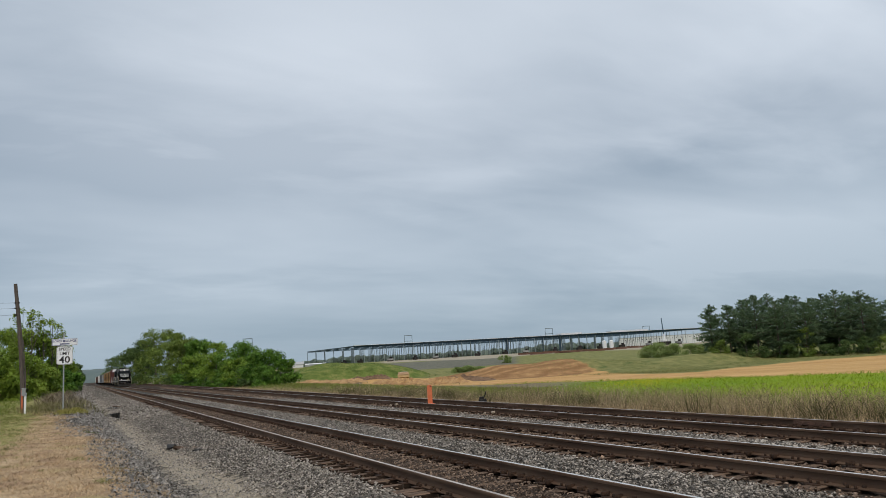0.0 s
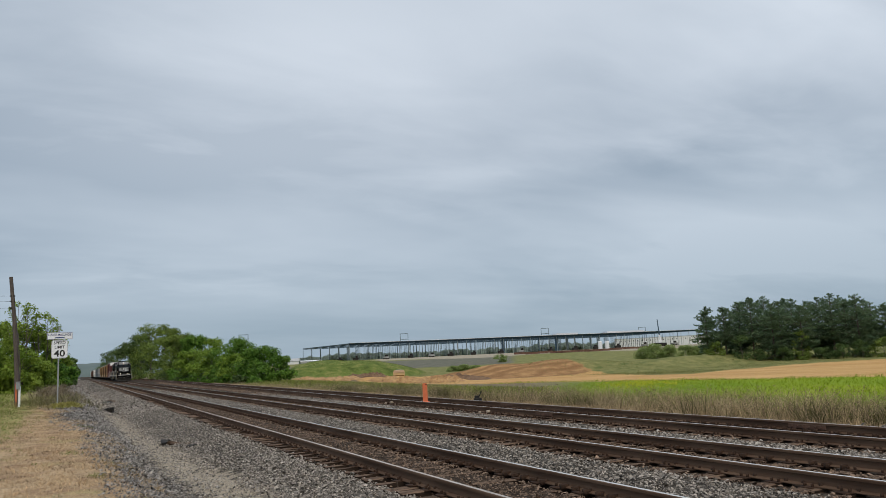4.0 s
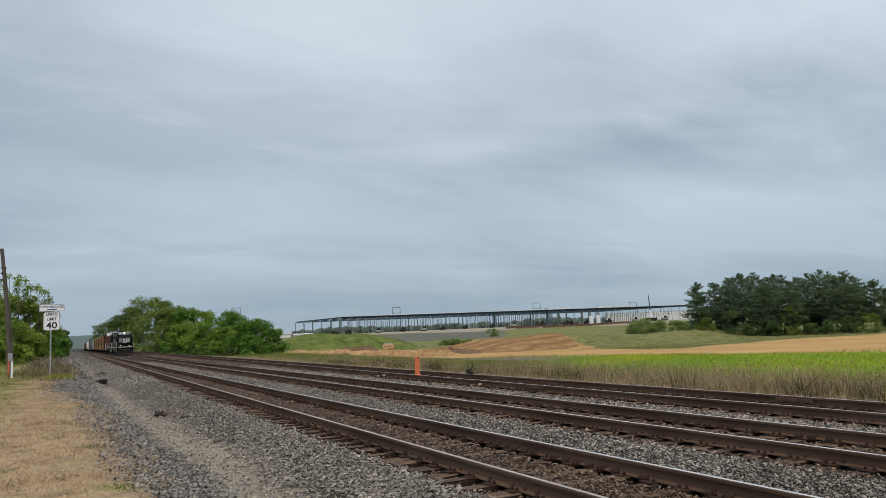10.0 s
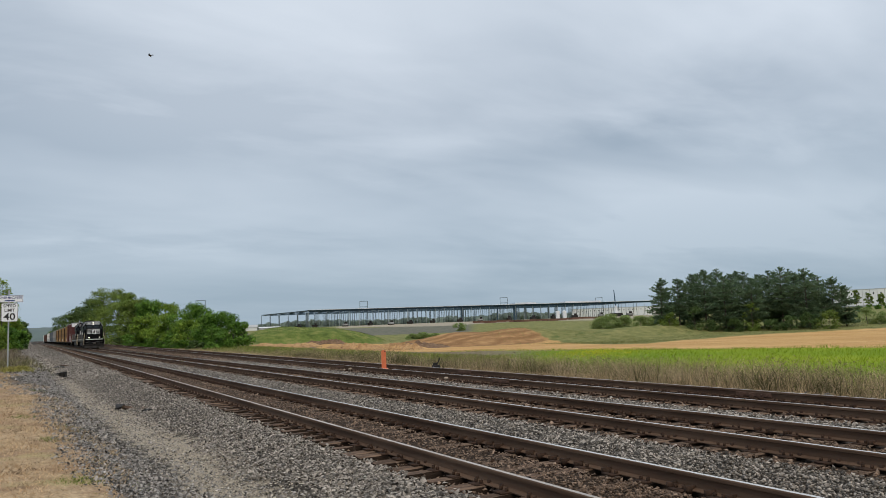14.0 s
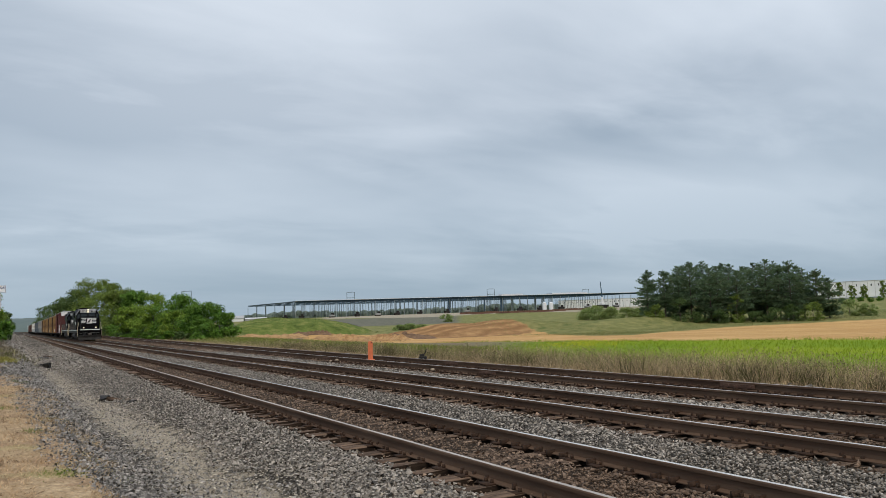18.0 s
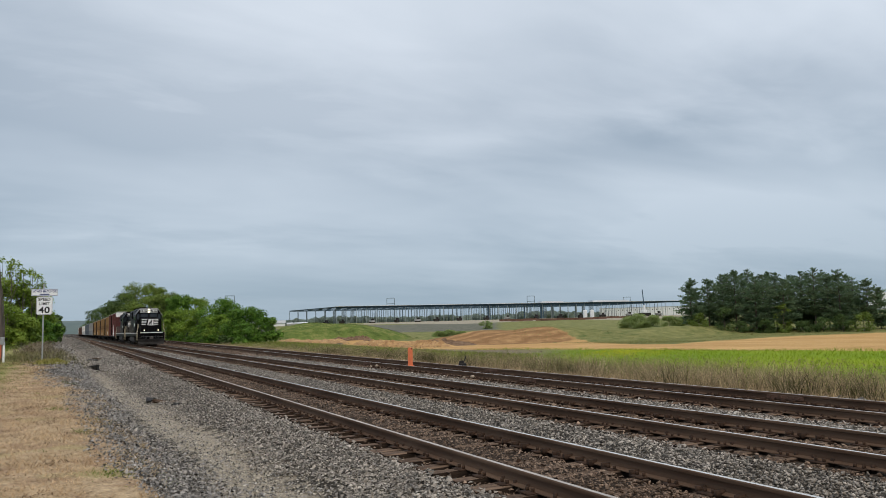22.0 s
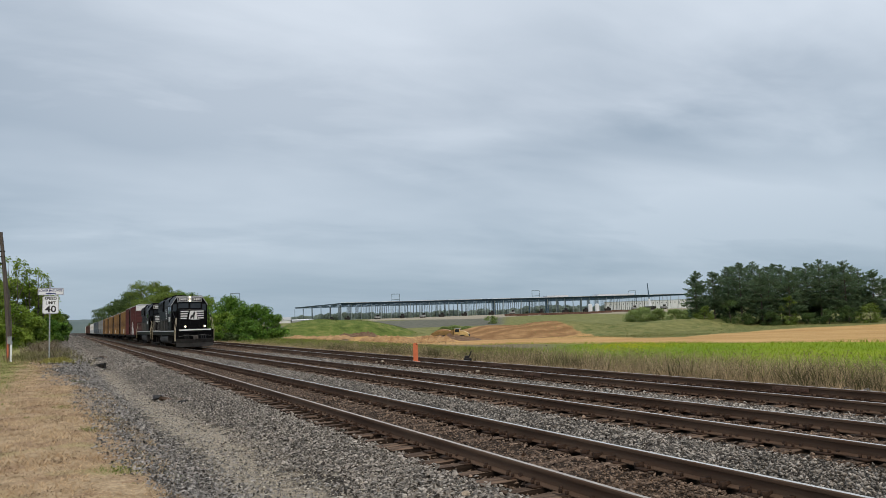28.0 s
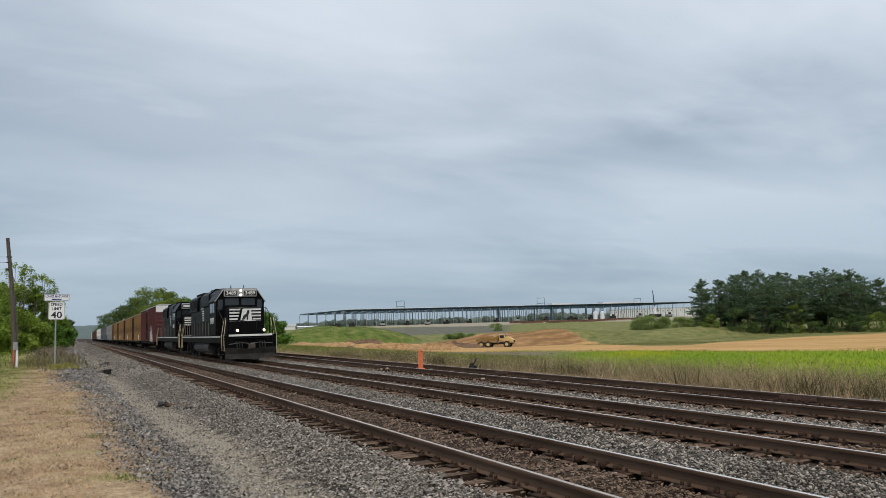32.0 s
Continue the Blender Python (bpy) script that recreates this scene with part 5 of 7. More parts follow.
        for s in (-1, 1):
            inner = .30 + .05 * k
            part("nose_stripe", box(BM(), s * (.93 + inner) / 2, 1.985, z, .93 - inner, .02, .095), M["white"], t, "white nose stripe")
    # the emblem as plain shapes: a white slanted block with a dark one on it
    bm = prism(BM(), [(-.30, 2.36), (.40, 2.36), (.34, 3.09), (-.16, 3.09)], "y", 1.972, 1.99)
    part("emblem", bm, M["white"], t, "white slanted block on the nose")
    bm = prism(BM(), [(-.20, 2.42), (-.06, 2.44), (.06, 2.62), (.10, 2.40), (.17, 2.42), (.17, 2.66), (.25, 2.88), (.22, 3.02), (.12, 2.98), (.05, 2.80), (-.12, 2.66)], "y", 1.955, 1.971)
    part("emblem_mark", bm, INK, t, "plain dark mark on the white block")
    part("nose_line", box(BM(), 0, 1.985, 2.36, 1.86, .02, .03), M["white"], t)
    part("nose_door", box(BM(), .62, 1.99, 2.02, .5, .03, .62, .01), K, t)
    # cab
    out = [(-1.48, 1.52), (-1.48, 3.62), (-.98, 4.36), (.98, 4.36), (1.48, 3.62), (1.48, 1.52)]
    bm = prism(BM(), out, "y", 3.6, 6.1)
    bmesh.ops.bevel(bm, geom=[e for e in bm.edges if abs(e.verts[0].co.y - e.verts[1].co.y) > 1], offset=.05, segments=1, affect="EDGES")
    part("cab", bm, K, t)
    # grey edge on the lead unit paints in the light its roof reflects
    part("cab_roof", prism(BM(), [(-1.54, 3.60), (-1.02, 4.40), (1.02, 4.40), (1.54, 3.60), (1.50, 3.60), (.99, 4.355), (-.99, 4.355), (-1.50, 3.60)], "y", 3.50, 6.2), M["silver"] if number else K, t, "cab roof with reflected light painted on its edge")
    part("cab_roof_top", prism(BM(), [(-1.555, 3.60), (-1.03, 4.415), (1.03, 4.415), (1.555, 3.60), (1.545, 3.60), (1.02, 4.402), (-1.02, 4.402), (-1.545, 3.60)], "y", 3.60, 6.2), K, t)
    nb = part("number_board_housing", box(BM(), 0, 3.52, 4.10, 1.98, .22, .46, .03), M["silver"], t, "light grey number board housing")
    for x in (-.58, .58):
        part("number_board", box(BM(), x, 3.40, 4.10, .74, .03, .30, .02), INK, nb, "black number board with white figures")
        if number:
            lettering("figures", number, .30, M["white"], nb, Matrix.Translation((x, 3.38, 4.10)) @ FACING, width=.62)
        else:
            part("figures", box(BM(), x, 3.382, 4.10, .56, .008, .14), M["white"], nb)
    bm = box(BM(), 0, 3.42, 4.12, .32, .08, .50, .04)
    hl = part("headlight", bm, M["silver"], t, "twin headlight in a grey housing")
    for z in (3.98, 4.26):
        part("lens", rod(BM(), (0, 3.366, z), (0, 3.378, z), .082, n=14), M["reflector"] if number else M["glass"], hl, "cream lit headlight reflector" if number else "unlit headlight lens")
        if number:
            part("bulb", rod(BM(), (0, 3.352, z), (0, 3.366, z), .026, n=10), M["lamp"], hl, "bright white lamp")
    for x0, x1 in ((-.92, -.08), (.08, .92)):
        part("windshield", box(BM(), (x0 + x1) / 2, 3.585, 3.57, x1 - x0, .03, .46, .02), M["glass"], t, "dark windshield pane")
    for s in (-1, 1):
        part("front_window", box(BM(), s * 1.20, 3.585, 3.40, .30, .03, .62, .02), M["glass"], t)
        for y, w in ((4.3, .72), (5.2, .72)):
            part("side_window", box(BM(), s * 1.485, y, 3.22, .03, w, .62, .02), M["glass"], t)
        part("window_shade", box(BM(), s * 1.56, 4.75, 3.60, .18, 1.9, .03), K, t)
        part("cab_door", box(BM(), s * 1.485, 5.82, 2.55, .025, .42, 1.9, .01), K, t)
        # road number on the cab side: bars on the trailing unit
        if number and s < 0:
            lettering("cab_figures", number, .52, M["white"], t, Matrix.Translation((-1.497, 4.85, 2.42)) @ SIDEWAYS, width=1.35)
        else:
            part("cab_marking", box(BM(), s * 1.49, 4.85, 2.42, .012, 1.2, .3), M["white"], t)
    for x in (-.45, .35):
        part("antenna", rod(BM(), (x, 4.2, 4.40), (x, 4.2, 4.66), .035, .02, 6), K, t)
    bm = BM()
    for x in (-.2, 0, .2):
        rod(bm, (x, 6.5, 4.44), (x, 6.2, 4.44), .03, .06, 8)
    box(bm, 0, 6.5, 4.39, .5, .1, .1)
    part("horn", bm, K, t)
    # long hood
    hood = [(-.90, 1.52), (-.90, 4.12), (-.70, 4.36), (.70, 4.36), (.90, 4.12), (.90, 1.52)]
    bm = prism(BM(), hood, "y", 6.1, 19.0)
    bmesh.ops.bevel(bm, geom=[e for e in bm.edges if abs(e.verts[0].co.y - e.verts[1].co.y) > 1], offset=.04, segments=1, affect="EDGES")
    part("hood", bm, K, t)
    part("air_filter_box", prism(BM(), [(-1.02, 3.0), (-1.02, 4.25), (-.72, 4.50), (.72, 4.50), (1.02, 4.25), (1.02, 3.0)], "y", 6.9, 8.6), K, t)
    part("brake_blister", prism(BM(), [(-1.05, 3.55), (-1.05, 4.30), (-.72, 4.56), (.72, 4.56), (1.05, 4.30), (1.05, 3.55)], "y", 9.2, 12.6), K, t)
    part("radiator", prism(BM(), [(-1.08, 3.35), (-1.02, 4.30), (-.72, 4.50), (.72, 4.50), (1.02, 4.30), (1.08, 3.35)], "y", 14.6, 18.6), K, t)
    for s in (-1, 1):
        for k in range(9):
            part("radiator_louver", box(BM(), s * 1.075, 16.6, 3.48 + .085 * k, .03, 3.6, .03, ry=s * 25), M["under"], t)
        for k in range(13):
            y = 6.55 + .94 * k
            part("hood_door", box(BM(), s * .905, y, 2.35, .02, .86, 1.45, .008), K, t)
            part("latch", box(BM(), s * .925, y + .34, 2.35, .02, .03, .22), M["under"], t)
    for y, r in ((10.0, .55), (11.6, .55), (15.2, .62), (16.6, .62), (18.0, .62)):
        bm = rod(BM(), (0, y, 4.50), (0, y, 4.70), r, n=20)
        rod(bm, (0, y, 4.70), (0, y, 4.73), r * .92, n=20)
        part("roof_fan", bm, M["under"], t)
    part("exhaust_stack", box(BM(), 0, 13.4, 4.48, .5, .9, .3, .03), M["under"], t)
    # side emblem: stacked white bars, and a row of short bars for the lettering
    for s in (-1, 1):
        for k in range(5):
            part("side_bar", box(BM(), s * .93, 12.6 - .06 * k, 3.28 - .16 * k, .012, 1.0 - .08 * k, .085), M["white"], t)
        part("side_lettering", box(BM(), s * .928, 12.9, 3.46, .012, 1.2, .07), M["white"], t)
    # walkway handrails
    for s in (-1, 1):
        ys = [6.4 + 1.3 * k for k in range(11)]
        for y in ys:
            part("stanchion", rod(BM(), (s * 1.46, y, 1.5), (s * 1.46, y, 2.5), .022, n=6), M["stanchion"], t, "dull grey handrail post")
        part("handrail", bent(BM(), [(s * 1.46, 6.2, 2.3), (s * 1.46, 6.4, 2.5), (s * 1.46, ys[-1], 2.5), (s * 1.42, 19.9, 2.45)], .024), K, t)
        part("cab_handrail", bent(BM(), [(s * 1.46, .9, 2.4), (s * 1.46, 2.0, 2.75), (s * 1.46, 3.0, 3.2), (s * 1.46, 3.5, 3.2)], .022), K, t)
        part("platform_post", bent(BM(), [(s * 1.46, 2.0, 1.5), (s * 1.46, 2.0, 2.75), (s * 1.46, 3.0, 3.2), (s * 1.46, 3.0, 1.5)], .02), K, t)
    # below the frame
    bm = prism(BM(), [(-1.25, 1.06), (-1.38, .9), (-1.38, .55), (-1.15, .36), (1.15, .36), (1.38, .55), (1.38, .9), (1.25, 1.06)], "y", 7.2, 13.6)
    bmesh.ops.bevel(bm, geom=[e for e in bm.edges if abs(e.verts[0].co.y - e.verts[1].co.y) > 1], offset=.06, segments=2, affect="EDGES")
    part("fuel_tank", bm, M["plow"], t, "dusty grey fuel tank below the frame")
    for s in (-1, 1):
        part("air_reservoir", rod(BM(), (s * 1.15, 7.3, 1.12), (s * 1.15, 13.4, 1.12), .14, n=10), M["under"], t)
    for y in (3.9, 16.9):
        truck_frame(t, y, 1.68, .51, (-1.7, 0, 1.7), turning)
    return t


def ladder(bm, x, y, z0, z1, along):
    for k in range(int((z1 - z0) / .38) + 1):
        z = z0 + .38 * k
        if along == "y":
            box(bm, x, y, z, .03, .42, .03)
        else:
            box(bm, x, y, z, .42, .03, .03)


def running_gear(t, L, turning):
    coupler(t, .1, -1), coupler(t, L - .1, 1)
    for y in (2.2, L - 2.2):
        truck_frame(t, y, .86, .46, (-.87, .87), turning)


def boxcar(y0, L, top, paint, door, label, door_at, door_w, turning, ends=None, roof=None):
    t = thing("boxcar", label, "freight car", (TRACKS[1][0], y0, 0), 0, "cars of the train")
    b, e = .55, L - .55
    bot = 1.02
    bm = prism(BM(), [(-1.48, bot), (-1.48, top - .16), (-.9, top - .02), (.9, top - .02), (1.48, top - .16), (1.48, bot)], "y", b, e)
    part("body", bm, paint, t)
    bm = BM()
    prism(bm, [(-1.52, top - .18), (-.9, top), (.9, top), (1.52, top - .18), (1.52, top - .22), (-1.52, top - .22)], "y", b - .05, e + .05)
    for k in range(int((e - b) / 1.2)):
        box(bm, 0, b + .6 + 1.2 * k, top + .015, 2.2, .08, .05)
    part("roof", bm, M["silver"] if ends else roof or paint, t, "pale ribbed metal roof" if ends or roof else "")
    for s in (-1, 1):
        k = b + .35
        while k < e - .2:
            if abs(k - door_at) > door_w / 2 + .05:
                shared("side_rib", (.06, .10, top - .22 - bot), paint, t, (s * 1.505, k, (bot + top - .2) / 2))
            k += .78
        part("side_sill", box(BM(), s * 1.46, L / 2, bot - .12, .10, L - 2.4, .26, .01), M["under"], t)
        d = part("sliding_door", box(BM(), s * 1.53, door_at, (bot + top - .3) / 2, .06, door_w, top - .34 - bot, .01), door, t, "dark rusty brown sliding door")
        for q in (-.32, -.1, .1, .32):
            shared("door_rod", (.044, .044, top - .6 - bot), M["under"], d, (s * 1.58, door_at + q * door_w, (bot + top - .4) / 2))
        bm = BM()
        ladder(bm, s * 1.53, b + .35, bot, top - .5, "y"), ladder(bm, s * 1.53, e - .35, bot, bot + 1.6, "y")
        part("ladder", bm, paint, t)
    for k in range(8):
        for y in (b - .03, e + .03):
            shared("end_rib", (2.7, .07, .17), paint, t, (0, y, bot + .4 + (top - bot - .9) * k / 7))
    if ends:
        part("end_panel", box(BM(), 0, b - .075, top - .50, 2.9, .02, .66), ends, t, "white upper end panel")
        part("end_marking", box(BM(), .3, b - .09, top - .5, 1.3, .012, .16), INK, t)
    bm = BM()
    box(bm, 0, L / 2, .92, .5, L - 1.6, .3)
    for k in range(6):
        box(bm, 0, 3.4 + (L - 6.8) * k / 5, .95, 2.7, .1, .16)
    part("underframe", bm, M["under"], t)
    running_gear(t, L, turning)
    return t


def hopper(y0, L, top, paint, label, turning=False):
    t = thing("covered_hopper", label, "freight car", (TRACKS[1][0], y0, 0), 0, "cars of the train")
    b, e = .9, L - .9
    bm = prism(BM(), [(b, 2.5), (b, top - .25), (b + .2, top), (e - .2, top), (e, top - .25), (e, 2.5), (e - 1.9, 1.15), (b + 1.9, 1.15)], "x", -1.45, 1.45)
    part("body", bm, paint, t)
    for s in (-1, 1):
        for k in range(12):
            shared("side_rib", (.06, .10, top - 2.4), paint, t, (s * 1.48, b + .5 + (e - b - 1.0) * k / 11, (2.3 + top) / 2))
        part("side_sill", box(BM(), s * 1.42, L / 2, 1.16, .14, L - 1.4, .2), paint, t)
    bm = BM()
    box(bm, 0, L / 2, top + .06, .55, e - b - 1, .14, .02)
    for s in (-1, 1):
        box(bm, s * .75, L / 2, top + .10, .4, e - b, .03)
    part("roof_walk", bm, M["silver"], t)
    for k in range(3):
        y = b + 3.2 + (e - b - 6.4) * k / 2
        part("discharge_chute", prism(BM(), [(y - 1.4, 1.3), (y + 1.4, 1.3), (y + .35, .45), (y - .35, .45)], "x", -.8, .8), paint, t)
    for y in (b + .1, e - .1):
        bm = BM()
        for s in (-1, 1):
            rod(bm, (s * 1.2, y, 1.1), (s * 1.2, y, top - .3), .05, n=5)
        ladder(bm, -1.0, y, 1.1, top - .3, "x")
        part("end_ladder", bm, paint, t)
    box(bm := BM(), 0, L / 2, .98, .6, L - 1.2, .24)
    part("underframe", bm, M["under"], t)
    running_gear(t, L, turning)
    return t


CARS = []


def make_train():
    y = LEAD_Y

    def add(t, L):
        nonlocal y
        CARS.append((t, y))
        y += L

    add(locomotive(y, "3489", True), 20.9)
    add(locomotive(y, "", True), 21.3)
    red = boxcar(y, 20.6, 5.0, M["maroon"], M["maroon"], "maroon boxcar with a white painted upper end", 10.3, 3.6, True, M["white"])
    # pale painted scrawl low on the side, as plain strokes
    for k, (dy, z, w, h, a) in enumerate(((4.2, 1.75, .35, 1.5, 18), (4.9, 1.9, .35, 1.8, -14), (5.6, 1.6, .4, 1.2, 30), (3.5, 1.45, .3, .9, -25), (6.3, 1.8, .3, 1.5, 8))):
        part("painted_scrawl", box(BM(), -1.55, dy, z, .012, w, h, rx=a), BAR, red, "pale sprayed stroke")
    add(red, 20.6)
    for k in range(4):
        c = boxcar(y, 22.4, 4.78, M["yellow"], M["door_brown"], "weathered yellow boxcar with a rusty brown door", 14.2, 4.6, k < 2, roof=M["car_roof"])
        # dark sheet over the car's end paints in the shade between cars
        part("end_wall", box(BM(), 0, .475, 2.78, 2.94, .02, 3.3), M["door_brown"], c, "end wall darkened as the shaded gap between cars")
        part("painted_scrawl", box(BM(), -1.545, 3.4 + 1.6 * k, 1.5, .012, 1.1, .55, rx=8), BAR, c, "pale sprayed stroke")
        add(c, 22.4)
    for k in range(2):
        add(hopper(y, 18.2, 4.65, M["hopper_grey"], "light grey covered hopper car"), 18.2)
    for k in range(3):
        add(hopper(y, 18.2, 4.65, M["hopper_blue"], "blue-grey covered hopper car"), 18.2)
    for k in range(3):
        add(hopper(y, 18.2, 4.7, M["hopper_white"], "off-white covered hopper car"), 18.2)
    for k in range(5):
        add(boxcar(y, 18.6, 4.7, M["brown_car"], M["door_brown"], "oxide brown boxcar far down the train", 9.3, 3.0, False), 18.6)
    add(hopper(y, 18.2, 4.6, M["hopper_white"], "off-white covered hopper car"), 18.2)


make_train()


# ---- signs, posts and line-side things ----
M["sign_white"] = surf("white reflective sign sheet", (0.82, 0.83, 0.85), (0.88, 0.89, 0.90), 3, 0.4, 0, 0, (0.74, 0.75, 0.77), 14, 0.3)
M["sign_back"] = surf("galvanised steel", (0.34, 0.35, 0.35), (0.46, 0.47, 0.47), 8, 0.45, 0, 0.7)
M["old_wood"] = surf("weathered grey-brown pole wood", (0.075, 0.060, 0.050), (0.135, 0.110, 0.092), 3, 0.9, 0.7, 0, (0.05, 0.04, 0.035), 16, 0.5, stretch=(5, 5, 0.4))
M["orange"] = surf("faded orange plastic", (0.66, 0.165, 0.065), (0.76, 0.21, 0.085), 4, 0.55, 0, 0, (0.60, 0.12, 0.05), 14, 0.4)
M["marker_red"] = surf("faded red-orange marker paint", (0.48, 0.12, 0.05), (0.56, 0.16, 0.07), 4, 0.6)
M["iron"] = surf("black cast iron", (0.012, 0.011, 0.011), (0.03, 0.027, 0.025), 8, 0.7, 0.3, spec=0.3)
M["blue_ink"] = surf("dark blue sign lettering", (0.03, 0.045, 0.16), (0.04, 0.055, 0.18), 3, 0.6)
M["asphalt"] = surf("worn grey asphalt", (0.115, 0.117, 0.122), (0.165, 0.167, 0.172), 1.5, 0.9, 0.3, 0, (0.09, 0.09, 0.095), 60, 0.5, dist=0.006)
M["cat_yellow"] = surf("dusty yellow machine paint", (0.56, 0.38, 0.13), (0.66, 0.48, 0.20), 1, 0.6, 0, 0, (0.45, 0.3, 0.15), 4, 0.5)
M["tyre"] = surf("dusty tyre rubber", (0.03, 0.028, 0.026), (0.075, 0.064, 0.05), 3, 0.9, spec=0.2)
M["twig"] = surf("dead brown twigs", (0.125, 0.102, 0.064), (0.225, 0.180, 0.112), 3, 0.9, vary=0.5, island=True)
M["rust_steel"] = surf("rust-red stacked steel", (0.10, 0.05, 0.035), (0.17, 0.09, 0.06), 0.5, 0.85)


def speed_sign():
    x, y = -0.73, 36.0
    z = float(ground_z(x, y))
    t = thing("speed_limit_sign", "white speed limit sign below a township plate on a post", "road sign", (x, y, z - 0.15), 1.5)
    part("post", box(BM(), -.03, .03, 1.72, .055, .035, 3.45), M["sign_back"], t, "thin grey steel post")
    p = box(BM(), 0, 0, 2.80 - z + .15, .61, .006, .76)
    bmesh.ops.bevel(p, geom=[e for e in p.edges if abs(e.verts[0].co.y - e.verts[1].co.y) > .003], offset=.04, segments=4, affect="EDGES")
    panel = part("panel", p, M["sign_white"], t)
    c = 2.80 - z + .15
    bm = BM()
    for s in (-1, 1):
        box(bm, s * .287, -.005, c, .010, .003, .70), box(bm, 0, -.005, c + s * .362, .56, .003, .010)
    part("border", bm, INK, panel)
    for text, size, dz, w in (("SPEED", .17, .26, .45), ("LIMIT", .17, .08, .37), ("40", .38, -.19, .42)):
        lettering("lettering", text, size, INK, panel, Matrix.Translation((0, -.005, c + dz)) @ FACING, .002, w)
    c2 = 3.355 - z + .15
    plate = part("township_plate", box(BM(), 0, -.002, c2, .97, .006, .29, .0), M["sign_white"], t)
    bm = BM()
    for s in (-1, 1):
        box(bm, s * .465, -.007, c2, .012, .003, .27), box(bm, 0, -.007, c2 + s * .13, .94, .003, .012)
    part("border", bm, M["blue_ink"], plate)
    lettering("lettering", "LOWER MACUNGIE", .13, M["blue_ink"], plate, Matrix.Translation((0, -.007, c2 + .045)) @ FACING, .002, .86)
    part("small_lettering", box(BM(), 0, -.007, c2 - .075, .36, .003, .045), M["blue_ink"], plate)
    for z2 in (c - .3, c + .3, c2):
        part("bolt", rod(BM(), (-.03, -.014, z2), (-.03, .05, z2), .009, n=6), M["sign_back"], t)


def utility_pole():
    x, y = -2.47, 40.0
    z = float(ground_z(x, y))
    t = thing("utility_pole", "leaning weathered wooden utility pole with cut wires", "pole", (x, y, z - .3))
    bm = BM()
    pts = [Vector((0, 0, 0)), Vector((-.05, 0, 1.8)), Vector((-.19, 0, 3.9)), Vector((-.42, 0, 6.31 - z + .3))]
    for i in range(3):
        rod(bm, pts[i], pts[i + 1], .118 - .014 * i, .118 - .014 * (i + 1), 12)
    part("shaft", bm, M["old_wood"], t)
    for k, (zz, dz) in enumerate(((5.3, .5), (5.05, .12), (4.75, -.02))):
        part("insulator", rod(BM(), (-.44, -.06, zz), (-.22, -.04, zz), .03, n=6), M["iron"], t)
        part("wire", bent(BM(), [(-.40, -.05, zz), (-4.5, .4, zz + dz * .3 - .1), (-9, .9, zz + dz * .6 - .12), (-16, 1.6, zz + dz)], .005, 4), M["iron"], t)
    part("conduit", bent(BM(), [(.10, -.12, .2), (.08, -.12, 2.0), (-.05, -.11, 3.6)], .018), M["old_wood"], t)


def cable_marker():
    x, y = -2.36, 38.5
    z = float(ground_z(x, y))
    t = thing("marker_post", "white and red marker post with a grey box", "marker post", (x, y, z - .1))
    part("red_stake", box(BM(), -.075, .05, .56, .075, .06, 1.12, .01), M["marker_red"], t, "faded red-orange stake")
    part("white_stake", box(BM(), .055, 0, .50, .085, .05, 1.0, .01), M["sign_white"], t, "white stake")
    b = part("box", box(BM(), -.005, -.01, 1.02, .17, .13, .30, .015), M["sign_back"], t, "grey metal terminal box")
    part("lid", box(BM(), -.005, -.01, 1.185, .19, .15, .03, .008), M["sign_back"], b)


def derail_flag():
    x, y = TRACKS[2][0] + TRACKS[2][1] * 29.75, 29.75
    t = thing("track_flag", "faded orange flag board standing between the siding rails", "marker board", (x, y, -.19), -23)
    p = box(BM(), 0, 0, .48, .20, .025, .76)
    bmesh.ops.bevel(p, geom=[e for e in p.edges if abs(e.verts[0].co.y - e.verts[1].co.y) > .01 and e.verts[0].co.z > .5], offset=.03, segments=3, affect="EDGES")
    part("board", p, M["orange"], t)
    part("mark", box(BM(), .05, -.015, .80, .06, .006, .05), M["iron"], t)
    part("foot", box(BM(), 0, 0, .05, .36, .16, .10, .02), M["orange"], t)
    part("stake", rod(BM(), (0, .02, .05), (0, .02, .7), .02, n=6), M["iron"], t)


def switch_stand():
    x, y = 14.85, 28.2
    t = thing("switch_stand", "low black switch stand with a raised lever", "switch stand", (x, y, float(ground_z(x, y)) + .03), -20)
    t.scale = (.64, .64, .72)
    part("base", box(BM(), 0, 0, .14, .50, .26, .28, .04), M["iron"], t)
    part("head", box(BM(), -.05, 0, .33, .30, .20, .14, .03), M["iron"], t)
    part("lever", bent(BM(), [(.05, 0, .30), (.17, 0, .48), (.25, -.02, .68)], .035), M["iron"], t)
    part("tie_bar", rod(BM(), (-.2, 0, .06), (-1.6, .1, .0), .025, n=6), M["iron"], t)


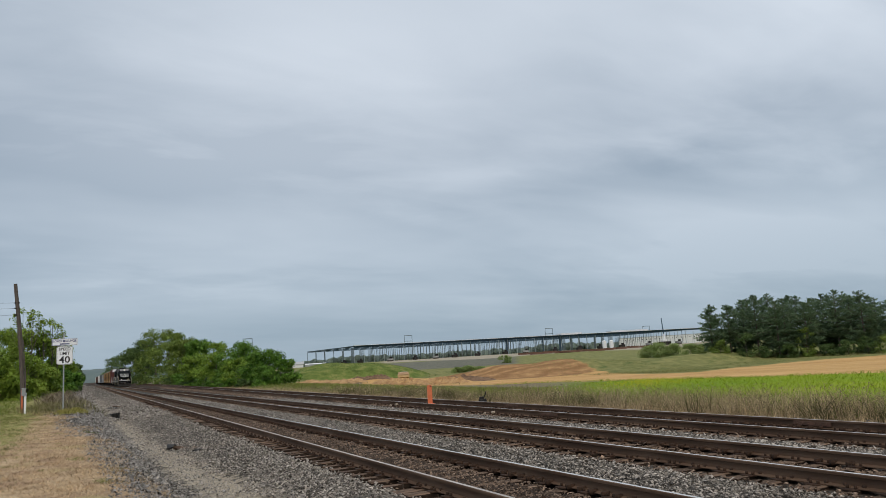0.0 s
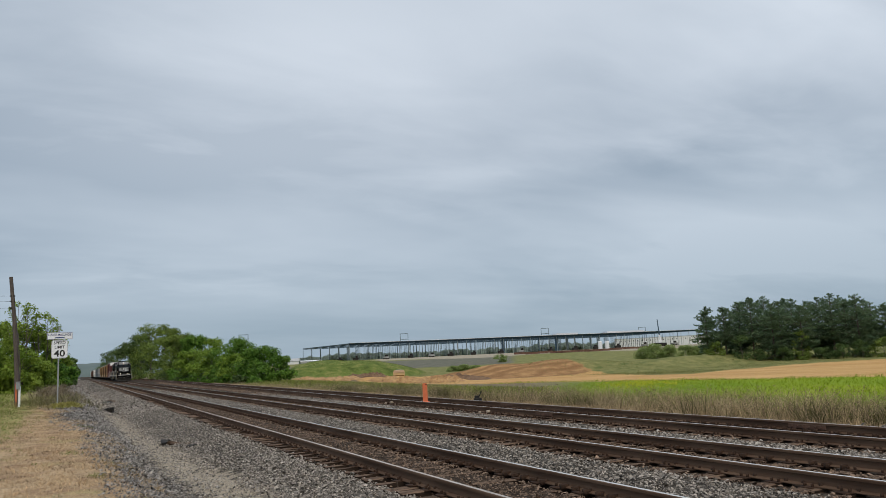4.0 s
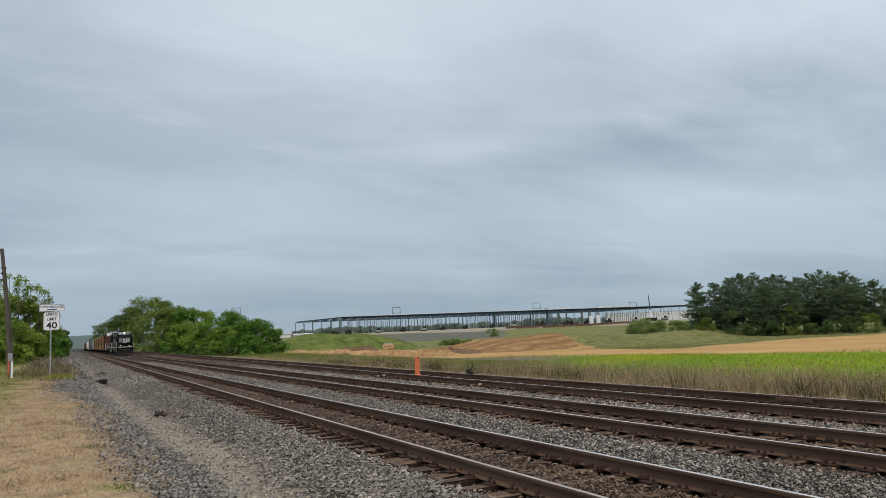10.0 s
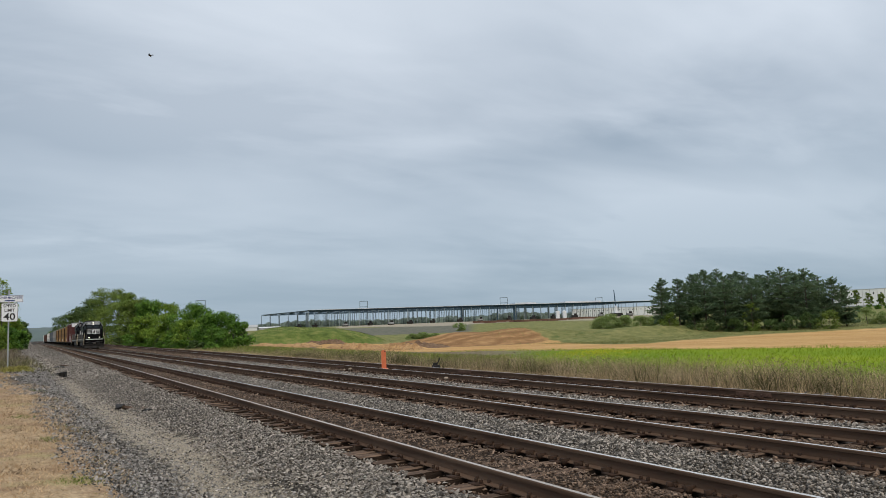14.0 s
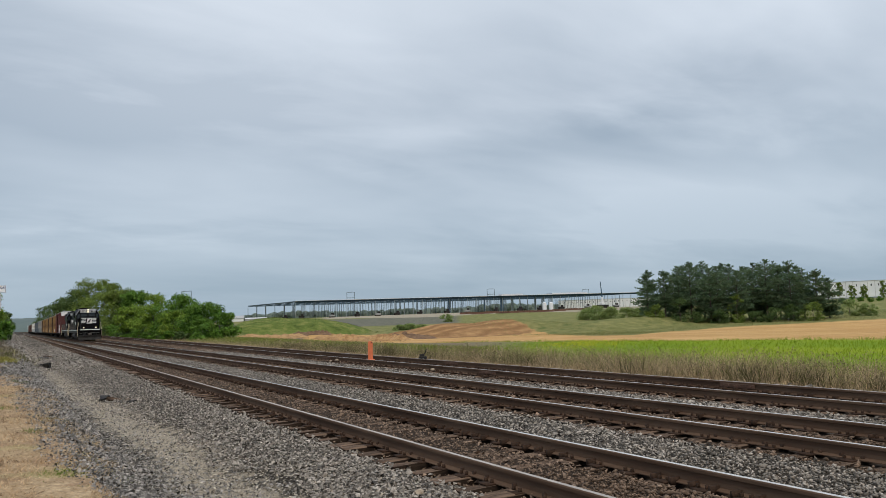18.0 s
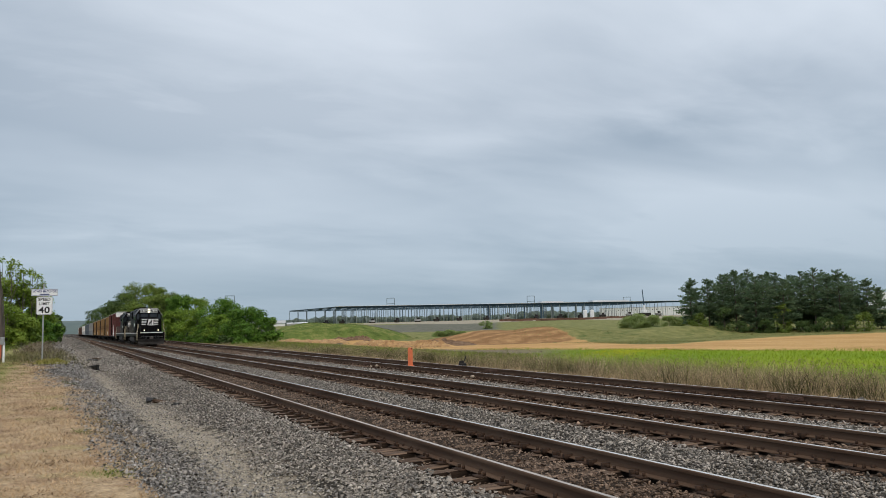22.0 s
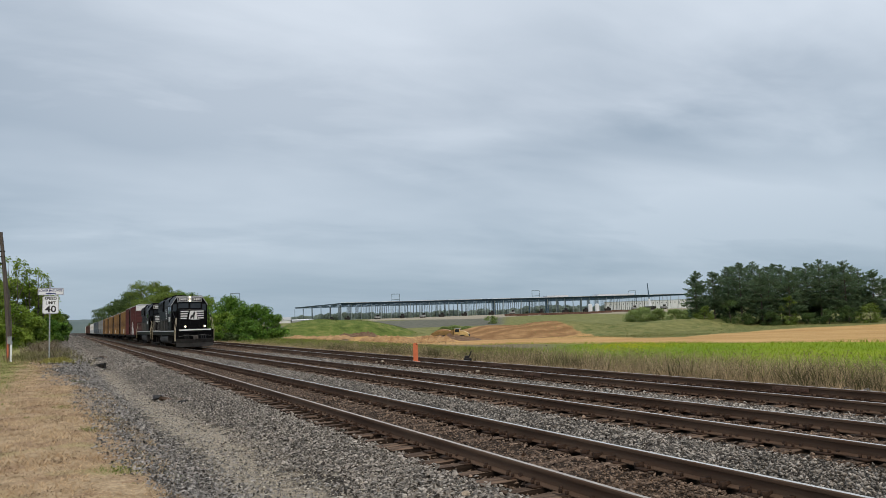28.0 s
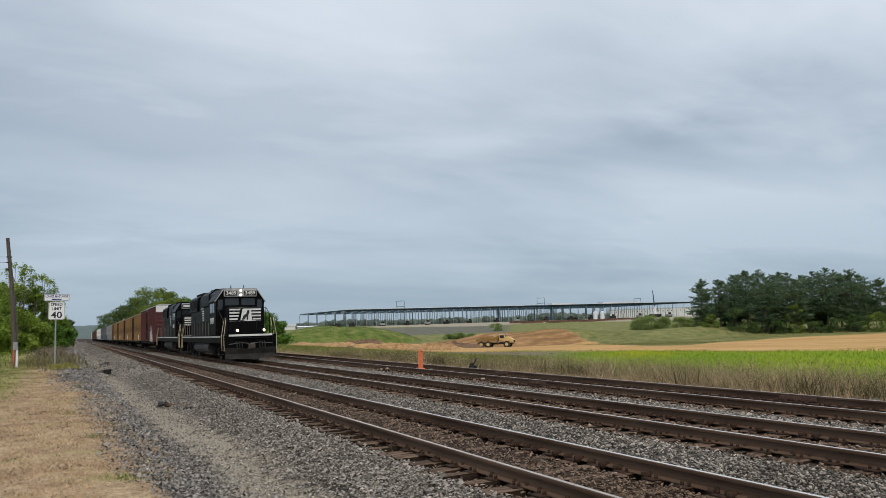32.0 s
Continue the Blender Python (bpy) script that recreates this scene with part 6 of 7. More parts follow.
def rail_fittings():
    """Splice bars on the siding and pale lumps lying on its near rail."""
    for k, (s, y) in enumerate(((1, 11.3), (-1, 19.1), (-1, 33.0), (1, 24.0))):
        x = TRACKS[2][0] + TRACKS[2][1] * y + s * GAUGE / 2
        bm = BM()
        for o in (-1, 1):
            box(bm, o * .032, 0, -.085, .022, .92, .085, .006)
            for q in (-.36, -.22, -.08, .08, .22, .36):
                rod(bm, (o * .03, q, -.085), (o * .062, q, -.085), .018, n=6)
        t = thing("rail_joint", "rusty bolted splice bar on the siding rail", "rail joint", (x, y, 0), -1.14, "rail joints")
        part("splice_bar", bm, surf("rust red splice bar", (0.075, 0.040, 0.027), (0.125, 0.066, 0.043), 8, 0.85, 0.2), t)
    lump = surf("pale tan stone", (0.30, 0.235, 0.17), (0.42, 0.345, 0.26), 6, 0.85, 0.3)
    for x, y, z, s in ((12.38, 31.6, -.13, .17), (12.22, 31.9, -.16, .12), (12.16, 22.4, -.13, .15), (12.0, 22.7, -.16, .11), (3.72, 7.2, -.20, .11), (16.75, 60.1, -.42, .28)):
        bm = BM()
        bmesh.ops.create_icosphere(bm, subdivisions=2, radius=s / 2)
        r = random.Random(int(x * 100))
        for v in bm.verts:
            v.co *= r.uniform(.8, 1.15)
            v.co.z *= .7
        t = thing("stone", "pale tan stone lying on the ballast", "stone", (x, y, z), r.uniform(0, 90), "pale stones")
        part("rock", bm, lump if x < 16 else M["sign_white"], t)


def scrap(x, y, pieces, label, seed):
    z = float(ground_z(x, y))
    t = thing("scrap_heap", label, "debris", (x, y, z), 0, "debris on the gravel")
    r = random.Random(seed)
    for dx, dy, s, h, a in pieces:
        bm = box(BM(), 0, 0, 0, s, s * .62, h)
        bmesh.ops.subdivide_edges(bm, edges=bm.edges[:], cuts=2)
        for v in bm.verts:
            v.co += Vector((r.uniform(-.12, .12) * s, r.uniform(-.12, .12) * s, r.uniform(-.18, .18) * h))
        ob = part("chunk", bm, M["iron"] if h > .1 else M["tie"], t)
        ob.matrix_basis = pose(dx, dy, h * .42, r.uniform(-10, 10), r.uniform(-14, 14), a)


def old_timber():
    x, y = -0.35, 32.6
    t = thing("timber", "dark weathered timber lying at the edge of the gravel", "timber", (x, y, float(ground_z(x, y))), 6)
    bm = box(BM(), 0, 0, .03, .85, .11, .08, .012)
    part("beam", bm, M["old_wood"], t)
    part("splinter", box(BM(), .50, .05, .02, .28, .06, .04, .01, rz=18), M["old_wood"], t)


old_timber()
speed_sign()
utility_pole()
cable_marker()
derail_flag()
switch_stand()
rail_fittings()
scrap(1.40, 45.0, ((0, 0, .42, .26, 20), (.14, -.6, .36, .28, -30), (-.25, .2, .30, .14, 60)), "dark broken lumps on the gravel path", 1)
scrap(2.50, 23.6, ((.05, 0, .42, .10, 10), (-.20, .25, .34, .14, 70), (.34, -.6, .20, .09, 40), (.30, -1.6, .20, .12, 15)), "dark scrap pieces on the gravel path", 2)
scrap(1.9, 62.0, ((0, 0, .7, .12, 5), (-.9, .6, .6, .10, 10), (.5, 3, .7, .10, -4)), "dark wood scraps beside the path", 3)


# ---- road ----
def make_road():
    edge = [(-2.9, -60), (-2.9, 5), (-2.9, 20), (-3.0, 29), (-3.2, 34), (-3.7, 41), (-4.6, 48.5), (-6.2, 53), (-9, 56.5), (-16, 61), (-40, 68), (-120, 82)]
    P = [Vector(p) for p in edge]
    fine = []
    for a, b in zip(P, P[1:]):
        n = max(2, int((b - a).length / 2.0))
        fine += [a.lerp(b, i / n) for i in range(n)]
    fine.append(P[-1])
    for _ in range(6):
        fine = [fine[0]] + [(a + b * 2 + c) / 4 for a, b, c in zip(fine, fine[1:], fine[2:])] + [fine[-1]]

    def band(name, o0, o1, lift, mat, label):
        V, F = [], []
        for i, p in enumerate(fine):
            d = (fine[min(i + 1, len(fine) - 1)] - fine[max(i - 1, 0)]).normalized()
            nrm = Vector((-d.y, d.x))
            for o in (o0, o1):
                q = p + nrm * o
                V.append((q.x, q.y, float(ground_z(p.x, p.y)) + lift))
        n = len(V)
        V += [(x, y, z - .15) for x, y, z in V]
        for i in range(len(fine) - 1):
            a = 2 * i
            F.append((a, a + 2, a + 3, a + 1))
            F.append((a, n + a, n + a + 2, a + 2)), F.append((a + 1, a + 3, n + a + 3, n + a + 1))
        return tagged(npmesh(name, V, F, mat), label, "road", kind="structure")
    band("road", 0, 6.6, .07, M["asphalt"], "worn grey asphalt road curving away")
    band("road_line", .22, .36, .076, M["sign_white"], "white edge line on the road")
    band("road_line_inner", 3.2, 3.32, .076, surf("yellow road paint", (.55, .38, .06), (.62, .44, .09), 4, .7), "yellow centre line on the road")


make_road()


# ---- grass and weeds ----
def blades(name, x, y, h, lean, w, mat, label, category="grass", z=None, bend=0.5):
    """Grass as one sheet of bent blades, two leaves of three corners each."""
    n = len(x)
    a = rng.uniform(0, 2 * np.pi, n)
    d = np.stack([np.cos(a), np.sin(a)], -1)
    q = rng.uniform(0, 2 * np.pi, n)
    s = np.stack([np.cos(q), np.sin(q)], -1) * (w * rng.uniform(.6, 1.3, n))[:, None]
    g = ground_z(x, y) - .01 if z is None else z
    base = np.stack([x, y, g], -1)
    mid = base + np.concatenate([d * (h * lean * .35)[:, None], (h * .55)[:, None]], 1)
    tip = base + np.concatenate([d * (h * lean)[:, None], (h * (1 - bend * lean * .4))[:, None]], 1)
    z0 = np.zeros((n, 1))
    off = np.concatenate([s, z0], 1)
    V = np.stack([base - off, base + off, mid + off * .8, mid - off * .8, tip], 1).reshape(-1, 3)
    k = 5 * np.arange(n)[:, None]
    F = np.concatenate([k + np.array([[0, 1, 2]]), k + np.array([[0, 2, 3]]), k + np.array([[3, 2, 4]])]).reshape(-1, 3)
    return tagged(npmesh(name, V, F, mat), label, category, kind="stuff")


def grassmat(name, a, b, c, vary=0.3):
    return surf(name, a, b, 0.5, 0.8, 0, 0, c, 3.0, 0.5, vary=vary, island=True, spec=0.1, thin=0.4)


M["straw"] = grassmat("dry straw grass", (0.50, 0.355, 0.215), (0.66, 0.49, 0.31), (0.36, 0.24, 0.135))
M["straw_dark"] = grassmat("dead brown grass", (0.25, 0.17, 0.105), (0.37, 0.26, 0.165), (0.19, 0.13, 0.08))
M["grass_green"] = grassmat("green grass", (0.11, 0.165, 0.03), (0.19, 0.24, 0.05), (0.25, 0.235, 0.085))
M["weed_brown"] = grassmat("dry brown weed stems", (0.40, 0.295, 0.175), (0.60, 0.465, 0.290), (0.25, 0.19, 0.11), 0.6)
M["weed_green"] = grassmat("green weeds", (0.155, 0.205, 0.040), (0.26, 0.295, 0.066), (0.27, 0.235, 0.095), 0.5)
M["weed_yellow"] = grassmat("yellowish weeds", (0.25, 0.24, 0.055), (0.36, 0.33, 0.09), (0.33, 0.25, 0.11), 0.4)
M["field_green"] = grassmat("bright young crop", (0.155, 0.245, 0.016), (0.235, 0.325, 0.026), (0.295, 0.34, 0.034), 0.3)
M["heap_grass"] = surf("rough heap grass", (0.075, 0.11, 0.024), (0.165, 0.195, 0.048), 0.12, 0.8, 0, 0, (0.24, 0.24, 0.075), 0.6, 0.25, vary=0.18, island=True, spec=0.1)
M["litter"] = grassmat("bleached dead grass", (0.40, 0.285, 0.165), (0.60, 0.45, 0.27), (0.26, 0.18, 0.10), 0.5)
M["seed_haze"] = grassmat("olive-brown grass seed", (0.225, 0.165, 0.110), (0.36, 0.27, 0.185), (0.155, 0.115, 0.07), 0.4)
M["turf_grass"] = surf("rough turf", (0.125, 0.150, 0.045), (0.225, 0.225, 0.080), 0.05, 0.8, 0, 0, (0.30, 0.265, 0.12), 0.4, 0.4, vary=0.25, island=True, spec=0.1)
M["weed_dark"] = grassmat("dark withered weeds", (0.098, 0.088, 0.042), (0.185, 0.158, 0.076), (0.066, 0.056, 0.028), 0.5)
M["flower"] = grassmat("yellow field flowers", (0.45, 0.42, 0.03), (0.56, 0.50, 0.04), (0.36, 0.38, 0.03), 0.25)
M["weed_tall"] = grassmat("tall olive weeds", (0.125, 0.125, 0.050), (0.215, 0.20, 0.085), (0.27, 0.225, 0.125), 0.5)
M["seedhead"] = grassmat("dark dry seed heads", (0.075, 0.055, 0.038), (0.13, 0.095, 0.066), (0.06, 0.045, 0.03))


def patchy(x, y, s, seed):
    return np.array([noise.noise((a * s, b * s, seed)) for a, b in zip(x, y)])


def make_grass():
    # dry verge
    n = 88000
    y = 3.5 + 46 * rng.random(n) ** 1.7
    edge = verge_edge(y)
    x = edge + 0.25 - rng.random(n) ** 1.1 * np.interp(y, (3, 12, 25, 36), (5.5, 5.0, 4.0, 3.2))
    p = patchy(x, y, 0.9, 2.0)
    ok = (p + (edge - x) * 0.9 > rng.uniform(-0.35, 0.25, n))
    x, y, p = x[ok], y[ok], p[ok]
    kind = patchy(x, y, 2.3, 8.0)
    h = rng.uniform(.028, .075, len(x)) * (1 + 0.5 * np.clip(p, 0, 1))
    dark = kind < -0.17
    green = (kind > 0.60) | ((x + .012 * (y - 20) < rng.uniform(-2.2, -.7, len(x))) & (y > rng.uniform(13, 26, len(x))) & (rng.random(len(x)) < .75))
    dark &= ~green
    st = ~dark & ~green
    blades("dry_grass", x[st], y[st], h[st], rng.uniform(.6, 2.6, st.sum()), .0055, M["straw"], "short dry straw-coloured grass on the verge")
    blades("dead_grass", x[dark], y[dark], h[dark] * .8, rng.uniform(.8, 2.6, dark.sum()), .006, M["straw_dark"], "flattened dead brown grass on the verge")
    blades("green_tufts", x[green], y[green], h[green] * .9, rng.uniform(.4, 1.4, green.sum()), .007, M["grass_green"], "few green tufts in the dry verge")
    # tufts on the gravel bank
    cx, cy = np.array([.55, .9, 1.15, .35, 1.25, -.1, .65, 1.0, .2]), np.array([9.6, 11.2, 8.2, 13.5, 10.4, 17, 15.2, 20, 24])
    k = rng.integers(0, len(cx), 1500)
    x, y = cx[k] + rng.normal(0, .11, 1500), cy[k] + rng.normal(0, .20, 1500)
    blades("green_tufts", x, y, rng.uniform(.02, .07, 1500), rng.uniform(.5, 1.5, 1500), .005, M["grass_green"], "green tufts at the edge of the gravel")
    # dead tufts straying on to the gravel
    own = np.random.default_rng(12)
    cy = own.uniform(8.5, 34, 34)
    cx = verge_edge(cy) + own.uniform(-.25, .75, 34) * own.random(34)
    k = rng.integers(0, 34, 5200)
    x, y = cx[k] + rng.normal(0, .13, 5200), cy[k] + rng.normal(0, .26, 5200)
    blades("dead_grass", x, y, rng.uniform(.03, .11, 5200), rng.uniform(.5, 2.0, 5200), .006, M["litter"], "dead brown tufts at the edge of the gravel")
    # lawn behind the marker
    n = 26000
    y = 30 + 60 * rng.random(n)
    x = -2.2 - 0.02 * y - rng.random(n) ** .8 * (6 + y * .18)
    road = np.interp(y, (29, 34, 41, 48.5, 53), (-3.0, -3.2, -3.7, -4.6, -6.4))
    ok = (y > 54) | (x > road + .15)
    x, y = x[ok], y[ok]
    blades("lawn_grass", x, y, rng.uniform(.08, .22, len(x)), rng.uniform(.3, 1.0, len(x)), .016, M["grass_green"], "rough green grass by the roadside")
    # green weeds at the foot of the sign
    n = 1300
    x, y = -.40 + rng.normal(0, .24, n), 34.4 + rng.normal(0, .8, n)
    blades("weed_patch", x, y, rng.uniform(.08, .3, n), rng.uniform(.4, 1.2, n), .014, M["weed_yellow"], "yellow-green weeds at the foot of the sign", "weeds")
    # weeds along the siding: low litter, brown stems under a haze of seed, leafy clumps, green grass behind
    def along(n, off, reach=118, thin=1.35):
        y = 2 + reach * rng.random(n) ** thin
        return 15.7 + .0199 * y + off, y

    n = 20000
    x, y = along(n, rng.uniform(-.35, 1.4, n))
    blades("dry_litter", x, y, rng.uniform(.05, .34, n), rng.uniform(.5, 2.2, n), .007, M["litter"], "low dead grass between the ballast and the weeds", "grass")
    n = 36000
    off = .15 + np.abs(rng.normal(0, 1.0, n)) * 1.9
    x, y = along(n, off)
    ok = rng.random(n) > .5 * smooth01(20, 40, y)
    x, y, off, n = x[ok], y[ok], off[ok], int(ok.sum())
    p = .6 * patchy(x, y, .8, 4.0) + .6 * patchy(x, y, .22, 1.0)
    far = 1 - .45 * smooth01(45, 90, y)
    h = (.28 + .72 * np.clip(off / 1.6, 0, 1)) * rng.uniform(.5, 1.15, n) * (1 + .9 * p) * far * (1.22 - .22 * smooth01(12, 30, y))
    h = np.minimum(h, 1.05)
    lean = rng.uniform(.03, 1.15, n)
    blades("dry_weeds", x, y, h, lean, .0048, M["weed_brown"], "tall dry brown weeds along the siding", "weeds")
    pick = np.flatnonzero((h > .40) & (off < 2.6) & (rng.random(n) < .34) & (y < 60))
    m = 4
    k = np.repeat(pick, m)
    z = ground_z(x[k], y[k]) + h[k] * rng.uniform(.62, 1.02, len(k))
    V, F = leaf_quads(np.stack([x[k] + rng.normal(0, .05, len(k)), y[k] + rng.normal(0, .05, len(k)), z], -1), np.tile((0, 0, .3), (len(k), 1)), rng.uniform(.010, .030, len(k)), .45, .2)
    tagged(npmesh("seed_haze", V, F, M["seed_haze"]), "hazy olive-brown seed heads on the dry weeds", "weeds", kind="stuff")
    n = 24000
    off = .8 + rng.random(n) ** .7 * 4.5
    x, y = along(n, off, 105)
    p = patchy(x, y, .30, 9.0)
    ok = p + rng.normal(0, .3, n) + (off - 2.4) * .30 + .8 * smooth01(20, 42, y) > -.25
    x, y, off = x[ok], y[ok], off[ok]
    blades("green_weeds", x, y, rng.uniform(.25, .66, len(x)) * (.7 + .12 * off), rng.uniform(.1, .9, len(x)), .0075, M["weed_green"], "green weeds mixed into the dry ones", "weeds")
    # leafy olive clumps
    own = np.random.default_rng(3)
    by, bo, bh = own.uniform(4, 78, 160), own.uniform(.3, 3.0, 160), own.uniform(.4, 1.05, 160)
    k = rng.integers(0, 160, 15000)
    y = by[k] + rng.normal(0, .20, len(k)) * (1 + bh[k])
    x = 15.7 + .0199 * y + bo[k] + rng.normal(0, .16, len(k))
    z = ground_z(x, y) + bh[k] * rng.random(len(k)) ** .7
    V, F = leaf_quads(np.stack([x, y, z], -1), np.tile((-.3, -.4, .4), (len(k), 1)), rng.uniform(.018, .045, len(k)), .4, .4)
    tagged(npmesh("weed_clumps", V, F, M["weed_tall"]), "leafy olive-brown weed clumps by the siding", "weeds", kind="stuff")
    by, bo, bh = own.uniform(4, 56, 120), own.uniform(.3, 2.6, 120), own.uniform(.4, 1.15, 120)
    k = (120 * rng.random(9000) ** 1.7).astype(int)
    y = by[k] + rng.normal(0, .42, len(k)) * bh[k]
    x = 15.7 + .0199 * y + bo[k] + rng.normal(0, .16, len(k))
    blades("weed_bushes", x, y, bh[k] * rng.uniform(.35, 1.0, len(k)), rng.uniform(.1, 1.5, len(k)), .008, M["weed_dark"], "dark brown bushy weeds by the siding", "weeds")
    # tall dark stalks
    n = 110
    x, y = along(n, .9 + rng.random(n) * 2.6, 75, 1.3)
    h = rng.uniform(.65, 1.12, n)
    blades("weed_stalks", x, y, h, rng.uniform(.05, .35, n), .009, M["seedhead"], "dark tall weed stalks", "weeds")
    m = 9
    xx, yy = np.repeat(x, m) + rng.normal(0, .06, n * m), np.repeat(y, m) + rng.normal(0, .06, n * m)
    zz = np.repeat(ground_z(x, y) + h * .86, m) + rng.uniform(-.30, .08, n * m)
    V, F = leaf_quads(np.stack([xx, yy, zz], -1), np.tile((0, 0, .5), (n * m, 1)), rng.uniform(.018, .042, n * m), .6, .2)
    tagged(npmesh("seed_heads", V, F, M["seedhead"]), "dark seed heads on the weed stalks", "weeds", kind="stuff")
    # crop
    n = 36000
    y = 1 + 84 * rng.random(n) ** 1.1
    x = 19.0 + .0199 * y + 50 * rng.random(n) ** 1.9
    b = np.degrees(np.arctan2(x, y))
    ok = (b > 32 + 8 * patchy(x, y, .10, 6.0)) & (x - 19.6 - .0199 * y > 2.2 * patchy(x, y, .28, 7.0)) & (x < np.interp(y, (0, 52, 66, 99), (75, 73, 68, 66)))
    x, y = x[ok], y[ok]
    blades("field_crop", x, y, rng.uniform(.12, .34, len(x)) * (1 + .5 * patchy(x, y, .5, 3.0)), rng.uniform(.4, 1.6, len(x)), .006 + .0003 * (x - 18), M["field_green"], "bright green young crop in the field", "crop")
    # long grass where the field meets the bare earth
    n = 4200
    y = 4 + 110 * rng.random(n)
    x = np.interp(y, (0, 52, 66, 99, 111, 150), (76, 74.3, 69, 66.8, 63.5, 58)) + rng.normal(-.6, .8, n)
    blades("field_edge", x, y, rng.uniform(.1, .42, n) * (1 + .9 * patchy(x, y, .25, 5.0)), rng.uniform(.2, 1.4, n), .016, M["field_green"], "long green grass at the edge of the field", "grass")
    # yellow flowers in a patch of the field
    n = 2200
    y = rng.normal(0, 1, n)
    x = 53 + 5.5 * y + rng.normal(0, 2.5, n)
    y = 64 + 6.5 * y + rng.normal(0, 2.5, n)
    zz = ground_z(x, y) + rng.uniform(.2, .42, n)
    V, F = leaf_quads(np.stack([x, y, zz], -1), np.tile((-.5, -.6, .5), (n, 1)), rng.uniform(.02, .05, n), .8, .1)
    tagged(npmesh("yellow_flowers", V, F, M["flower"]), "patch of yellow flowers in the green field", "flowers", kind="stuff")
    # rough grass further along the siding
    n = 22000
    y = 30 + 130 * rng.random(n)
    x = 18.5 + .0199 * y + 24 * rng.random(n) ** 1.3
    ok = np.degrees(np.arctan2(x, y)) < 33
    x, y = x[ok], y[ok]
    n2 = 9000
    q, w2 = rng.uniform(0, 6.283, n2), rng.random(n2) ** .5
    x2, y2 = 80 + np.cos(q) * w2 * 27, 237 + np.sin(q) * w2 * 19
    blades("heap_grass", x2, y2, rng.uniform(.06, .22, n2), rng.uniform(.8, 1.8, n2), .05, M["heap_grass"], "rough grass on the old spoil heap")
    n2 = 15000
    q, w2 = np.radians(rng.uniform(31, 62, n2)), rng.uniform(0, 1, n2) ** .8
    d2 = np.interp(np.degrees(q), (30, 37.5, 40, 43.4, 45.8, 49.4, 53, 60, 90), (226, 178, 158, 154, 192, 216, 227, 244, 262)) + 62 * w2
    x2, y2 = d2 * np.sin(q), d2 * np.cos(q)
    blades("turf_tufts", x2, y2, rng.uniform(.08, .34, n2) * (1 + .8 * patchy(x2, y2, .08, 2.0)), rng.uniform(.4, 1.6, n2), .045, M["turf_grass"], "rough tufted grass on the rise before the pines")
    blades("rough_grass", x, y, rng.uniform(.25, .6, len(x)), rng.uniform(.2, .8, len(x)), .03, M["weed_green"], "rough grass before the building site")


make_grass()


# ---- heaps of dug earth ----
def dirt_heap(a, r, w, h, seed, mat):
    """A lumpy heap of earth with a ragged crest."""
    x, y = az(a, r)
    t = thing("dirt_heap", "heap of orange-brown dug earth", "dirt heap", (x, y, float(ground_z(x, y)) - .15), -a, "heaps of earth")
    n, m = 26, 12
    V = []
    for i in range(n):
        for j in range(m):
            u, v = 2 * i / (n - 1) - 1, 2 * j / (m - 1) - 1
            q = max(0.0, 1 - u * u) ** .7 * max(0.0, 1 - v * v) ** .9
            z = h * q * (1 + .55 * noise.noise((u * 3.1, v * 2.2, seed)) + .35 * noise.noise((u * 8, v * 5, seed + 3.0)))
            V.append((u * w, v * w * .5, z))
    F = [(i * m + j, (i + 1) * m + j, (i + 1) * m + j + 1, i * m + j + 1) for i in range(n - 1) for j in range(m - 1)]
    npmesh("earth", V, F, mat, t)


M["earth"] = surf("orange-brown dug earth", (0.29, 0.16, 0.068), (0.50, 0.315, 0.142), 0.9, 0.95, 0.8, 0, (0.20, 0.115, 0.055), 3.0, 0.6, dist=0.15)
M["earth_dark"] = surf("dark brown earth", (0.12, 0.07, 0.042), (0.23, 0.14, 0.08), 0.8, 0.95, 0.8, 0, (0.08, 0.05, 0.03), 3.0, 0.6, dist=0.15)
for i, (a, r, w, h, kind) in enumerate(((15.2, 184, 5, .8, 0), (16.6, 181, 6, 1.0, 0), (17.9, 183, 5, .9, 0), (18.9, 186, 4.5, 1.2, 1), (20.0, 185, 4, 1.25, 1), (21.0, 180, 5, 1.2, 0), (22.2, 177, 5.5, 1.5, 0), (23.4, 180, 5, 1.3, 0), (24.5, 178, 4.5, 1.5, 0), (25.4, 181, 5, 1.5, 0), (26.2, 196, 6, 1.6, 1), (27.2, 198, 6, 1.2, 1))):
    dirt_heap(a, r, w, h, 20.0 + i, M["earth_dark" if kind else "earth"])


def bird():
    """A small dark swallow crossing the sky."""
    t = thing("bird", "small dark bird flying with spread wings", "bird", (0, 0, 0))
    bm = BM()
    bmesh.ops.create_uvsphere(bm, u_segments=10, v_segments=7, radius=.5, matrix=Matrix.Diagonal((.05, .17, .05, 1)))
    part("body", bm, M["seedhead"], t)
    for s in (-1, 1):
        part("wing", prism(BM(), [(s * .02, .05), (s * .10, .06), (s * .17, -.03), (s * .09, .0), (s * .02, -.03)], "z", -.004, .004), M["seedhead"], t)
    part("tail", prism(BM(), [(-.015, -.06), (.015, -.06), (.035, -.15), (0, -.11), (-.035, -.15)], "z", -.003, .003), M["seedhead"], t)
    return t


BIRD = bird()


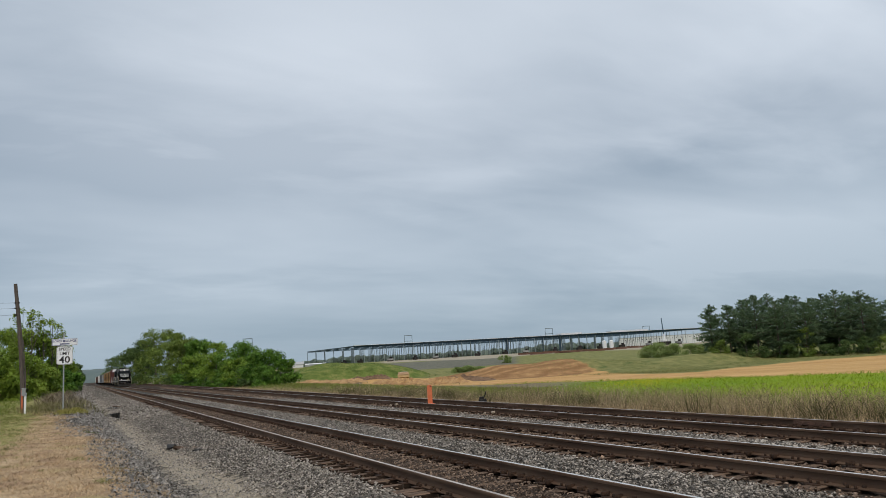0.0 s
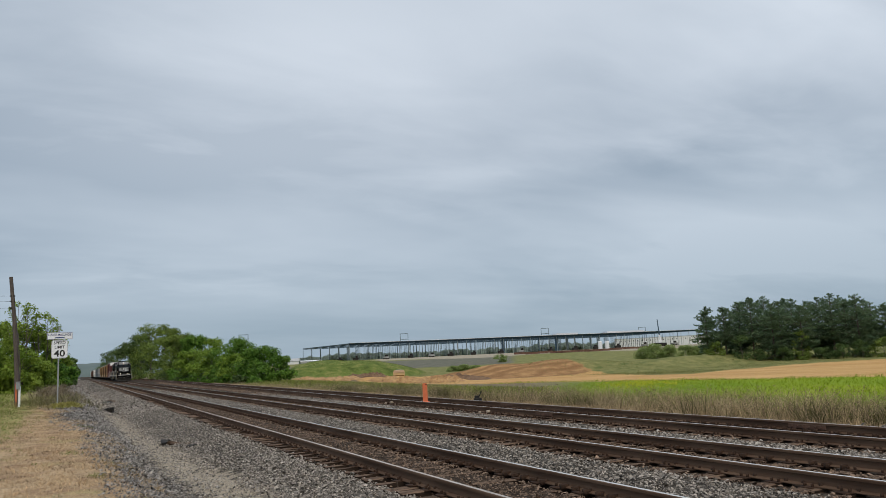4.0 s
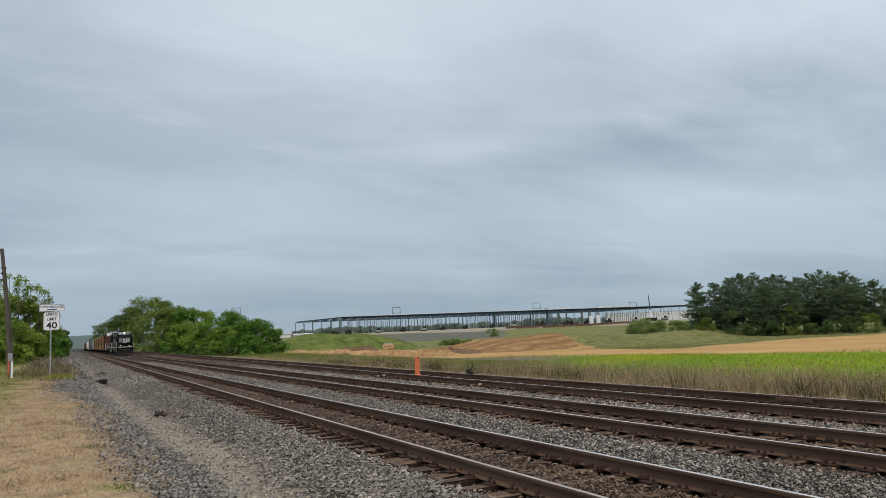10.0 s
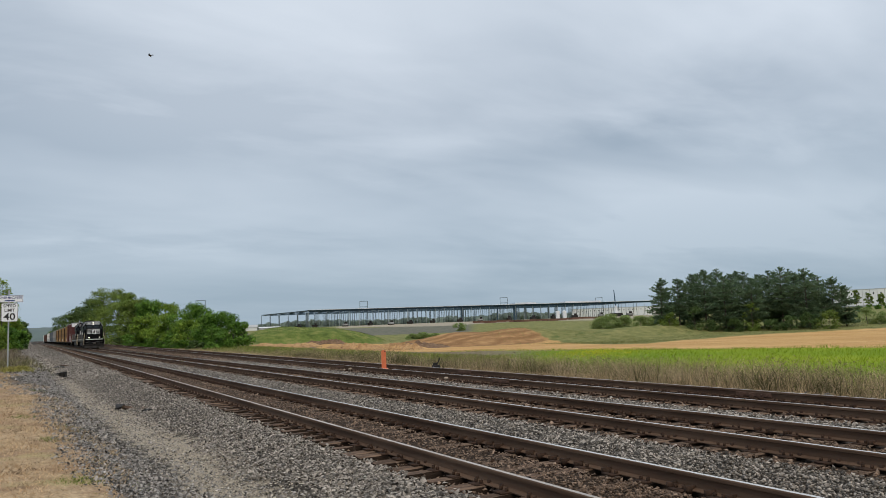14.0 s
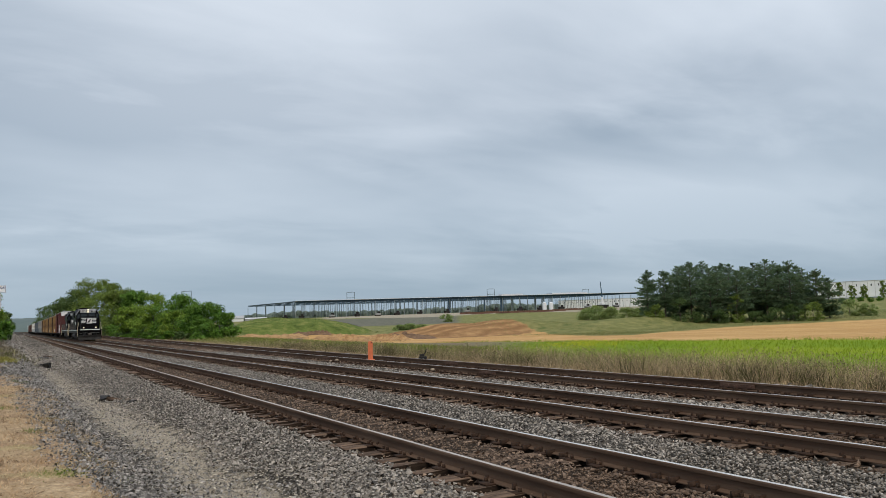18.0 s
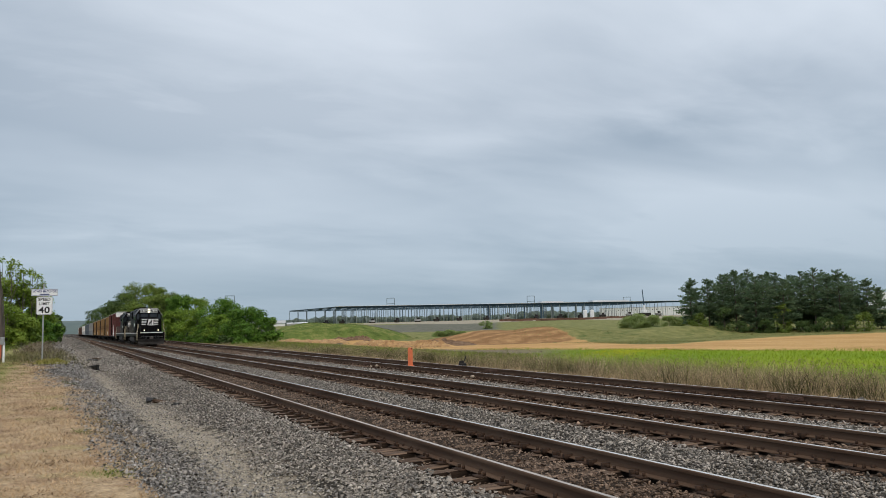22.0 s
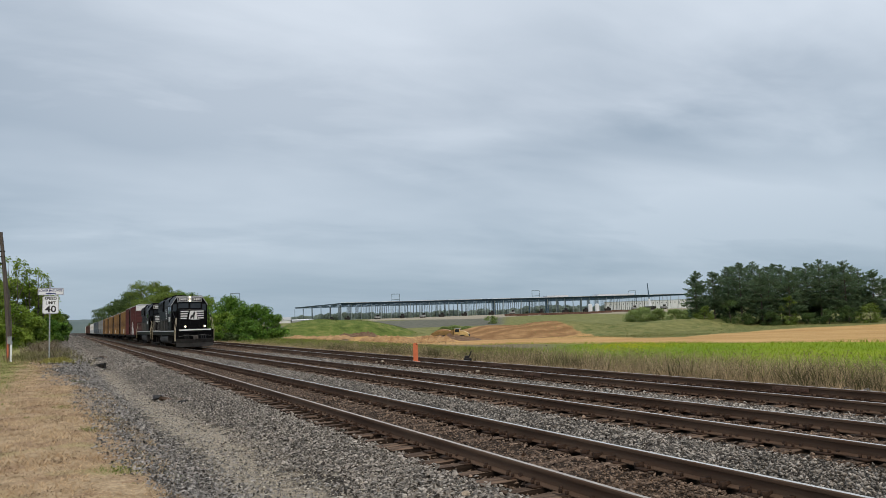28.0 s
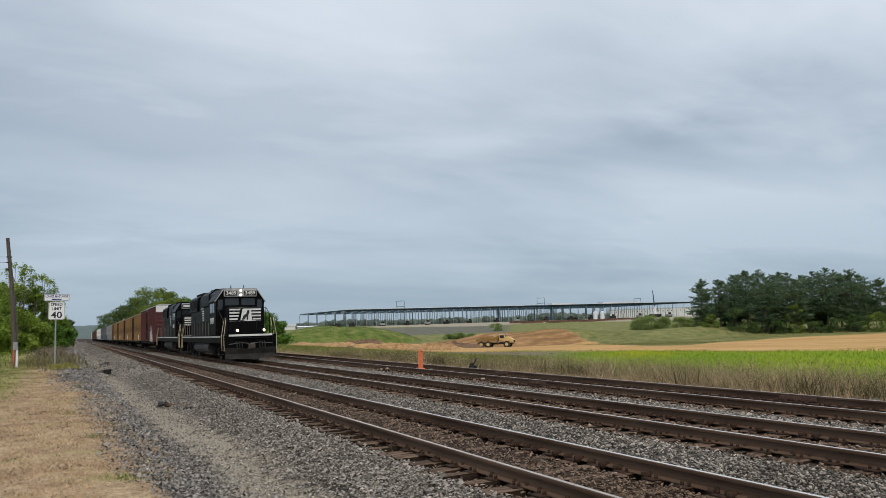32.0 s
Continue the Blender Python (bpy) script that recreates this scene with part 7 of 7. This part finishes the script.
def brush():
    """Dead brush heaped by the track behind the sign."""
    n = 2500
    x = np.concatenate([rng.normal(-.55, .5, 1300), rng.normal(-.35, .45, 1200)])
    y = np.concatenate([rng.normal(42, 2.4, 1300), rng.normal(51, 5.0, 1200)])
    h = rng.uniform(.10, .55, n) * np.exp(-((x + .8) / 1.5) ** 2)
    blades("dead_brush", x, y, h, rng.uniform(.4, 2.6, n), .010, M["twig"], "heap of dead brown brush beside the gravel", "brush")
    m = 900
    x, y = rng.normal(-1.1, .8, m), rng.normal(41.5, 2.6, m)
    blades("brush_weeds", x, y, rng.uniform(.15, .55, m), rng.uniform(.3, 1.4, m), .014, M["weed_tall"], "olive weeds growing through the dead brush", "weeds")
    n = 2600
    y = 44 + 60 * rng.random(n)
    x = -.9 - .012 * y + rng.normal(0, .45, n)
    blades("dead_brush", x, y, rng.uniform(.25, .95, n), rng.uniform(.4, 2.0, n), .014, M["twig"], "dead brown brush along the track edge", "brush")


brush()


# ---- building site ----
def dump_truck():
    t = thing("dump_truck", "yellow articulated dump truck working on bare earth", "dump truck", (0, 0, 0))
    Y = M["cat_yellow"]
    # built along +x: cab ahead, body behind
    part("front_frame", box(BM(), 2.9, 0, 1.15, 3.6, 1.2, .5, .05), M["iron"], t)
    bm = prism(BM(), [(2.5, 1.2), (2.5, 2.75), (3.6, 2.65), (4.7, 2.05), (4.95, 1.2)], "y", -1.25, 1.25)
    bmesh.ops.bevel(bm, geom=bm.edges[:], offset=.06, segments=1, affect="EDGES")
    part("hood", bm, Y, t)
    part("grille", box(BM(), 4.88, 0, 1.5, .10, 1.9, .55, .02, ry=-12), M["iron"], t)
    c = part("cab", box(BM(), 1.85, 0, 2.5, 1.5, 1.7, 1.5, .08), Y, t)
    for s in (-1, 1):
        part("cab_window", box(BM(), 1.85, s * .86, 2.75, 1.1, .03, .75, .02), M["glass"], c)
        part("fender", box(BM(), 3.2, s * 1.25, 1.75, 1.9, .55, .10, .03), Y, t)
    part("cab_window", box(BM(), 2.61, 0, 2.75, .03, 1.4, .75, .02), M["glass"], c)
    part("cab_roof", box(BM(), 1.85, 0, 3.28, 1.7, 1.8, .10, .03), M["silver"], c)
    part("rear_frame", box(BM(), -1.9, 0, 1.05, 5.6, 1.1, .45, .05), M["iron"], t)
    bm = prism(BM(), [(-5.1, 2.1), (-4.4, 1.45), (.2, 1.35), (.75, 1.9), (.75, 2.95), (.2, 2.75), (-3.6, 2.75)], "y", -1.5, 1.5)
    for v in bm.verts:
        if v.co.z < 2.0:
            v.co.y *= .74
    part("dump_body", bm, surf("dirty yellow-brown steel", (0.36, 0.225, 0.080), (0.50, 0.33, 0.125), 0.8, 0.8, 0.2, 0, (0.22, 0.14, 0.075), 3, 0.5), t, "dirt-caked yellow-brown dump body")
    part("load", prism(BM(), [(-4.2, 2.7), (.2, 2.7), (-.4, 3.05), (-2.0, 3.3), (-3.4, 3.0)], "y", -1.3, 1.3), surf("brown earth load", (.30, .18, .09), (.42, .26, .14), 1.2, .95, .5), t, "heaped brown earth")
    for x in (3.2, -1.7, -3.5):
        for s in (-1, 1):
            bm = rod(BM(), (x, s * .95, .85), (x, s * 1.5, .85), .85, n=18)
            w = part("wheel", bm, M["tyre"], t)
            part("rim", rod(BM(), (x, s * 1.49, .85), (x, s * 1.52, .85), .42, n=14), Y, w, "dusty yellow wheel rim")
    return t


TRUCK = dump_truck()


def crane():
    x, y = az(41.2, 545)
    t = thing("mobile_crane", "white mobile crane with a raised dark boom", "crane", (x, y, float(ground_z(x, y))))
    part("carrier", box(BM(), 0, 0, 1.6, 9, 2.8, 1.4, .1), M["iron"], t)
    part("upper", box(BM(), -.5, 0, 3.2, 3.2, 2.6, 1.6, .1), M["white_panel"], t)
    part("boom", rod_up(BM(), (0, 0, 4), (-1.2, 0, 18.5), .5, .28), M["steel_blue"], t)
    part("boom_base", rod_up(BM(), (0, 0, 3.4), (-.35, 0, 7.6), .75, .6), M["white_panel"], t)
    for k in range(4):
        part("wheel", rod(BM(), (-3.4 + 2.2 * k, -1.5, .6), (-3.4 + 2.2 * k, 1.5, .6), .6, n=10), M["tyre"], t)


def rod_up(bm, a, b, w0, w1):
    return rod(bm, a, b, w0, w1, 6)


crane()


def hall(a0, a1, d, z0, h, depth, label, windows, name="warehouse"):
    """A long white warehouse: walls, roof and a row of dark openings high up."""
    A, C = Vector((*az(a0, d), 0)), Vector((*az(a1, d), 0))
    mid, ln = (A + C) / 2, (C - A).length
    turn = math.degrees(math.atan2((C - A).y, (C - A).x))
    t = thing(name, label, "building", (mid.x, mid.y, z0), turn, "white warehouses")
    part("wall", box(BM(), 0, depth / 2, h / 2, ln, depth, h), M["white_panel"], t)
    part("roof", box(BM(), 0, depth / 2, h + .15, ln + .6, depth + .6, .3), M["silver"], t)
    for k in range(windows):
        x = -ln / 2 + ln * (k + .5) / windows
        part("window", box(BM(), x, -.06, h * .74, ln / windows * .16, .12, h * .13), M["glass"], t)
        part("panel_joint", box(BM(), x + ln / windows / 2, -.04, h / 2, .25, .08, h - .6), M["silver"], t)


hall(38.0, 44.6, 780, 4.6, 8.6, 60, "long low white warehouse behind the steel frame", 22)
hall(55.6, 70.0, 690, 5.4, 12.6, 90, "large white warehouse with a row of small windows", 34)


def barn():
    x, y = az(14.3, 620)
    t = thing("barn", "low white farm shed with a pitched roof", "building", (x, y, float(ground_z(x, y)) + .2), -14)
    part("walls", box(BM(), 0, 0, 1.3, 9, 7, 2.6), M["white_panel"], t)
    part("roof", prism(BM(), [(-4.0, 2.5), (0, 4.6), (4.0, 2.5)], "x", -5.0, 5.0), M["silver"], t)
    x, y = az(15.6, 600)
    t = thing("greenhouse", "long low pale shed", "building", (x, y, float(ground_z(x, y)) + .2), -14)
    part("walls", box(BM(), 0, 0, .8, 16, 6, 1.6), M["silver"], t)
    part("roof", prism(BM(), [(-3.4, 1.5), (0, 2.2), (3.4, 1.5)], "x", -8.2, 8.2), M["white_panel"], t)


barn()


def site_clutter():
    r = random.Random(5)
    for k, a in enumerate((31.3, 31.9, 32.5, 33.0, 33.9, 34.4, 35.6, 36.4, 37.2, 38.0, 39.0, 40.0)):
        x, y = az(a, 470 + r.uniform(-12, 25))
        t = thing("steel_stack", "rust-red stack of steel members on the ground", "steel stack", (x, y, float(ground_z(x, y))), r.uniform(-25, 5), "stacks of steel")
        for q in range(r.randint(2, 4)):
            part("beam", box(BM(), r.uniform(-1, 1), q * .9 - 1, .45 + .5 * (q % 2), r.uniform(7, 12), .6, .7), M["rust_steel"], t)
    for k in range(15):
        a = 17.5 + 26 * k / 15 + r.uniform(-.4, .4)
        x, y = az(a, 548 + r.uniform(-6, 12))
        kind = r.random() * .76
        t = thing("site_machine", "small dark construction machine on the pad" if kind < .88 else "pale site trailer on the pad", "machine" if kind < .88 else "trailer", (x, y, float(ground_z(x, y))), r.uniform(-40, 40), "machines on the site")
        if kind < .88:
            part("body", box(BM(), 0, 0, 1.3, 4.2, 2.2, 1.2, .1), M["iron"] if kind < .6 else M["hopper_grey"], t)
            part("cab", box(BM(), .6, 0, 2.5, 1.6, 1.6, 1.3, .1), M["iron"], t)
            part("undercarriage", box(BM(), 0, 0, .4, 3.8, 2.4, .8, .2), M["tyre"], t)
        else:
            part("body", box(BM(), 0, 0, 1.5, 5.0, 2.4, 1.8, .05), M["hopper_grey"], t)
            part("undercarriage", box(BM(), 0, 0, .35, 6.5, 2.0, .7, .05), M["tyre"], t)
    for a in (36.95, 37.45):
        x, y = az(a, 520)
        t = thing("storage_tank", "upright white storage tank on the site", "tank", (x, y, float(ground_z(x, y))), 0, "storage tanks")
        part("shell", rod(BM(), (0, 0, 0), (0, 0, 5.2), 1.4, n=18), M["white_panel"], t)
        part("cap", rod(BM(), (0, 0, 5.2), (0, 0, 5.7), 1.4, .4, 18), M["white_panel"], t)
    # young trees before the far warehouse
    for k, a in enumerate((56.9, 57.6, 58.3, 59.4, 59.9, 60.7, 61.3, 62.0, 63.0)):
        x, y = az(a, 560)
        broadleaf(x, y, 8.5 if k % 3 else 11, 3.0, M["leaf_olive"], 1100, .36, "young green tree before a warehouse", 700 + k, .08, "young trees by the warehouse")
    for k in range(14):
        x, y = az(57.0 + .55 * k, 420 + 14 * (k % 3))
        broadleaf(x, y, 2.6, 1.7, M["leaf"], 220, .4, "small dark bush in a row", 720 + k, .02, "row of bushes", "shrub")


site_clutter()


def motions():
    times = (0.0, 8.0, 16.0, 24.0, 32.0)
    for t, y0 in CARS:
        walk(t, [(s, pose(TRACKS[1][0], y0 + SPEED * (32 - s), 0)) for s in times])
    # wheels turn as they roll
    for ob, y, r in AXLES:
        n = 1 + int(32 * SPEED / r / radians(80))
        walk(ob, [(32.0 * k / n, pose(0, y, r, math.degrees(SPEED * 32.0 * k / n / r) % 360)) for k in range(n + 1)])

    # the dump truck waits, backs down behind the heaps, and comes out to the right
    rows = []
    for s, x, y, turn in ((0, 75.3, 186.2, 68), (7, 75.2, 186.4, 68), (10, 74.8, 187.0, 69), (12, 74.6, 188.8, 72), (13.2, 75.0, 192.5, 70), (15, 76.5, 197.5, 52), (18, 79.0, 199.5, 20), (22, 79.8, 199.8, -25), (24.6, 80.6, 199.2, -60),
                          (26.0, 83.4, 193.0, -62), (26.8, 86.2, 184.6, -56), (27.5, 88.4, 179.4, -35), (28.5, 89.6, 178.2, -38), (30, 93.0, 175.7, -42), (32, 97.4, 171.9, -43)):
        rows.append((s, pose(x, y, float(ground_z(x, y)) - 0.1, 0, 0, turn)))
    walk(TRUCK, rows)
    # a bird crosses the sky from the right to the left
    rows = []
    for s, x, y, z in ((0.0, 95.0, -40.0, 48.0), (12.0, 26.82, 29.65, 24.92), (13.4, 11.21, 34.2, 17.57), (13.6, 8.98, 34.85, 16.52), (13.8, 6.87, 35.33, 15.36), (14.0, 4.64, 35.7, 14.35), (14.2, 2.06, 35.93, 13.63), (14.4, -0.07, 35.98, 13.17), (16.0, -17.11, 36.38, 12.17), (18.0, -37.11, 40.38, 13.67), (32.0, -190.0, 70.0, 40.0)):
        rows.append((s, pose(x, y, z, 0, 12, 62)))
    walk(BIRD, rows)


motions()
